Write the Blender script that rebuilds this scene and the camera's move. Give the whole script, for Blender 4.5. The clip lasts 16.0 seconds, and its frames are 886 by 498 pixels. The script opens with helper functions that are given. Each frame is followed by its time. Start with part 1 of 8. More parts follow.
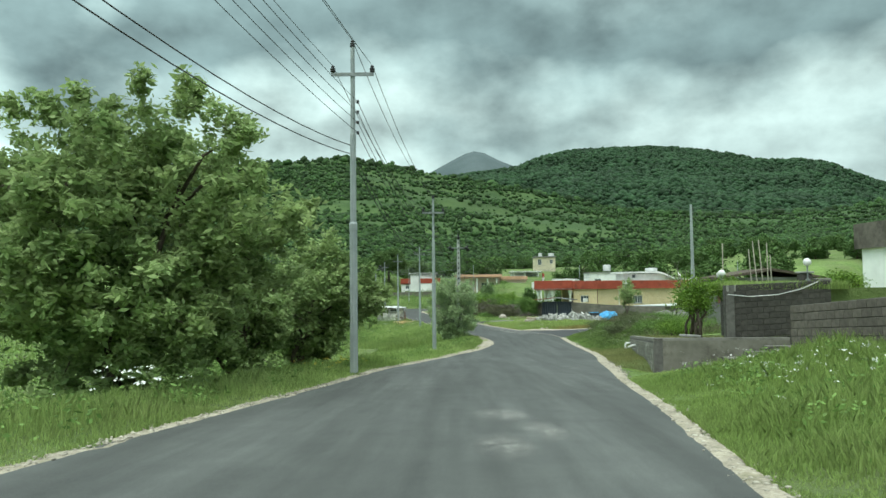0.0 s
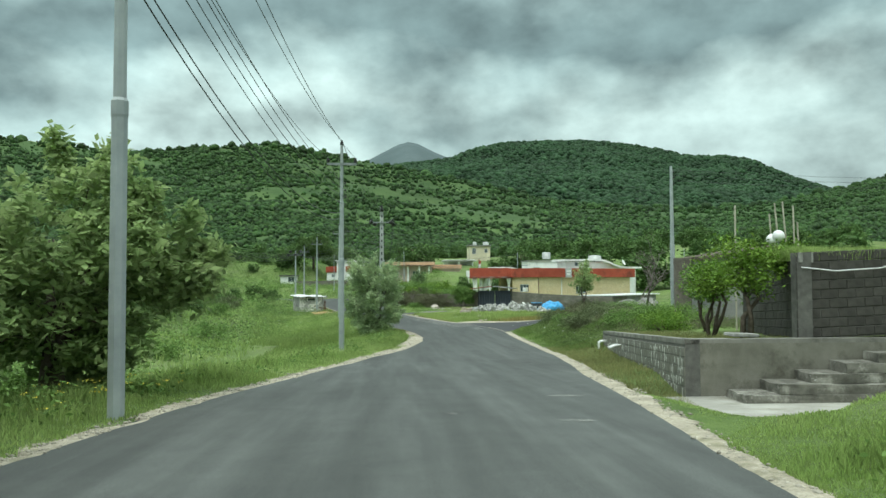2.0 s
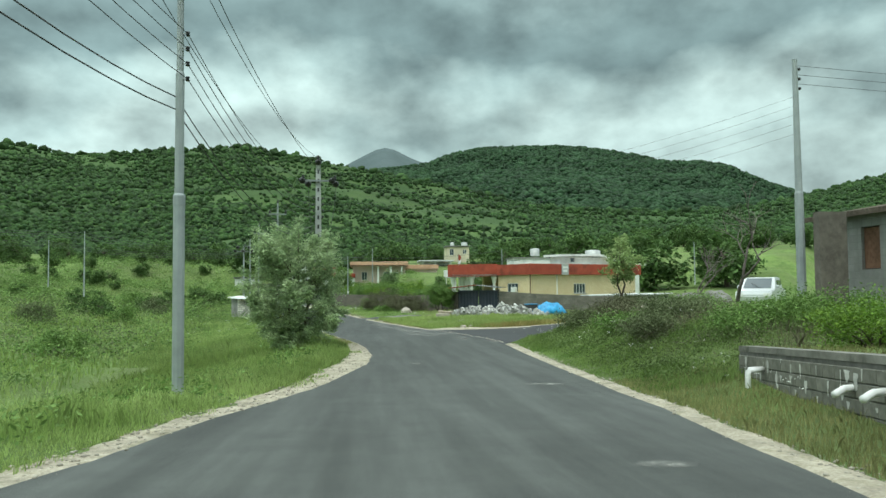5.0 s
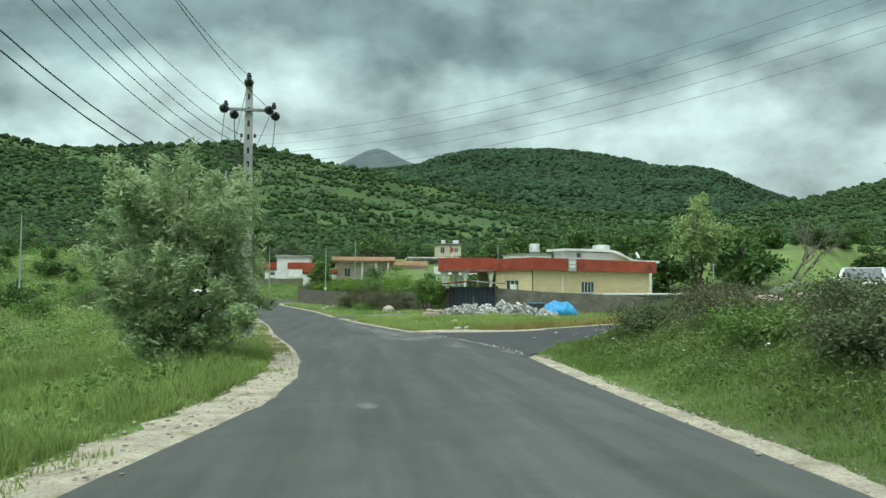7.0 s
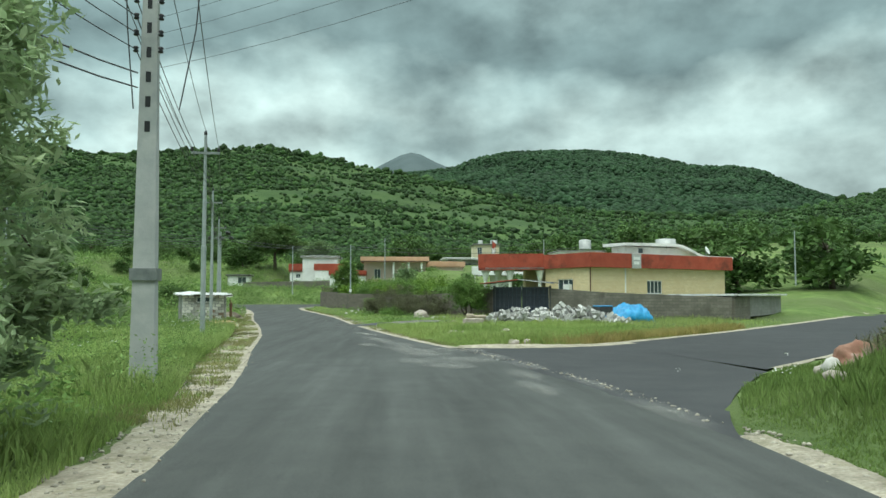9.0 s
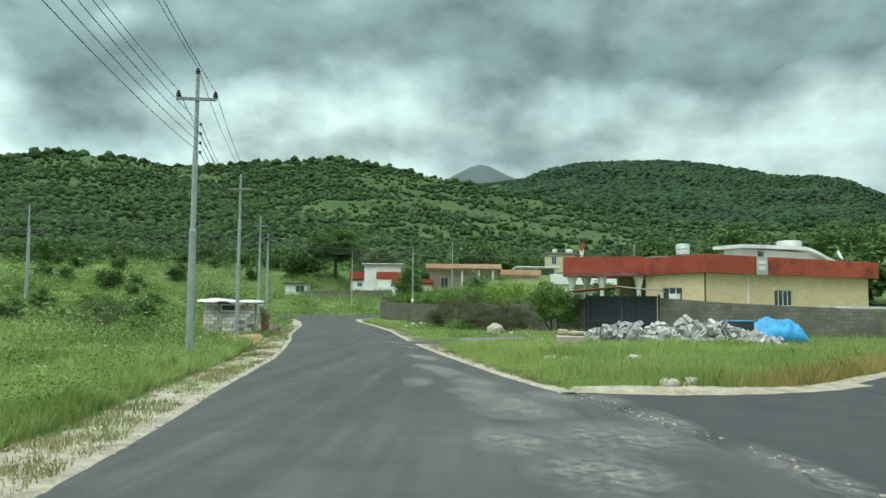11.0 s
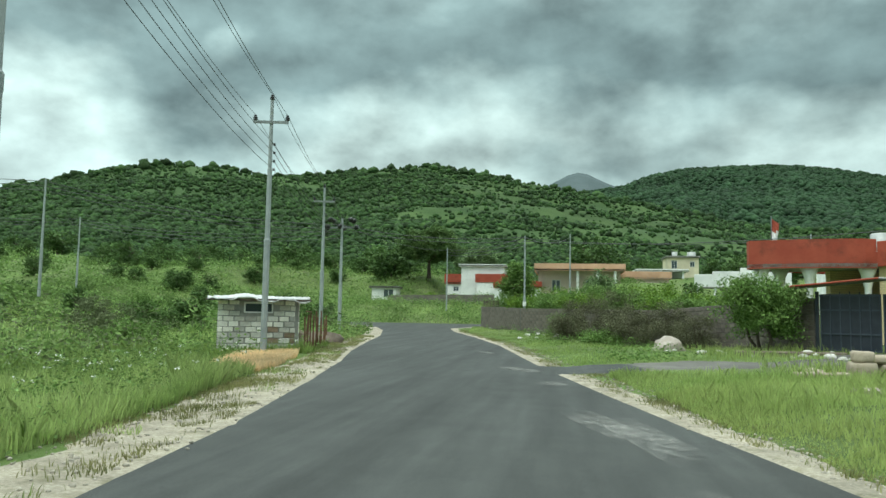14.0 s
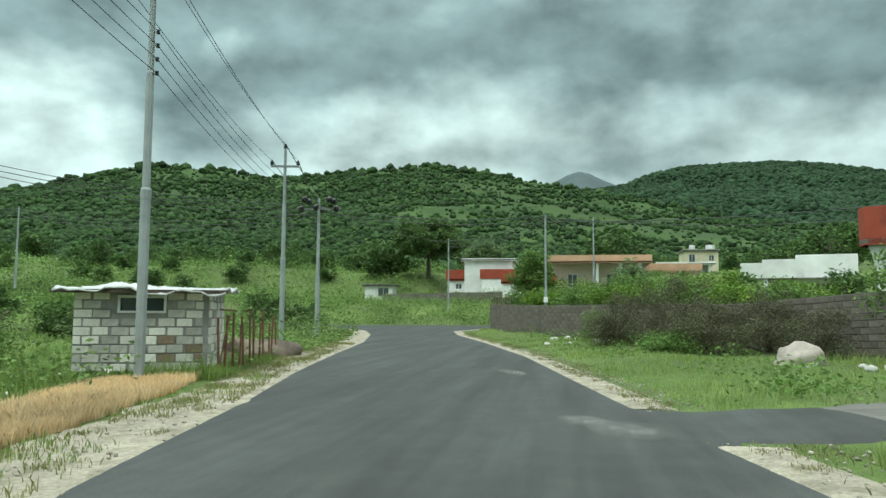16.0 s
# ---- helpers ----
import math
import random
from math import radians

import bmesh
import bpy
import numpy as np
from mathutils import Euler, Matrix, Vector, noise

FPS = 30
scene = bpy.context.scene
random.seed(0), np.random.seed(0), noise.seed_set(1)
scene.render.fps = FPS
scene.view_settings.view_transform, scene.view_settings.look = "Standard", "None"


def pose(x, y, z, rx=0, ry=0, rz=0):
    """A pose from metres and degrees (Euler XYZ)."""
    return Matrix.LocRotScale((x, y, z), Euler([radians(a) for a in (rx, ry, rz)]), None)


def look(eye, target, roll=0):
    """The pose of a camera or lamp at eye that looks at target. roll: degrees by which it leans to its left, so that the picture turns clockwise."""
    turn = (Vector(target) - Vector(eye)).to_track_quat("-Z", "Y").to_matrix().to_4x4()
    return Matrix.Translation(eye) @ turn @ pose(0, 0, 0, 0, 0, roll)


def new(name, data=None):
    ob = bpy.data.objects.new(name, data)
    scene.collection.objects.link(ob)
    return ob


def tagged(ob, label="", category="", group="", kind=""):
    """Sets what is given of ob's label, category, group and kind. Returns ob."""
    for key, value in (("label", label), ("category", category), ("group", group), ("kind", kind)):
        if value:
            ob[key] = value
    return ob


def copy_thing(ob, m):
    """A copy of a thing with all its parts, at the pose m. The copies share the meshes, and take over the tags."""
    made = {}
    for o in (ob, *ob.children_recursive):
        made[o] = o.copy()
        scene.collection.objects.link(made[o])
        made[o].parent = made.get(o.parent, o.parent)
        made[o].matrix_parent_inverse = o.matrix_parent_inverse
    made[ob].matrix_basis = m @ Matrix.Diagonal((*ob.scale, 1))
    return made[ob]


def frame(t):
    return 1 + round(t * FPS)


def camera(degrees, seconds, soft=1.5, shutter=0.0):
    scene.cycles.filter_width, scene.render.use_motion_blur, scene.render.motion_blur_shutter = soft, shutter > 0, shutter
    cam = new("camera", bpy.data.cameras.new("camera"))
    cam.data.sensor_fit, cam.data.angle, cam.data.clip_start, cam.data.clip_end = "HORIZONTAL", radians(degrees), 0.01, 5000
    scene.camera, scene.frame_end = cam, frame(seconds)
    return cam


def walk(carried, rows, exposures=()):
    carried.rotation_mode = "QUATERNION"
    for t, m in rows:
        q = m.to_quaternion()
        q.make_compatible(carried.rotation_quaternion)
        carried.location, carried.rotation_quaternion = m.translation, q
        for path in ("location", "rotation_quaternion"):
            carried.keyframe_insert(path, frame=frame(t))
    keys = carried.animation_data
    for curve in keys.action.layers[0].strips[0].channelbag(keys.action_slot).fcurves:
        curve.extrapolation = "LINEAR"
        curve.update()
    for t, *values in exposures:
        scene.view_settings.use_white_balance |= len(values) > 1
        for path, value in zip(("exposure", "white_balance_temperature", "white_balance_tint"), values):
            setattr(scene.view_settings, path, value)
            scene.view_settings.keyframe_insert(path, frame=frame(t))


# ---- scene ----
cam = camera(60.0, 16.0)

PATH = [
    (0, (1.200, 0.000, 3.050), (0.993, 9.984, 3.582), -0.62),
    (0.5, (1.328, 2.819, 2.934), (1.449, 12.807, 3.401), -0.53),
    (1, (1.481, 5.641, 2.808), (1.858, 15.624, 3.263), -0.49),
    (1.5, (1.660, 8.472, 2.670), (2.223, 18.446, 3.116), -0.50),
    (2, (1.865, 11.311, 2.523), (2.526, 21.281, 2.937), -0.25),
    (2.5, (2.091, 14.152, 2.374), (2.806, 24.118, 2.789), -0.53),
    (3, (2.332, 16.991, 2.231), (3.095, 26.953, 2.672), -0.74),
    (3.5, (2.587, 19.826, 2.092), (3.404, 29.782, 2.561), -0.94),
    (4, (2.856, 22.660, 1.948), (3.732, 32.609, 2.434), -1.18),
    (6.5, (4.328, 36.777, 1.116), (5.405, 46.706, 1.629), 0.41),
    (7, (4.600, 39.559, 1.006), (5.682, 49.487, 1.532), 0.28),
    (7.5, (4.851, 42.325, 0.923), (5.886, 52.257, 1.461), 0.14),
    (8, (5.077, 45.076, 0.865), (5.982, 55.019, 1.423), 0.16),
    (8.5, (5.269, 47.816, 0.824), (6.037, 57.771, 1.384), 0.02),
    (11, (5.307, 61.455, 0.595), (5.036, 71.424, 1.329), 0.48),
    (11.5, (5.064, 64.164, 0.504), (4.447, 74.116, 1.266), 0.47),
    (12, (4.749, 66.863, 0.412), (3.806, 76.789, 1.183), 0.68),
    (12.5, (4.381, 69.553, 0.335), (3.190, 79.449, 1.136), 0.62),
    (13, (3.979, 72.235, 0.283), (2.596, 82.104, 1.113), 0.50),
    (13.5, (3.562, 74.919, 0.252), (2.079, 84.773, 1.084), 0.70),
    (14, (3.149, 77.616, 0.235), (1.630, 87.464, 1.081), 1.00),
    (14.5, (2.752, 80.331, 0.224), (1.230, 90.177, 1.089), 0.97),
    (15, (2.363, 83.052, 0.210), (0.848, 92.899, 1.072), 0.83),
    (15.5, (1.968, 85.760, 0.183), (0.451, 95.608, 1.039), 0.54),
    (16, (1.554, 88.441, 0.135), (0.019, 98.285, 0.999), 0.27),
]
walk(cam, [(t, look(eye, target, roll)) for t, eye, target, roll in PATH],
     exposures=[(0.0, 0.03, 6300, 0.0), (4.0, -0.04, 6300, 0.0), (8.5, -0.07, 6300, 0.0), (11.0, -0.01, 6300, 0.0), (13.5, -0.07, 6300, 0.0), (16.0, -0.08, 6300, 0.0)])

# ---- sky and light ----
world = bpy.data.worlds.new("overcast_sky")
scene.world = world
world.use_nodes = True
wn, wl = world.node_tree.nodes, world.node_tree.links
wn.clear()
SUN_ELEV, SUN_TURN = radians(58), radians(200)


def wmath(op, a, b=None, clamp=False):
    n = wn.new("ShaderNodeMath")
    n.operation, n.use_clamp = op, clamp
    for i, v in enumerate((a, b)):
        if v is None:
            continue
        if isinstance(v, (int, float)):
            n.inputs[i].default_value = v
        else:
            wl.new(v, n.inputs[i])
    return n.outputs[0]


w_out, w_bg = wn.new("ShaderNodeOutputWorld"), wn.new("ShaderNodeBackground")
w_sky = wn.new("ShaderNodeTexSky")
w_sky.sky_type, w_sky.sun_disc = "NISHITA", False
w_sky.sun_elevation, w_sky.sun_rotation = SUN_ELEV, SUN_TURN
w_tc, w_sep = wn.new("ShaderNodeTexCoord"), wn.new("ShaderNodeSeparateXYZ")
wl.new(w_tc.outputs["Generated"], w_sep.inputs[0])
up = wmath("MAXIMUM", w_sep.outputs["Z"], 0.0)
w_comb = wn.new("ShaderNodeCombineXYZ")
for i_, (axis_, k_) in enumerate((("X", 1.0), ("Y", 1.0), ("Z", 1.55))):
    wl.new(wmath("MULTIPLY", w_sep.outputs[axis_], k_), w_comb.inputs[i_])


def wnoise(scale, detail, rough, shift, distort=0.0):
    m, n = wn.new("ShaderNodeMapping"), wn.new("ShaderNodeTexNoise")
    m.inputs["Location"].default_value = shift
    wl.new(w_comb.outputs[0], m.inputs["Vector"])
    wl.new(m.outputs[0], n.inputs["Vector"])
    n.inputs["Scale"].default_value, n.inputs["Detail"].default_value = scale, detail
    n.inputs["Roughness"].default_value, n.inputs["Distortion"].default_value = rough, distort
    return n.outputs["Fac"]


big, mid, fine = wnoise(2.4, 4, 0.45, (3.1, 0.4, 0.2), 0.0), wnoise(6.0, 6, 0.5, (7.7, 2.0, 1), 0.0), wnoise(8.0, 7, 0.52, (1, 5, 2), 0.0)
# height above the horizon, broken up by the cloud noise
lift = wmath("ADD", up, wmath("MULTIPLY", wmath("SUBTRACT", mid, 0.5), 0.26))
lift = wmath("ADD", lift, wmath("MULTIPLY", wmath("SUBTRACT", big, 0.5), 0.36))
w_ramp = wn.new("ShaderNodeValToRGB")
wl.new(lift, w_ramp.inputs[0])
els = w_ramp.color_ramp.elements
els[0].position, els[0].color = 0.0, (0.50, 0.60, 0.60, 1)
els[1].position, els[1].color = 1.0, (2.6, 2.75, 2.75, 1)
for pos, col in ((0.19, (0.70, 0.85, 0.825, 1)), (0.24, (0.50, 0.63, 0.62, 1)), (0.30, (0.255, 0.345, 0.35, 1)),
                 (0.38, (0.275, 0.37, 0.375, 1)), (0.46, (0.48, 0.62, 0.62, 1)), (0.60, (1.25, 1.35, 1.35, 1))):
    e = els.new(pos)
    e.color = col
soft_c = wmath("MAXIMUM", wmath("ADD", -0.08, wmath("MULTIPLY", fine, 2.16)), 0.48)
w_mul = wn.new("ShaderNodeMix")
w_mul.data_type, w_mul.blend_type = "RGBA", "MULTIPLY"
w_mul.inputs["Factor"].default_value = 1.0
wl.new(w_ramp.outputs[0], w_mul.inputs["A"])
soft_c = wmath("MULTIPLY", soft_c, wmath("ADD", 1.0, wmath("MULTIPLY", wmath("MAXIMUM", wmath("MULTIPLY", w_sep.outputs["X"], -1.0), 0.0), 0.55)))
w_g = wn.new("ShaderNodeCombineColor")
for i in range(3):
    wl.new(soft_c, w_g.inputs[i])
wl.new(w_g.outputs[0], w_mul.inputs["B"])
w_mix = wn.new("ShaderNodeMix")
w_mix.data_type = "RGBA"
w_mix.inputs["Factor"].default_value = 0.93
w_dim = wn.new("ShaderNodeMix")
w_dim.data_type, w_dim.blend_type = "RGBA", "MULTIPLY"
w_dim.inputs["Factor"].default_value = 1.0
wl.new(w_sky.outputs[0], w_dim.inputs["A"])
w_dim.inputs["B"].default_value = (0.1, 0.1, 0.1, 1)
wl.new(w_dim.outputs["Result"], w_mix.inputs["A"])
wl.new(w_mul.outputs["Result"], w_mix.inputs["B"])
wl.new(w_mix.outputs["Result"], w_bg.inputs["Color"])
w_bg.inputs["Strength"].default_value = 1.0
wl.new(w_bg.outputs[0], w_out.inputs[0])

sun = new("sun", bpy.data.lights.new("sun", "SUN"))
sun.data.energy, sun.data.angle, sun.data.color = 1.1, radians(25), (1.0, 0.97, 0.92)
sun.matrix_world = look((0, 0, 50), (-math.sin(SUN_TURN) * math.cos(SUN_ELEV), -math.cos(SUN_TURN) * math.cos(SUN_ELEV), 50 - math.sin(SUN_ELEV)))

# ---- materials ----


def mat(name, c1, c2, scale=3.0, rough=0.9, bump=0.3, bscale=None, metal=0.0, c3=None, big=0.25, island=0.0, rand=0.0,
        leaf=0.0, dist=0.02, lo=0.35, hi=0.68, stain=None, stain_scale=1.0):
    """A procedural surface: two colours by fine noise, a slow change at large scale, relief, and an optional third colour in stains."""
    m = bpy.data.materials.new(name)
    m.use_nodes = True
    nt = m.node_tree
    N, Lk = nt.nodes, nt.links
    bs = N["Principled BSDF"]
    bs.inputs["Roughness"].default_value, bs.inputs["Metallic"].default_value = rough, metal
    bs.inputs["Specular IOR Level"].default_value = 0.12 if leaf else 0.25 if rough > 0.72 else 0.5
    tc = N.new("ShaderNodeTexCoord").outputs["Object"]

    def nz(s, d=6, r=0.6):
        n = N.new("ShaderNodeTexNoise")
        n.inputs["Scale"].default_value, n.inputs["Detail"].default_value, n.inputs["Roughness"].default_value = s, d, r
        Lk.new(tc, n.inputs["Vector"])
        return n.outputs["Fac"]

    def mixc(fac, a, b, blend="MIX"):
        x = N.new("ShaderNodeMix")
        x.data_type, x.blend_type = "RGBA", blend
        for key, v in (("Factor", fac), ("A", a), ("B", b)):
            if isinstance(v, (int, float)):
                x.inputs[key].default_value = v
            elif isinstance(v, tuple):
                x.inputs[key].default_value = (*v, 1)
            else:
                Lk.new(v, x.inputs[key])
        return x.outputs["Result"]

    def ramp(v, a, b):
        r = N.new("ShaderNodeMapRange")
        r.inputs["From Min"].default_value, r.inputs["From Max"].default_value = a, b
        Lk.new(v, r.inputs["Value"])
        return r.outputs[0]

    col = mixc(ramp(nz(scale), lo, hi), c1, c2)
    if stain:
        col = mixc(ramp(nz(stain_scale, 8, 0.7), 0.52, 0.66), col, stain)
    if c3:
        col = mixc(ramp(nz(scale * 0.13, 4), 0.42, 0.62), col, c3)
    if big:
        v = N.new("ShaderNodeMapRange")
        v.inputs["From Min"].default_value, v.inputs["From Max"].default_value = 0.3, 0.7
        v.inputs["To Min"].default_value, v.inputs["To Max"].default_value = 1 - big, 1 + big
        Lk.new(nz(scale * 0.09, 3), v.inputs["Value"])
        g = N.new("ShaderNodeCombineColor")
        for i in range(3):
            Lk.new(v.outputs[0], g.inputs[i])
        col = mixc(1.0, col, g.outputs[0], "MULTIPLY")
    for amount, node, out in ((island, "ShaderNodeNewGeometry", "Random Per Island"), (rand, "ShaderNodeObjectInfo", "Random")):
        if amount:
            v = N.new("ShaderNodeMapRange")
            v.inputs["To Min"].default_value, v.inputs["To Max"].default_value = 1 - amount, 1 + amount
            Lk.new(N.new(node).outputs[out], v.inputs["Value"])
            g = N.new("ShaderNodeCombineColor")
            for i in range(3):
                Lk.new(v.outputs[0], g.inputs[i])
            col = mixc(1.0, col, g.outputs[0], "MULTIPLY")
    Lk.new(col, bs.inputs["Base Color"])
    if bump:
        b = N.new("ShaderNodeBump")
        b.inputs["Strength"].default_value, b.inputs["Distance"].default_value = bump, dist
        Lk.new(nz(bscale or scale * 4, 8, 0.65), b.inputs["Height"])
        Lk.new(b.outputs[0], bs.inputs["Normal"])
    if leaf:
        tr, sh = N.new("ShaderNodeBsdfTranslucent"), N.new("ShaderNodeMixShader")
        Lk.new(col, tr.inputs["Color"])
        sh.inputs[0].default_value = leaf
        Lk.new(bs.outputs[0], sh.inputs[1])
        Lk.new(tr.outputs[0], sh.inputs[2])
        Lk.new(sh.outputs[0], N["Material Output"].inputs["Surface"])
    return m


def brickmat(name, c1, c2, mortar, bw, bh, joint=0.01, rough=0.9, bump=0.6, stain=None):
    """Courses too small to build singly: brick pattern with relief, along x (or y) and z of the object."""
    m = bpy.data.materials.new(name)
    m.use_nodes = True
    N, Lk = m.node_tree.nodes, m.node_tree.links
    bs = N["Principled BSDF"]
    bs.inputs["Roughness"].default_value = rough
    sep, comb = N.new("ShaderNodeSeparateXYZ"), N.new("ShaderNodeCombineXYZ")
    Lk.new(N.new("ShaderNodeTexCoord").outputs["Object"], sep.inputs[0])
    add = N.new("ShaderNodeMath")
    Lk.new(sep.outputs["X"], add.inputs[0])
    Lk.new(sep.outputs["Y"], add.inputs[1])
    Lk.new(add.outputs[0], comb.inputs[0])
    Lk.new(sep.outputs["Z"], comb.inputs[1])
    br = N.new("ShaderNodeTexBrick")
    Lk.new(comb.outputs[0], br.inputs["Vector"])
    for key, v in (("Color1", (*c1, 1)), ("Color2", (*c2, 1)), ("Mortar", (*mortar, 1)), ("Scale", 1.0), ("Mortar Size", joint),
                   ("Brick Width", bw), ("Row Height", bh), ("Mortar Smooth", 0.3)):
        br.inputs[key].default_value = v
    nz = N.new("ShaderNodeTexNoise")
    nz.inputs["Scale"].default_value, nz.inputs["Detail"].default_value, nz.inputs["Roughness"].default_value = 0.8, 8, 0.7
    Lk.new(N["Texture Coordinate"].outputs["Object"], nz.inputs["Vector"])
    mr = N.new("ShaderNodeMapRange")
    mr.inputs["From Min"].default_value, mr.inputs["From Max"].default_value = 0.42, 0.7
    Lk.new(nz.outputs["Fac"], mr.inputs["Value"])
    mx = N.new("ShaderNodeMix")
    mx.data_type, mx.blend_type = "RGBA", "MIX"
    Lk.new(mr.outputs[0], mx.inputs["Factor"])
    Lk.new(br.outputs["Color"], mx.inputs["A"])
    mx.inputs["B"].default_value = (*(stain or tuple(0.7 * c for c in c1)), 1)
    Lk.new(mx.outputs["Result"], bs.inputs["Base Color"])
    b = N.new("ShaderNodeBump")
    b.invert = True
    b.inputs["Strength"].default_value, b.inputs["Distance"].default_value = bump, 0.02
    Lk.new(br.outputs["Fac"], b.inputs["Height"])
    Lk.new(b.outputs[0], bs.inputs["Normal"])
    return m


def glassmat(name, tint=(0.05, 0.07, 0.08), rough=0.08):
    m = bpy.data.materials.new(name)
    m.use_nodes = True
    bs = m.node_tree.nodes["Principled BSDF"]
    bs.inputs["Base Color"].default_value, bs.inputs["Roughness"].default_value = (*tint, 1), rough
    bs.inputs["Specular IOR Level"].default_value = 0.8
    return m




def roadmat(name, c1, c2, streak, rough):
    """Worn asphalt: fine aggregate, blotches, and streaks drawn out along the road by traffic and water."""
    m = mat(name, c1, c2, 1.6, rough, 0.5, 55, big=0.05, dist=0.008)
    N, Lk = m.node_tree.nodes, m.node_tree.links
    bs = N["Principled BSDF"]
    col = bs.inputs["Base Color"].links[0].from_socket
    tc = N.new("ShaderNodeTexCoord").outputs["Object"]
    for scale, stretch, lo, hi, f0, f1 in ((1.0, (1.7, 0.09, 1), 1 - streak, 1 + streak, 0.35, 0.65), (1.0, (5.0, 0.35, 1), 1 - streak * 0.5, 1 + streak * 0.6, 0.4, 0.7), (90.0, (1, 1, 1), 0.78, 1.25, 0.35, 0.65), (0.4, (1, 0.4, 1), 0.96, 1.04, 0.4, 0.6)):
        mp, nz, mr, cc, mx = (N.new(k) for k in ("ShaderNodeMapping", "ShaderNodeTexNoise", "ShaderNodeMapRange", "ShaderNodeCombineColor", "ShaderNodeMix"))
        mp.inputs["Scale"].default_value, mp.inputs["Rotation"].default_value = stretch, (0, 0, radians(-4))
        Lk.new(tc, mp.inputs["Vector"])
        Lk.new(mp.outputs[0], nz.inputs["Vector"])
        nz.inputs["Scale"].default_value, nz.inputs["Detail"].default_value = scale, 5
        for key, v in (("From Min", f0), ("From Max", f1), ("To Min", lo), ("To Max", hi)):
            mr.inputs[key].default_value = v
        Lk.new(nz.outputs["Fac"], mr.inputs["Value"])
        for i in range(3):
            Lk.new(mr.outputs[0], cc.inputs[i])
        mx.data_type, mx.blend_type = "RGBA", "MULTIPLY"
        mx.inputs["Factor"].default_value = 1.0
        Lk.new(col, mx.inputs["A"])
        Lk.new(cc.outputs[0], mx.inputs["B"])
        col = mx.outputs["Result"]
    # tone along y: 1.08 up to y 30, falling to 0.84 at y 88
    sep, tone_along, cc, mx = (N.new(k) for k in ("ShaderNodeSeparateXYZ", "ShaderNodeMapRange", "ShaderNodeCombineColor", "ShaderNodeMix"))
    Lk.new(tc, sep.inputs[0])
    Lk.new(sep.outputs["Y"], tone_along.inputs["Value"])
    for key, v in (("From Min", 30), ("From Max", 88), ("To Min", 1.08), ("To Max", 0.84)):
        tone_along.inputs[key].default_value = v
    for i in range(3):
        Lk.new(tone_along.outputs[0], cc.inputs[i])
    mx.data_type, mx.blend_type = "RGBA", "MULTIPLY"
    mx.inputs["Factor"].default_value = 1.0
    Lk.new(col, mx.inputs["A"])
    Lk.new(cc.outputs[0], mx.inputs["B"])
    Lk.new(mx.outputs["Result"], bs.inputs["Base Color"])
    return m


M_ASPHALT = roadmat("asphalt", (0.066, 0.070, 0.066), (0.080, 0.085, 0.079), 0.18, 0.78)
M_OLDASPHALT = mat("newer_dark_asphalt", (0.040, 0.042, 0.044), (0.055, 0.057, 0.058), 1.0, 0.8, 0.5, 60, big=0.15, dist=0.008)
M_GRAVEL = mat("limestone_gravel", (0.265, 0.235, 0.175), (0.47, 0.425, 0.335), 24, 0.95, 0.7, 45, stain=(0.22, 0.205, 0.13), stain_scale=2.6, dist=0.025, lo=0.3, hi=0.7)
M_SOIL = mat("grassy_ground", (0.095, 0.155, 0.038), (0.165, 0.235, 0.066), 0.9, 0.95, 1.0, 5, c3=(0.13, 0.17, 0.06), dist=0.15, big=0.3)
M_CONCRETE = mat("weathered_concrete", (0.24, 0.235, 0.22), (0.38, 0.375, 0.35), 2.5, 0.9, 0.4, 25, stain=(0.13, 0.13, 0.11))
M_POLE = mat("galvanised_grey_pole", (0.30, 0.335, 0.335), (0.40, 0.435, 0.43), 2, 0.55, 0.15, 20, metal=0.25)
M_CPOLE = mat("cast_concrete_pole", (0.36, 0.38, 0.37), (0.47, 0.48, 0.46), 3, 0.85, 0.3, 20)
M_STEEL = mat("dull_steel", (0.20, 0.22, 0.22), (0.30, 0.32, 0.31), 6, 0.5, 0.1, metal=0.6)
M_BLACK = mat("black_porcelain", (0.008, 0.008, 0.009), (0.015, 0.014, 0.014), 5, 0.3, 0.0)
M_WIRE = mat("dark_wire", (0.03, 0.035, 0.035), (0.05, 0.05, 0.05), 5, 0.5, 0.0)
M_BLOCKD = mat("dark_wet_concrete_block", (0.056, 0.053, 0.046), (0.095, 0.089, 0.078), 4, 0.92, 0.6, 35, stain=(0.045, 0.044, 0.036), stain_scale=0.8, rand=0.14)
M_BLOCK = mat("damp_concrete_block", (0.15, 0.147, 0.122), (0.25, 0.243, 0.205), 4, 0.92, 0.6, 35, stain=(0.10, 0.098, 0.08), stain_scale=0.8, rand=0.12)
M_BLOCK2 = mat("brownish_concrete_block", (0.125, 0.11, 0.092), (0.19, 0.17, 0.145), 4, 0.92, 0.6, 35, stain=(0.08, 0.072, 0.06), stain_scale=0.9, rand=0.14)
M_GARDENWALL = mat("brown_stained_long_block", (0.135, 0.118, 0.098), (0.205, 0.182, 0.152), 3, 0.93, 0.6, 30, stain=(0.085, 0.077, 0.064), stain_scale=0.7, rand=0.16)
M_MORTAR = mat("grey_mortar", (0.10, 0.098, 0.088), (0.16, 0.155, 0.14), 6, 0.95, 0.6, 40)
M_WHITEWASH = mat("white_lime_streaks", (0.45, 0.45, 0.41), (0.62, 0.61, 0.56), 8, 0.95, 0.5, 40)
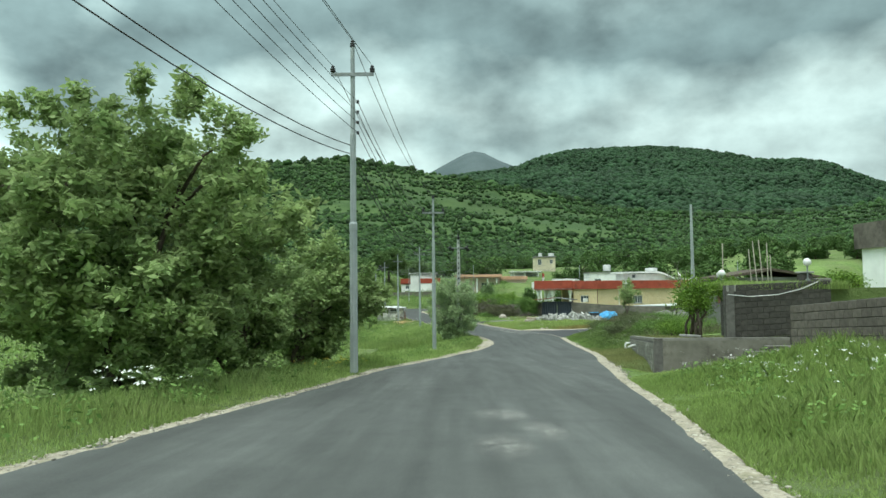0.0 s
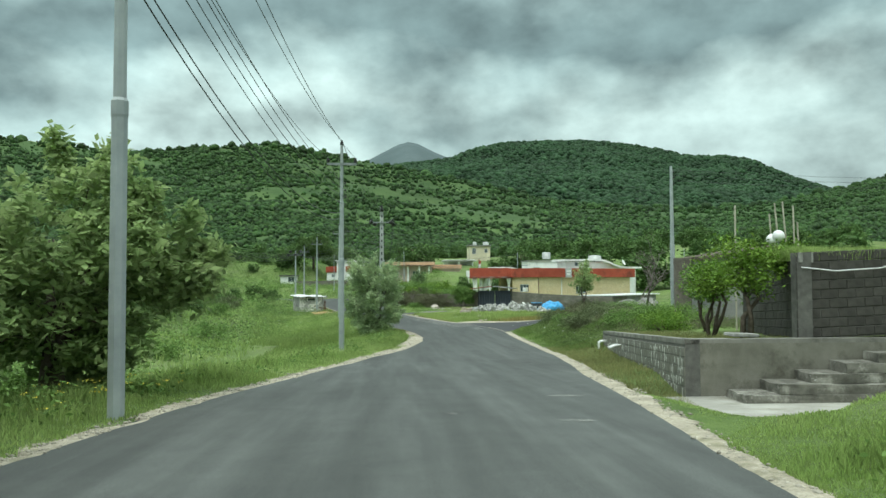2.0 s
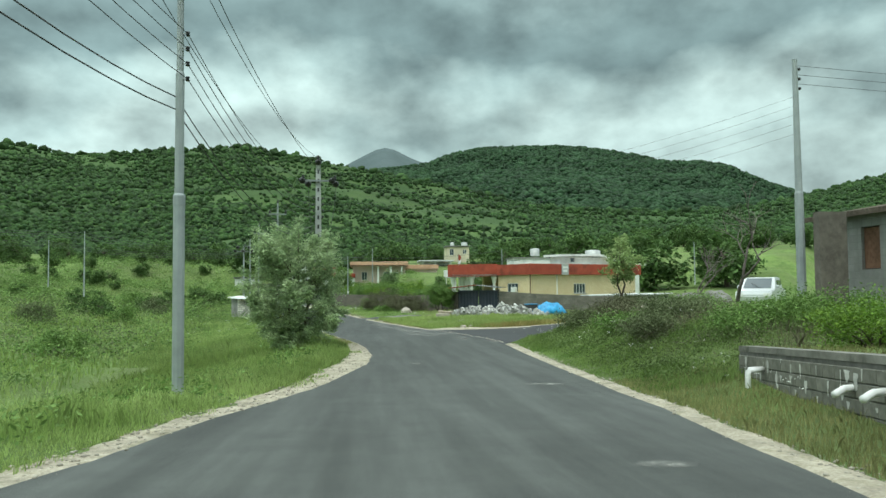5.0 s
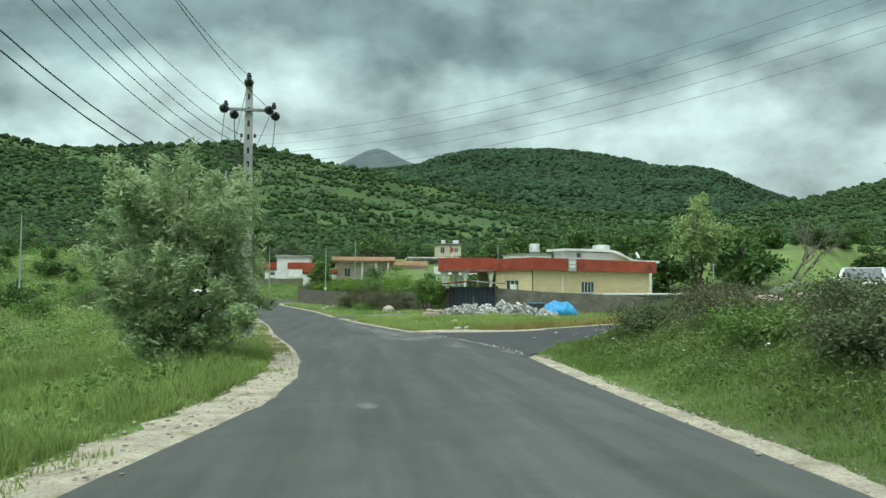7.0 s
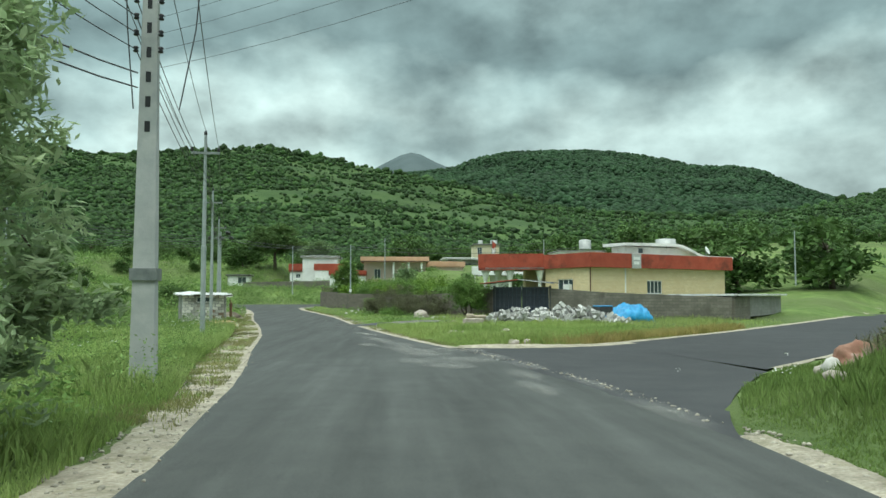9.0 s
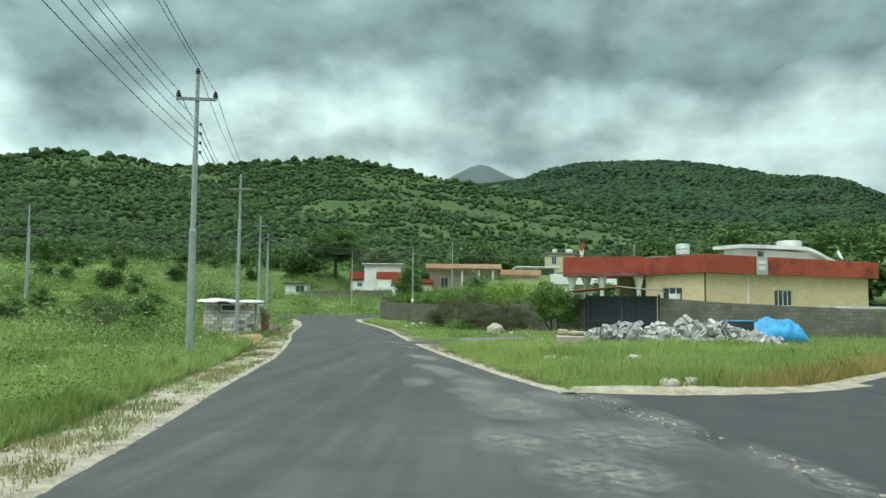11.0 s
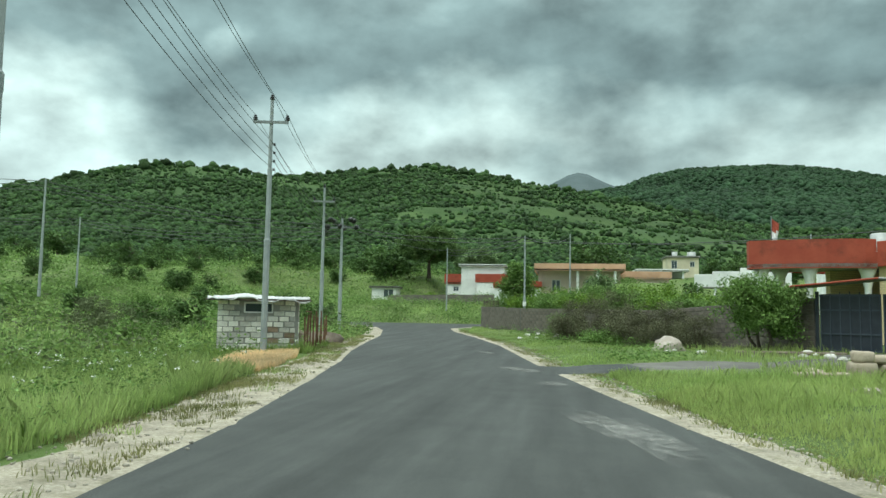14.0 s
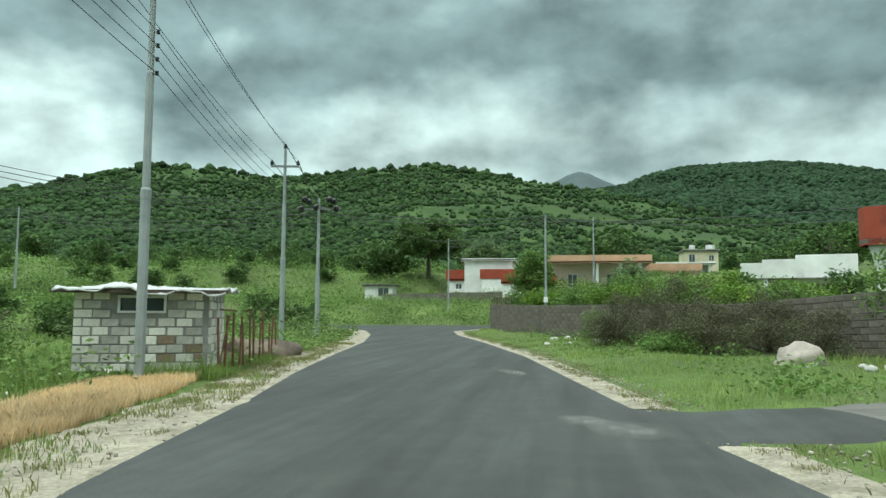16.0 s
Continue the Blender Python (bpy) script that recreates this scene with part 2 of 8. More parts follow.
M_BRICK_Y = brickmat("yellow_brick", (0.74, 0.60, 0.35), (0.84, 0.71, 0.45), (0.46, 0.38, 0.25), 0.30, 0.12, 0.012, stain=(0.66, 0.52, 0.30))
M_RED = mat("faded_red_paint", (0.30, 0.060, 0.036), (0.37, 0.085, 0.05), 1.2, 0.75, 0.2, 12, stain=(0.16, 0.045, 0.03), stain_scale=0.5)
M_WALLBLOCK = brickmat("boundary_block_courses", (0.16, 0.145, 0.12), (0.22, 0.20, 0.17), (0.10, 0.092, 0.078), 0.41, 0.21, 0.012, stain=(0.10, 0.095, 0.075))
M_NAVY = mat("dark_blue_gate_paint", (0.014, 0.020, 0.032), (0.030, 0.038, 0.055), 3, 0.45, 0.1, 20)
M_GATEBAR = mat("worn_blue_gate_bars", (0.035, 0.048, 0.068), (0.060, 0.075, 0.10), 3, 0.45, 0.1, 20)
M_WHITE = mat("white_render", (0.76, 0.77, 0.74), (0.85, 0.86, 0.83), 1.5, 0.85, 0.2, 14, stain=(0.60, 0.61, 0.58), stain_scale=0.4)
M_CREAM = mat("cream_render", (0.58, 0.52, 0.38), (0.66, 0.60, 0.45), 1.5, 0.85, 0.2, 14)
M_PINK = mat("pale_pink_stone", (0.62, 0.49, 0.42), (0.70, 0.58, 0.50), 1.5, 0.85, 0.2, 14)
M_ORANGE = mat("orange_brick_parapet", (0.56, 0.33, 0.21), (0.64, 0.41, 0.28), 1.5, 0.85, 0.2, 14)
M_FRAME = mat("white_window_frame", (0.70, 0.71, 0.70), (0.78, 0.78, 0.77), 5, 0.5, 0.0)
M_GLASS = glassmat("window_glass")
M_BARK = mat("grey_brown_bark", (0.07, 0.055, 0.04), (0.14, 0.115, 0.09), 9, 0.95, 0.9, 40)
M_DEADBARK = mat("dry_bark", (0.13, 0.11, 0.095), (0.20, 0.18, 0.16), 9, 0.95, 0.6, 40)
M_OAK = mat("oak_leaves", (0.20, 0.295, 0.105), (0.40, 0.49, 0.215), 1.3, 0.55, 0.0, island=0.3, leaf=0.42, big=0.2)
M_WILLOW = mat("silvery_willow_leaves", (0.26, 0.36, 0.18), (0.48, 0.57, 0.33), 1.4, 0.5, 0.0, island=0.3, leaf=0.42, big=0.2)
M_CITRUS = mat("yellow_green_leaves", (0.105, 0.20, 0.030), (0.22, 0.33, 0.055), 1.6, 0.5, 0.0, island=0.35, leaf=0.3, big=0.2)
M_BUSH = mat("bush_leaves", (0.11, 0.195, 0.048), (0.21, 0.32, 0.092), 1.2, 0.6, 0.0, island=0.35, leaf=0.25, big=0.2)
M_DRYBUSH = mat("olive_brown_scrub", (0.105, 0.13, 0.062), (0.175, 0.205, 0.105), 1.4, 0.8, 0.0, island=0.3, leaf=0.2)
M_GRASS = mat("grass_blades", (0.27, 0.375, 0.115), (0.46, 0.55, 0.22), 0.5, 0.6, 0.0, island=0.3, leaf=0.42, c3=(0.23, 0.32, 0.09))
M_FIELDSCRUB = mat("field_scrub_leaves", (0.115, 0.20, 0.055), (0.24, 0.345, 0.11), 0.7, 0.7, 0.0, island=0.35, leaf=0.25, big=0.25)
M_LAWN = mat("bright_lawn_blades", (0.26, 0.36, 0.105), (0.42, 0.505, 0.19), 0.35, 0.6, 0.0, island=0.25, leaf=0.5, c3=(0.42, 0.48, 0.17))
M_BANKGRASS = mat("dull_bank_grass", (0.15, 0.24, 0.06), (0.28, 0.37, 0.125), 0.6, 0.65, 0.0, island=0.3, leaf=0.4, c3=(0.18, 0.25, 0.075))
M_STRAW = mat("dry_orange_grass", (0.78, 0.58, 0.32), (0.87, 0.70, 0.44), 2, 0.8, 0.0, island=0.25, leaf=0.3)
M_PETAL = mat("white_petals", (0.7, 0.72, 0.66), (0.8, 0.8, 0.76), 5, 0.7, 0.0)
M_HILL = mat("hill_grass", (0.032, 0.067, 0.018), (0.080, 0.132, 0.036), 0.035, 0.95, 0.5, 0.5, c3=(0.046, 0.085, 0.027), dist=0.6, big=0.3)
M_HILLTREE = mat("hill_oak_canopy", (0.017, 0.045, 0.013), (0.056, 0.102, 0.027), 0.6, 0.9, 0.9, 1.8, island=0.5, big=0.2, dist=0.5)
M_FARTREE = mat("far_forest_canopy", (0.017, 0.043, 0.018), (0.035, 0.072, 0.029), 0.12, 0.9, 0.9, 0.6, island=0.3, big=0.3, dist=1.0)
# the air's haze is mixed into this grey-blue base colour
M_PEAK = mat("far_mountain_haze_tint", (0.062, 0.088, 0.090), (0.090, 0.118, 0.120), 0.004, 0.95, 0.4, 0.02, dist=8)
M_TARP = mat("blue_tarpaulin", (0.02, 0.22, 0.46), (0.05, 0.34, 0.62), 4, 0.45, 0.5, 6, dist=0.05)
M_STONE = mat("pale_boulder", (0.38, 0.33, 0.28), (0.52, 0.46, 0.40), 3, 0.9, 0.7, 14, stain=(0.28, 0.24, 0.2))
M_BOULDER = mat("grey_weathered_boulder", (0.17, 0.165, 0.15), (0.30, 0.29, 0.265), 3, 0.92, 0.8, 14, stain=(0.11, 0.108, 0.095), stain_scale=1.5)
M_LBLOCK = mat("pale_concrete_block", (0.42, 0.42, 0.39), (0.58, 0.575, 0.54), 5, 0.92, 0.5, 40, rand=0.3, stain=(0.22, 0.22, 0.2), stain_scale=2)
M_RUST = mat("rusty_steel", (0.12, 0.065, 0.04), (0.20, 0.11, 0.07), 8, 0.85, 0.4, 40)
M_SHEET = mat("pale_sheet_roof", (0.50, 0.51, 0.50), (0.68, 0.69, 0.67), 2.5, 0.6, 0.4, 8, stain=(0.25, 0.24, 0.22))
M_PVC = mat("white_plastic_pipe", (0.70, 0.70, 0.68), (0.78, 0.78, 0.76), 5, 0.4, 0.0)
M_RUBBLE = mat("brown_earth_rubble", (0.14, 0.11, 0.085), (0.22, 0.18, 0.14), 3, 0.95, 0.9, 12, dist=0.06)
M_LAMP = mat("opal_glass_globe", (0.72, 0.72, 0.70), (0.80, 0.80, 0.78), 5, 0.25, 0.0)
M_TANK = mat("galvanised_water_tank", (0.42, 0.43, 0.42), (0.55, 0.56, 0.54), 2, 0.5, 0.2, metal=0.3)

M_DARKROOF_GAP = mat("dark_roof_and_tarp_gap", (0.035, 0.037, 0.038), (0.06, 0.062, 0.06), 3, 0.7, 0.3, 12)
M_PALEWOOD = mat("pale_bleached_wood", (0.36, 0.33, 0.27), (0.50, 0.46, 0.38), 6, 0.85, 0.4, 30)
M_REDCLAY = mat("reddish_clay_rubble", (0.26, 0.13, 0.09), (0.36, 0.22, 0.16), 5, 0.9, 0.6, 18, stain=(0.45, 0.42, 0.38))

# ---- building helpers ----


def mesh_from(name, verts, faces):
    me = bpy.data.meshes.new(name)
    me.from_pydata([tuple(map(float, v)) for v in verts] if not isinstance(verts, np.ndarray) else verts.tolist(), [], faces if isinstance(faces, list) else faces.tolist())
    me.update()
    return me


def part(name, shape, material, parent=None, label="", smooth=False):
    """Link a bmesh (or a mesh) as one object under a thing or part."""
    if isinstance(shape, bmesh.types.BMesh):
        me = bpy.data.meshes.new(name)
        shape.to_mesh(me)
        shape.free()
    else:
        me = shape
    if smooth:
        for p in me.polygons:
            p.use_smooth = True
    if material and not me.materials:
        me.materials.append(material)
    ob = new(name, me)
    if parent:
        ob.parent = parent
    if label:
        ob["label"] = label
    return ob


def thing(name, m, label, category, group="", kind=""):
    ob = new(name)
    ob.matrix_world = m
    return tagged(ob, label, category, group, kind)


def box(bm, x0, x1, y0, y1, z0, z1, bevel=0.0, m=None):
    r = bmesh.ops.create_cube(bm, size=1.0)
    vs = r["verts"]
    for v in vs:
        v.co = Vector(((x0 + x1) / 2 + v.co.x * (x1 - x0), (y0 + y1) / 2 + v.co.y * (y1 - y0), (z0 + z1) / 2 + v.co.z * (z1 - z0)))
    if bevel:
        es = list({e for v in vs for e in v.link_edges})
        rb = bmesh.ops.bevel(bm, geom=es, offset=bevel, segments=1, affect="EDGES", profile=0.5)
        vs = list({v for f in rb["faces"] for v in f.verts} | {v for v in vs if v.is_valid})
    if m is not None:
        bmesh.ops.transform(bm, matrix=m, verts=vs)
    return vs


def boxpart(name, x0, x1, y0, y1, z0, z1, material, parent=None, label="", bevel=0.0, m=None):
    bm = bmesh.new()
    box(bm, x0, x1, y0, y1, z0, z1, bevel, m)
    return part(name, bm, material, parent, label)


def tube(bm, pts, radii, sides=8, cap=True):
    """A tapered tube along a line of points."""
    pts = [Vector(p) for p in pts]
    rings = []
    for i, p in enumerate(pts):
        a = pts[min(i + 1, len(pts) - 1)] - pts[max(i - 1, 0)]
        a = a.normalized() if a.length > 1e-9 else Vector((0, 0, 1))
        s = a.cross(Vector((1, 0, 0)) if abs(a.z) > 0.7 else Vector((0, 0, 1))).normalized()
        t = a.cross(s)
        r = radii[i] if isinstance(radii, (list, tuple)) else radii
        rings.append([bm.verts.new(p + (s * math.cos(k * math.tau / sides) + t * math.sin(k * math.tau / sides)) * r) for k in range(sides)])
    for a, b in zip(rings, rings[1:]):
        for k in range(sides):
            bm.faces.new((a[k], a[(k + 1) % sides], b[(k + 1) % sides], b[k]))
    if cap:
        bm.faces.new(rings[0][::-1])
        bm.faces.new(rings[-1])
    return bm


def lathe(bm, prof, sides=12, at=(0, 0, 0), m=None):
    """A turned shape from (radius, height) pairs."""
    o = Vector(at)
    rings = []
    for r, h in prof:
        ring = [bm.verts.new(o + Vector((r * math.cos(k * math.tau / sides), r * math.sin(k * math.tau / sides), h))) for k in range(sides)]
        if m is not None:
            for v in ring:
                v.co = m @ v.co
        rings.append(ring)
    for a, b in zip(rings, rings[1:]):
        for k in range(sides):
            bm.faces.new((a[k], a[(k + 1) % sides], b[(k + 1) % sides], b[k]))
    bm.faces.new(rings[0][::-1])
    bm.faces.new(rings[-1])
    return bm


def prism(bm, outline, z0, z1):
    """An upright block over an outline (counter-clockwise)."""
    a = [bm.verts.new((x, y, z0 if not callable(z0) else z0(x, y))) for x, y in outline]
    b = [bm.verts.new((x, y, z1 if not callable(z1) else z1(x, y))) for x, y in outline]
    n = len(outline)
    for k in range(n):
        bm.faces.new((a[k], a[(k + 1) % n], b[(k + 1) % n], b[k]))
    bm.faces.new(a[::-1])
    bm.faces.new(b)
    return bm


def smooth01(x):
    x = np.clip(x, 0, 1)
    return x * x * (3 - 2 * x)


def wob(x, y, s, seed=0.0):
    """Cheap smooth waviness, about -1 to 1."""
    return (np.sin(x * s + 1.3 * np.sin(y * s * 0.7 + seed) + seed) + np.sin(y * s * 1.13 - 1.7 * np.sin(x * s * 0.53 + seed * 2) + 2.1 * seed)
            + 0.6 * np.sin((x + y) * s * 2.3 + seed * 3) + 0.5 * np.sin((x - 1.4 * y) * s * 3.1 + seed)) / 3.1


# ---- the lie of the land ----
PROFILE_Y = [-300, -40, 0, 5.6, 11.3, 17, 22.7, 30, 36.8, 42.3, 48, 60, 66.9, 72, 80, 88, 100, 125, 138, 150, 160, 4000]
PROFILE_Z = [12, 3.4, 1.75, 1.51, 1.22, 0.93, 0.65, 0.22, -0.18, -0.38, -0.48, -0.67, -0.89, -1.02, -1.08, -1.17, -1.2, -1.2, -1.07, -0.88, -0.70, -0.70]
EDGE_Y = [-300, -20, -5, 7, 12, 18.4, 25, 30, 35, 40, 45, 50, 53.5, 58, 64, 70, 75, 80, 86, 93, 100, 106, 114, 126, 136, 143, 152]
EDGE_L = [-34, -6, -4.3, -2.95, -2.45, -1.75, -1.2, -0.5, 0.15, 1.1, 2.5, 3.35, 3.5, 3.2, 2.5, 1.6, 0.78, 0.1, -0.75, -2.0, -3.35, -4.7, -6.2, -8.3, -10.5, -12.6, -19]
EDGE_R = [-28, 0.3, 2.1, 3.65, 4.35, 5.05, 5.95, 6.6, 7.45, 8.05, 8.25, 8.4, 8.55, 8.8, 8.75, 8.4, 7.55, 6.3, 5.2, 3.85, 2.6, 1.65, 0.4, -2.1, -4.8, -6.1, -3.5]
SIDE_DIR = Vector((0.655, 0.755, 0))   # the side road runs off this way
SIDE_AT, SIDE_HALF = Vector((8.06, 66.47, 0)), 3.67
MOUTH_NEAR = [(8.5, 57.3), (9.3, 60.6), (13.2, 66.5)]    # the two rounded corners of the side road's mouth
MOUTH_FAR = [(7.4, 76.7), (10.6, 75.6), (14.0, 78.7)]


def rz(y):
    return np.interp(y, PROFILE_Y, PROFILE_Z)


def edge_l(y):
    return np.interp(y, EDGE_Y, EDGE_L)


def edge_r(y):
    return np.interp(y, EDGE_Y, EDGE_R)


def side_off(x, y):
    """Distance across the side road's centre line, positive to its near side; and distance along it."""
    dx, dy = x - SIDE_AT.x, y - SIDE_AT.y
    return dx * SIDE_DIR.y - dy * SIDE_DIR.x, dx * SIDE_DIR.x + dy * SIDE_DIR.y


def bend(p, u):
    """A point on the curve through the ends of p, drawn towards its middle point."""
    return Vector([(1 - u) ** 2 * a + 2 * u * (1 - u) * b + u * u * c for a, b, c in zip(*p)] + [0])


def in_mouth(x, y, margin=0.0):
    lo = np.interp(x, [8.4, 9.0, 10.07, 11.5, 13.2], [57.3, 59.0, 61.4, 63.9, 66.5])
    hi = np.interp(x, [7.4, 9.0, 10.66, 12.3, 14.0], [76.7, 76.3, 76.6, 77.4, 78.7])
    return (x > edge_r(y) - 0.4) & (x < 13.6) & (y > lo - margin) & (y < hi + margin)


def ground(x, y):
    x, y = np.asarray(x, float), np.asarray(y, float)
    z = rz(y)
    dl, dr = edge_l(y) - x, x - edge_r(y)
    near = 1 - smooth01((y - 142) / 10)
    # left: a shallow ditch, a low field, then a slow rise
    drop = -0.75 * smooth01((dl - 1.6) / 7) * (1 - smooth01((y - 70) / 25)) - 0.15 * smooth01((dl - 1.2) / 4)
    z = z + np.where(dl > 0, drop * near, 0)
    z = z + np.where(dl > 0, 0.085 * np.clip(dl - 11, 0, 80), 0)
    # right: the raised gardens and the bank up to the side road
    so, sa = side_off(x, y)
    bank = smooth01((dr - 0.35) / 4.6)
    by_side = smooth01((so - SIDE_HALF - 0.4) / 4.5)
    hb = np.interp(y, [-40, 0, 10, 17, 22, 25.5, 30, 38, 44, 49, 58, 70, 90], [0.5, 0.55, 0.6, 0.55, 0.3, 0.12, 0.1, 0.35, 0.85, 1.15, 1.2, 1.2, 1.2])
    z = z + np.where((dr > 0) & (so > 0), hb * bank * by_side, 0)
    z = z + np.where((dr > 0) & (so > 0), 0.05 * np.clip(dr - 8, 0, 60) * by_side, 0)
    z = z - np.where((dr > 0) & (so > 0) & (y > 46), 0.55 * smooth01((dr - 8.5) / 5) * by_side, 0)
    # right, beyond the side road: lawn, then rising ground
    far = smooth01((-so - SIDE_HALF) / 4)
    z = z + np.where((dr > 0) & (so <= 0), (0.18 * smooth01(dr / 3) + 0.07 * np.clip(x - 34, 0, 80)) * far, 0)
    z = z + np.where((dr > 0) & (so <= 0) & (y > 118), 0.05 * np.clip(y - 118, 0, 60) * smooth01((x - 2) / 8), 0)
    # beyond the crossing: a grassy bank and the foot of the hills
    z = z + 1.8 * smooth01((y - 158) / 9) + 0.055 * np.clip(y - 165, 0, 110)
    # the grassy knoll behind the shelter
    z = z + 3.4 * smooth01((y - 178) / 16) * smooth01((-12 - x) / 5) * (1 - smooth01((-x - 45) / 30)) * (1 - smooth01((y - 215) / 40))
    # unevenness away from the roads
    off = np.where(dl > 0, dl, np.where(dr > 0, np.minimum(dr, np.maximum(np.abs(so) - SIDE_HALF, 0) + 20 * (sa < -2)), 0))
    rough = smooth01((off - 0.8) / 3)
    z = z + rough * (0.10 * wob(x, y, 0.55, 1.0) + 0.05 * wob(x, y, 1.7, 2.0)) + smooth01((off - 7) / 14) * (0.5 * wob(x, y, 0.12, 3.0) + 0.28 * wob(x, y, 0.33, 4.0))
    # the sunken landing by the garden steps
    pit = smooth01((x - 6.25) / 0.9) * smooth01((y - 20.7 - 0.85 * np.clip(x - 7.6, 0, 9)) / 1.6) * (1 - smooth01((y - 27.6) / 3.5)) * (1 - smooth01((x - 13) / 1))
    z = z + (np.minimum(z, 0.06 + 0.05 * np.clip(26 - y, 0, 5)) - z) * pit
    on_main = (dl < 0.06) & (dr < 0.06) & (y < 154)
    on_side = (np.abs(so) < SIDE_HALF - 0.12) & (dr > -0.5) & (sa > -4)
    on_apron = in_mouth(x, y, -0.12)
    z = np.where(on_main | on_side | on_apron | ((y > 149) & (y < 157) & (np.abs(x + 12) < 55)), z - 0.09, z)
    return z


def axis(spans):
    out = [spans[0][0]]
    for a, b, step in spans:
        n = max(1, round((b - a) / step))
        out += [a + (b - a) * k / n for k in range(1, n + 1)]
    return np.array(out)


gx = axis([(-4500, -900, 600), (-900, -200, 70), (-200, -60, 10), (-60, -14, 2.0), (-14, 16, 0.3), (16, 44, 1.0), (44, 100, 5), (100, 300, 25), (300, 900, 75), (900, 4500, 600)])
gy = axis([(-4500, -300, 700), (-300, -40, 20), (-40, -2, 2), (-2, 125, 0.5), (125, 170, 0.8), (170, 300, 5), (300, 900, 60), (900, 4500, 600)])
GX, GY = np.meshgrid(gx, gy)
GZ = ground(GX, GY)
GZ = np.where(GX < -200, np.minimum(GZ, 9), GZ)
nx, ny = len(gx), len(gy)
idx = np.arange(nx * ny).reshape(ny, nx)
gf = np.stack([idx[:-1, :-1], idx[:-1, 1:], idx[1:, 1:], idx[1:, :-1]], -1).reshape(-1, 4)
ground_ob = part("ground", mesh_from("ground", np.stack([GX, GY, GZ], -1).reshape(-1, 3), gf), M_SOIL, smooth=True)
tagged(ground_ob, "uneven green grassy ground beside the village road", "ground", kind="structure")


def ribbon(name, ys, left, right, lift, material, label, category, cols=8, camber=0.0, tuck=0):
    """A strip of surfacing that follows the road's profile."""
    V, Fc = [], []
    for y in ys:
        a, b = left(y), right(y)
        for k in range(cols + 1):
            u = k / cols
            if tuck:
                t_ = min(0.25 / max(abs(b - a), 0.3), 0.6)
                u = (max(0, (k - 1) / (cols - 1)) * (1 - t_) + t_ * (k > 0)) if tuck < 0 else (1 - t_) * min(1, k / (cols - 1)) + t_ * (k == cols)
            V.append((a + (b - a) * u, y, float(rz(y)) + lift + camber * (1 - (2 * u - 1) ** 2) - (0.05 if (tuck < 0 and k == 0) or (tuck > 0 and k == cols) else 0) - (0.10 if (tuck > 0 and k == 0) or (tuck < 0 and k == cols) else 0)))
    w = cols + 1
    for j in range(len(ys) - 1):
        for k in range(cols):
            i = j * w + k
            Fc.append((i, i + 1, i + 1 + w, i + w))
    ob = part(name, mesh_from(name, V, Fc), material, smooth=True)
    return tagged(ob, label, category, kind="structure")


def ragged(y, s, amp):
    return amp * float(wob(np.array(y), np.array(3.3 * s), 1.9, s) + 0.6 * wob(np.array(y), np.array(s), 5.3, s + 1))


ys = np.arange(-40, 152.01, 0.22)
ribbon("road", ys, lambda y: float(edge_l(y)) + ragged(y, 1.0, 0.06) + ragged(3.7 * y, 1.5, 0.03), lambda y: float(edge_r(y)) + ragged(y, 2.0, 0.06) + ragged(3.7 * y, 2.5, 0.03), 0.0, M_ASPHALT,
       "grey asphalt village road with pale dusty patches", "road", 10, 0.03)
VL_Y, VL_W = [-40, 0, 20, 40, 48, 53, 56, 62, 66, 70, 78, 91, 97, 104, 114, 135, 150], [0.18, 0.18, 0.25, 0.6, 1.0, 0.9, 0.7, 0.8, 1.15, 1.45, 1.45, 1.65, 1.8, 1.5, 1.7, 1.4, 1.2]
VR_Y, VR_W = [-40, 0, 18, 23, 27, 35, 42, 50, 56, 60, 70, 76, 82, 88, 95, 103, 110, 134, 142, 150], [0.12, 0.14, 0.2, 0.32, 0.42, 0.4, 0.32, 0.3, 0.4, 0.22, 0.25, 0.3, 0.35, 0.6, 1.15, 1.0, 0.9, 1.0, 2.2, 2.4]
ribbon("verge_1", ys, lambda y: float(edge_l(y) - np.interp(y, VL_Y, VL_W)) + ragged(y, 4.0, 0.28) + ragged(4 * y, 5.0, 0.1), lambda y: float(edge_l(y)) + 0.25, 0.006, M_GRAVEL,
       "pale crumbled limestone gravel verge along the asphalt", "verge", 5, tuck=1)
for n, (ya, yb) in enumerate(((-40, 58.2), (76.3, 96.9), (99.9, 149.6))):
    ribbon(f"verge_{n + 2}", np.arange(ya, yb, 0.22), lambda y: float(edge_r(y)) - 0.25, lambda y: float(edge_r(y) + np.interp(y, VR_Y, VR_W)) + ragged(y, 6.0, 0.12) + ragged(4 * y, 7.0, 0.05), 0.016,
           M_GRAVEL, "pale crumbled limestone gravel verge along the asphalt", "verge", 5, tuck=-1)


def side_strip(name, along, across, material, label, lift):
    V, Fc = [], []
    for s in along:
        for o in across(s):
            p = SIDE_AT + SIDE_DIR * s + Vector((SIDE_DIR.y, -SIDE_DIR.x, 0)) * o
            V.append((p.x, p.y, max(float(ground(p.x, p.y)) + 0.02, float(rz(p.y))) + lift if lift < 0 else float(rz(p.y)) + lift))
    w = len(across(0))
    for j in range(len(along) - 1):
        for k in range(w - 1):
            i = j * w + k
            Fc.append((i, i + 1, i + 1 + w, i + w))
    return tagged(part(name, mesh_from(name, V, Fc), material, smooth=True), label, "road", kind="structure")


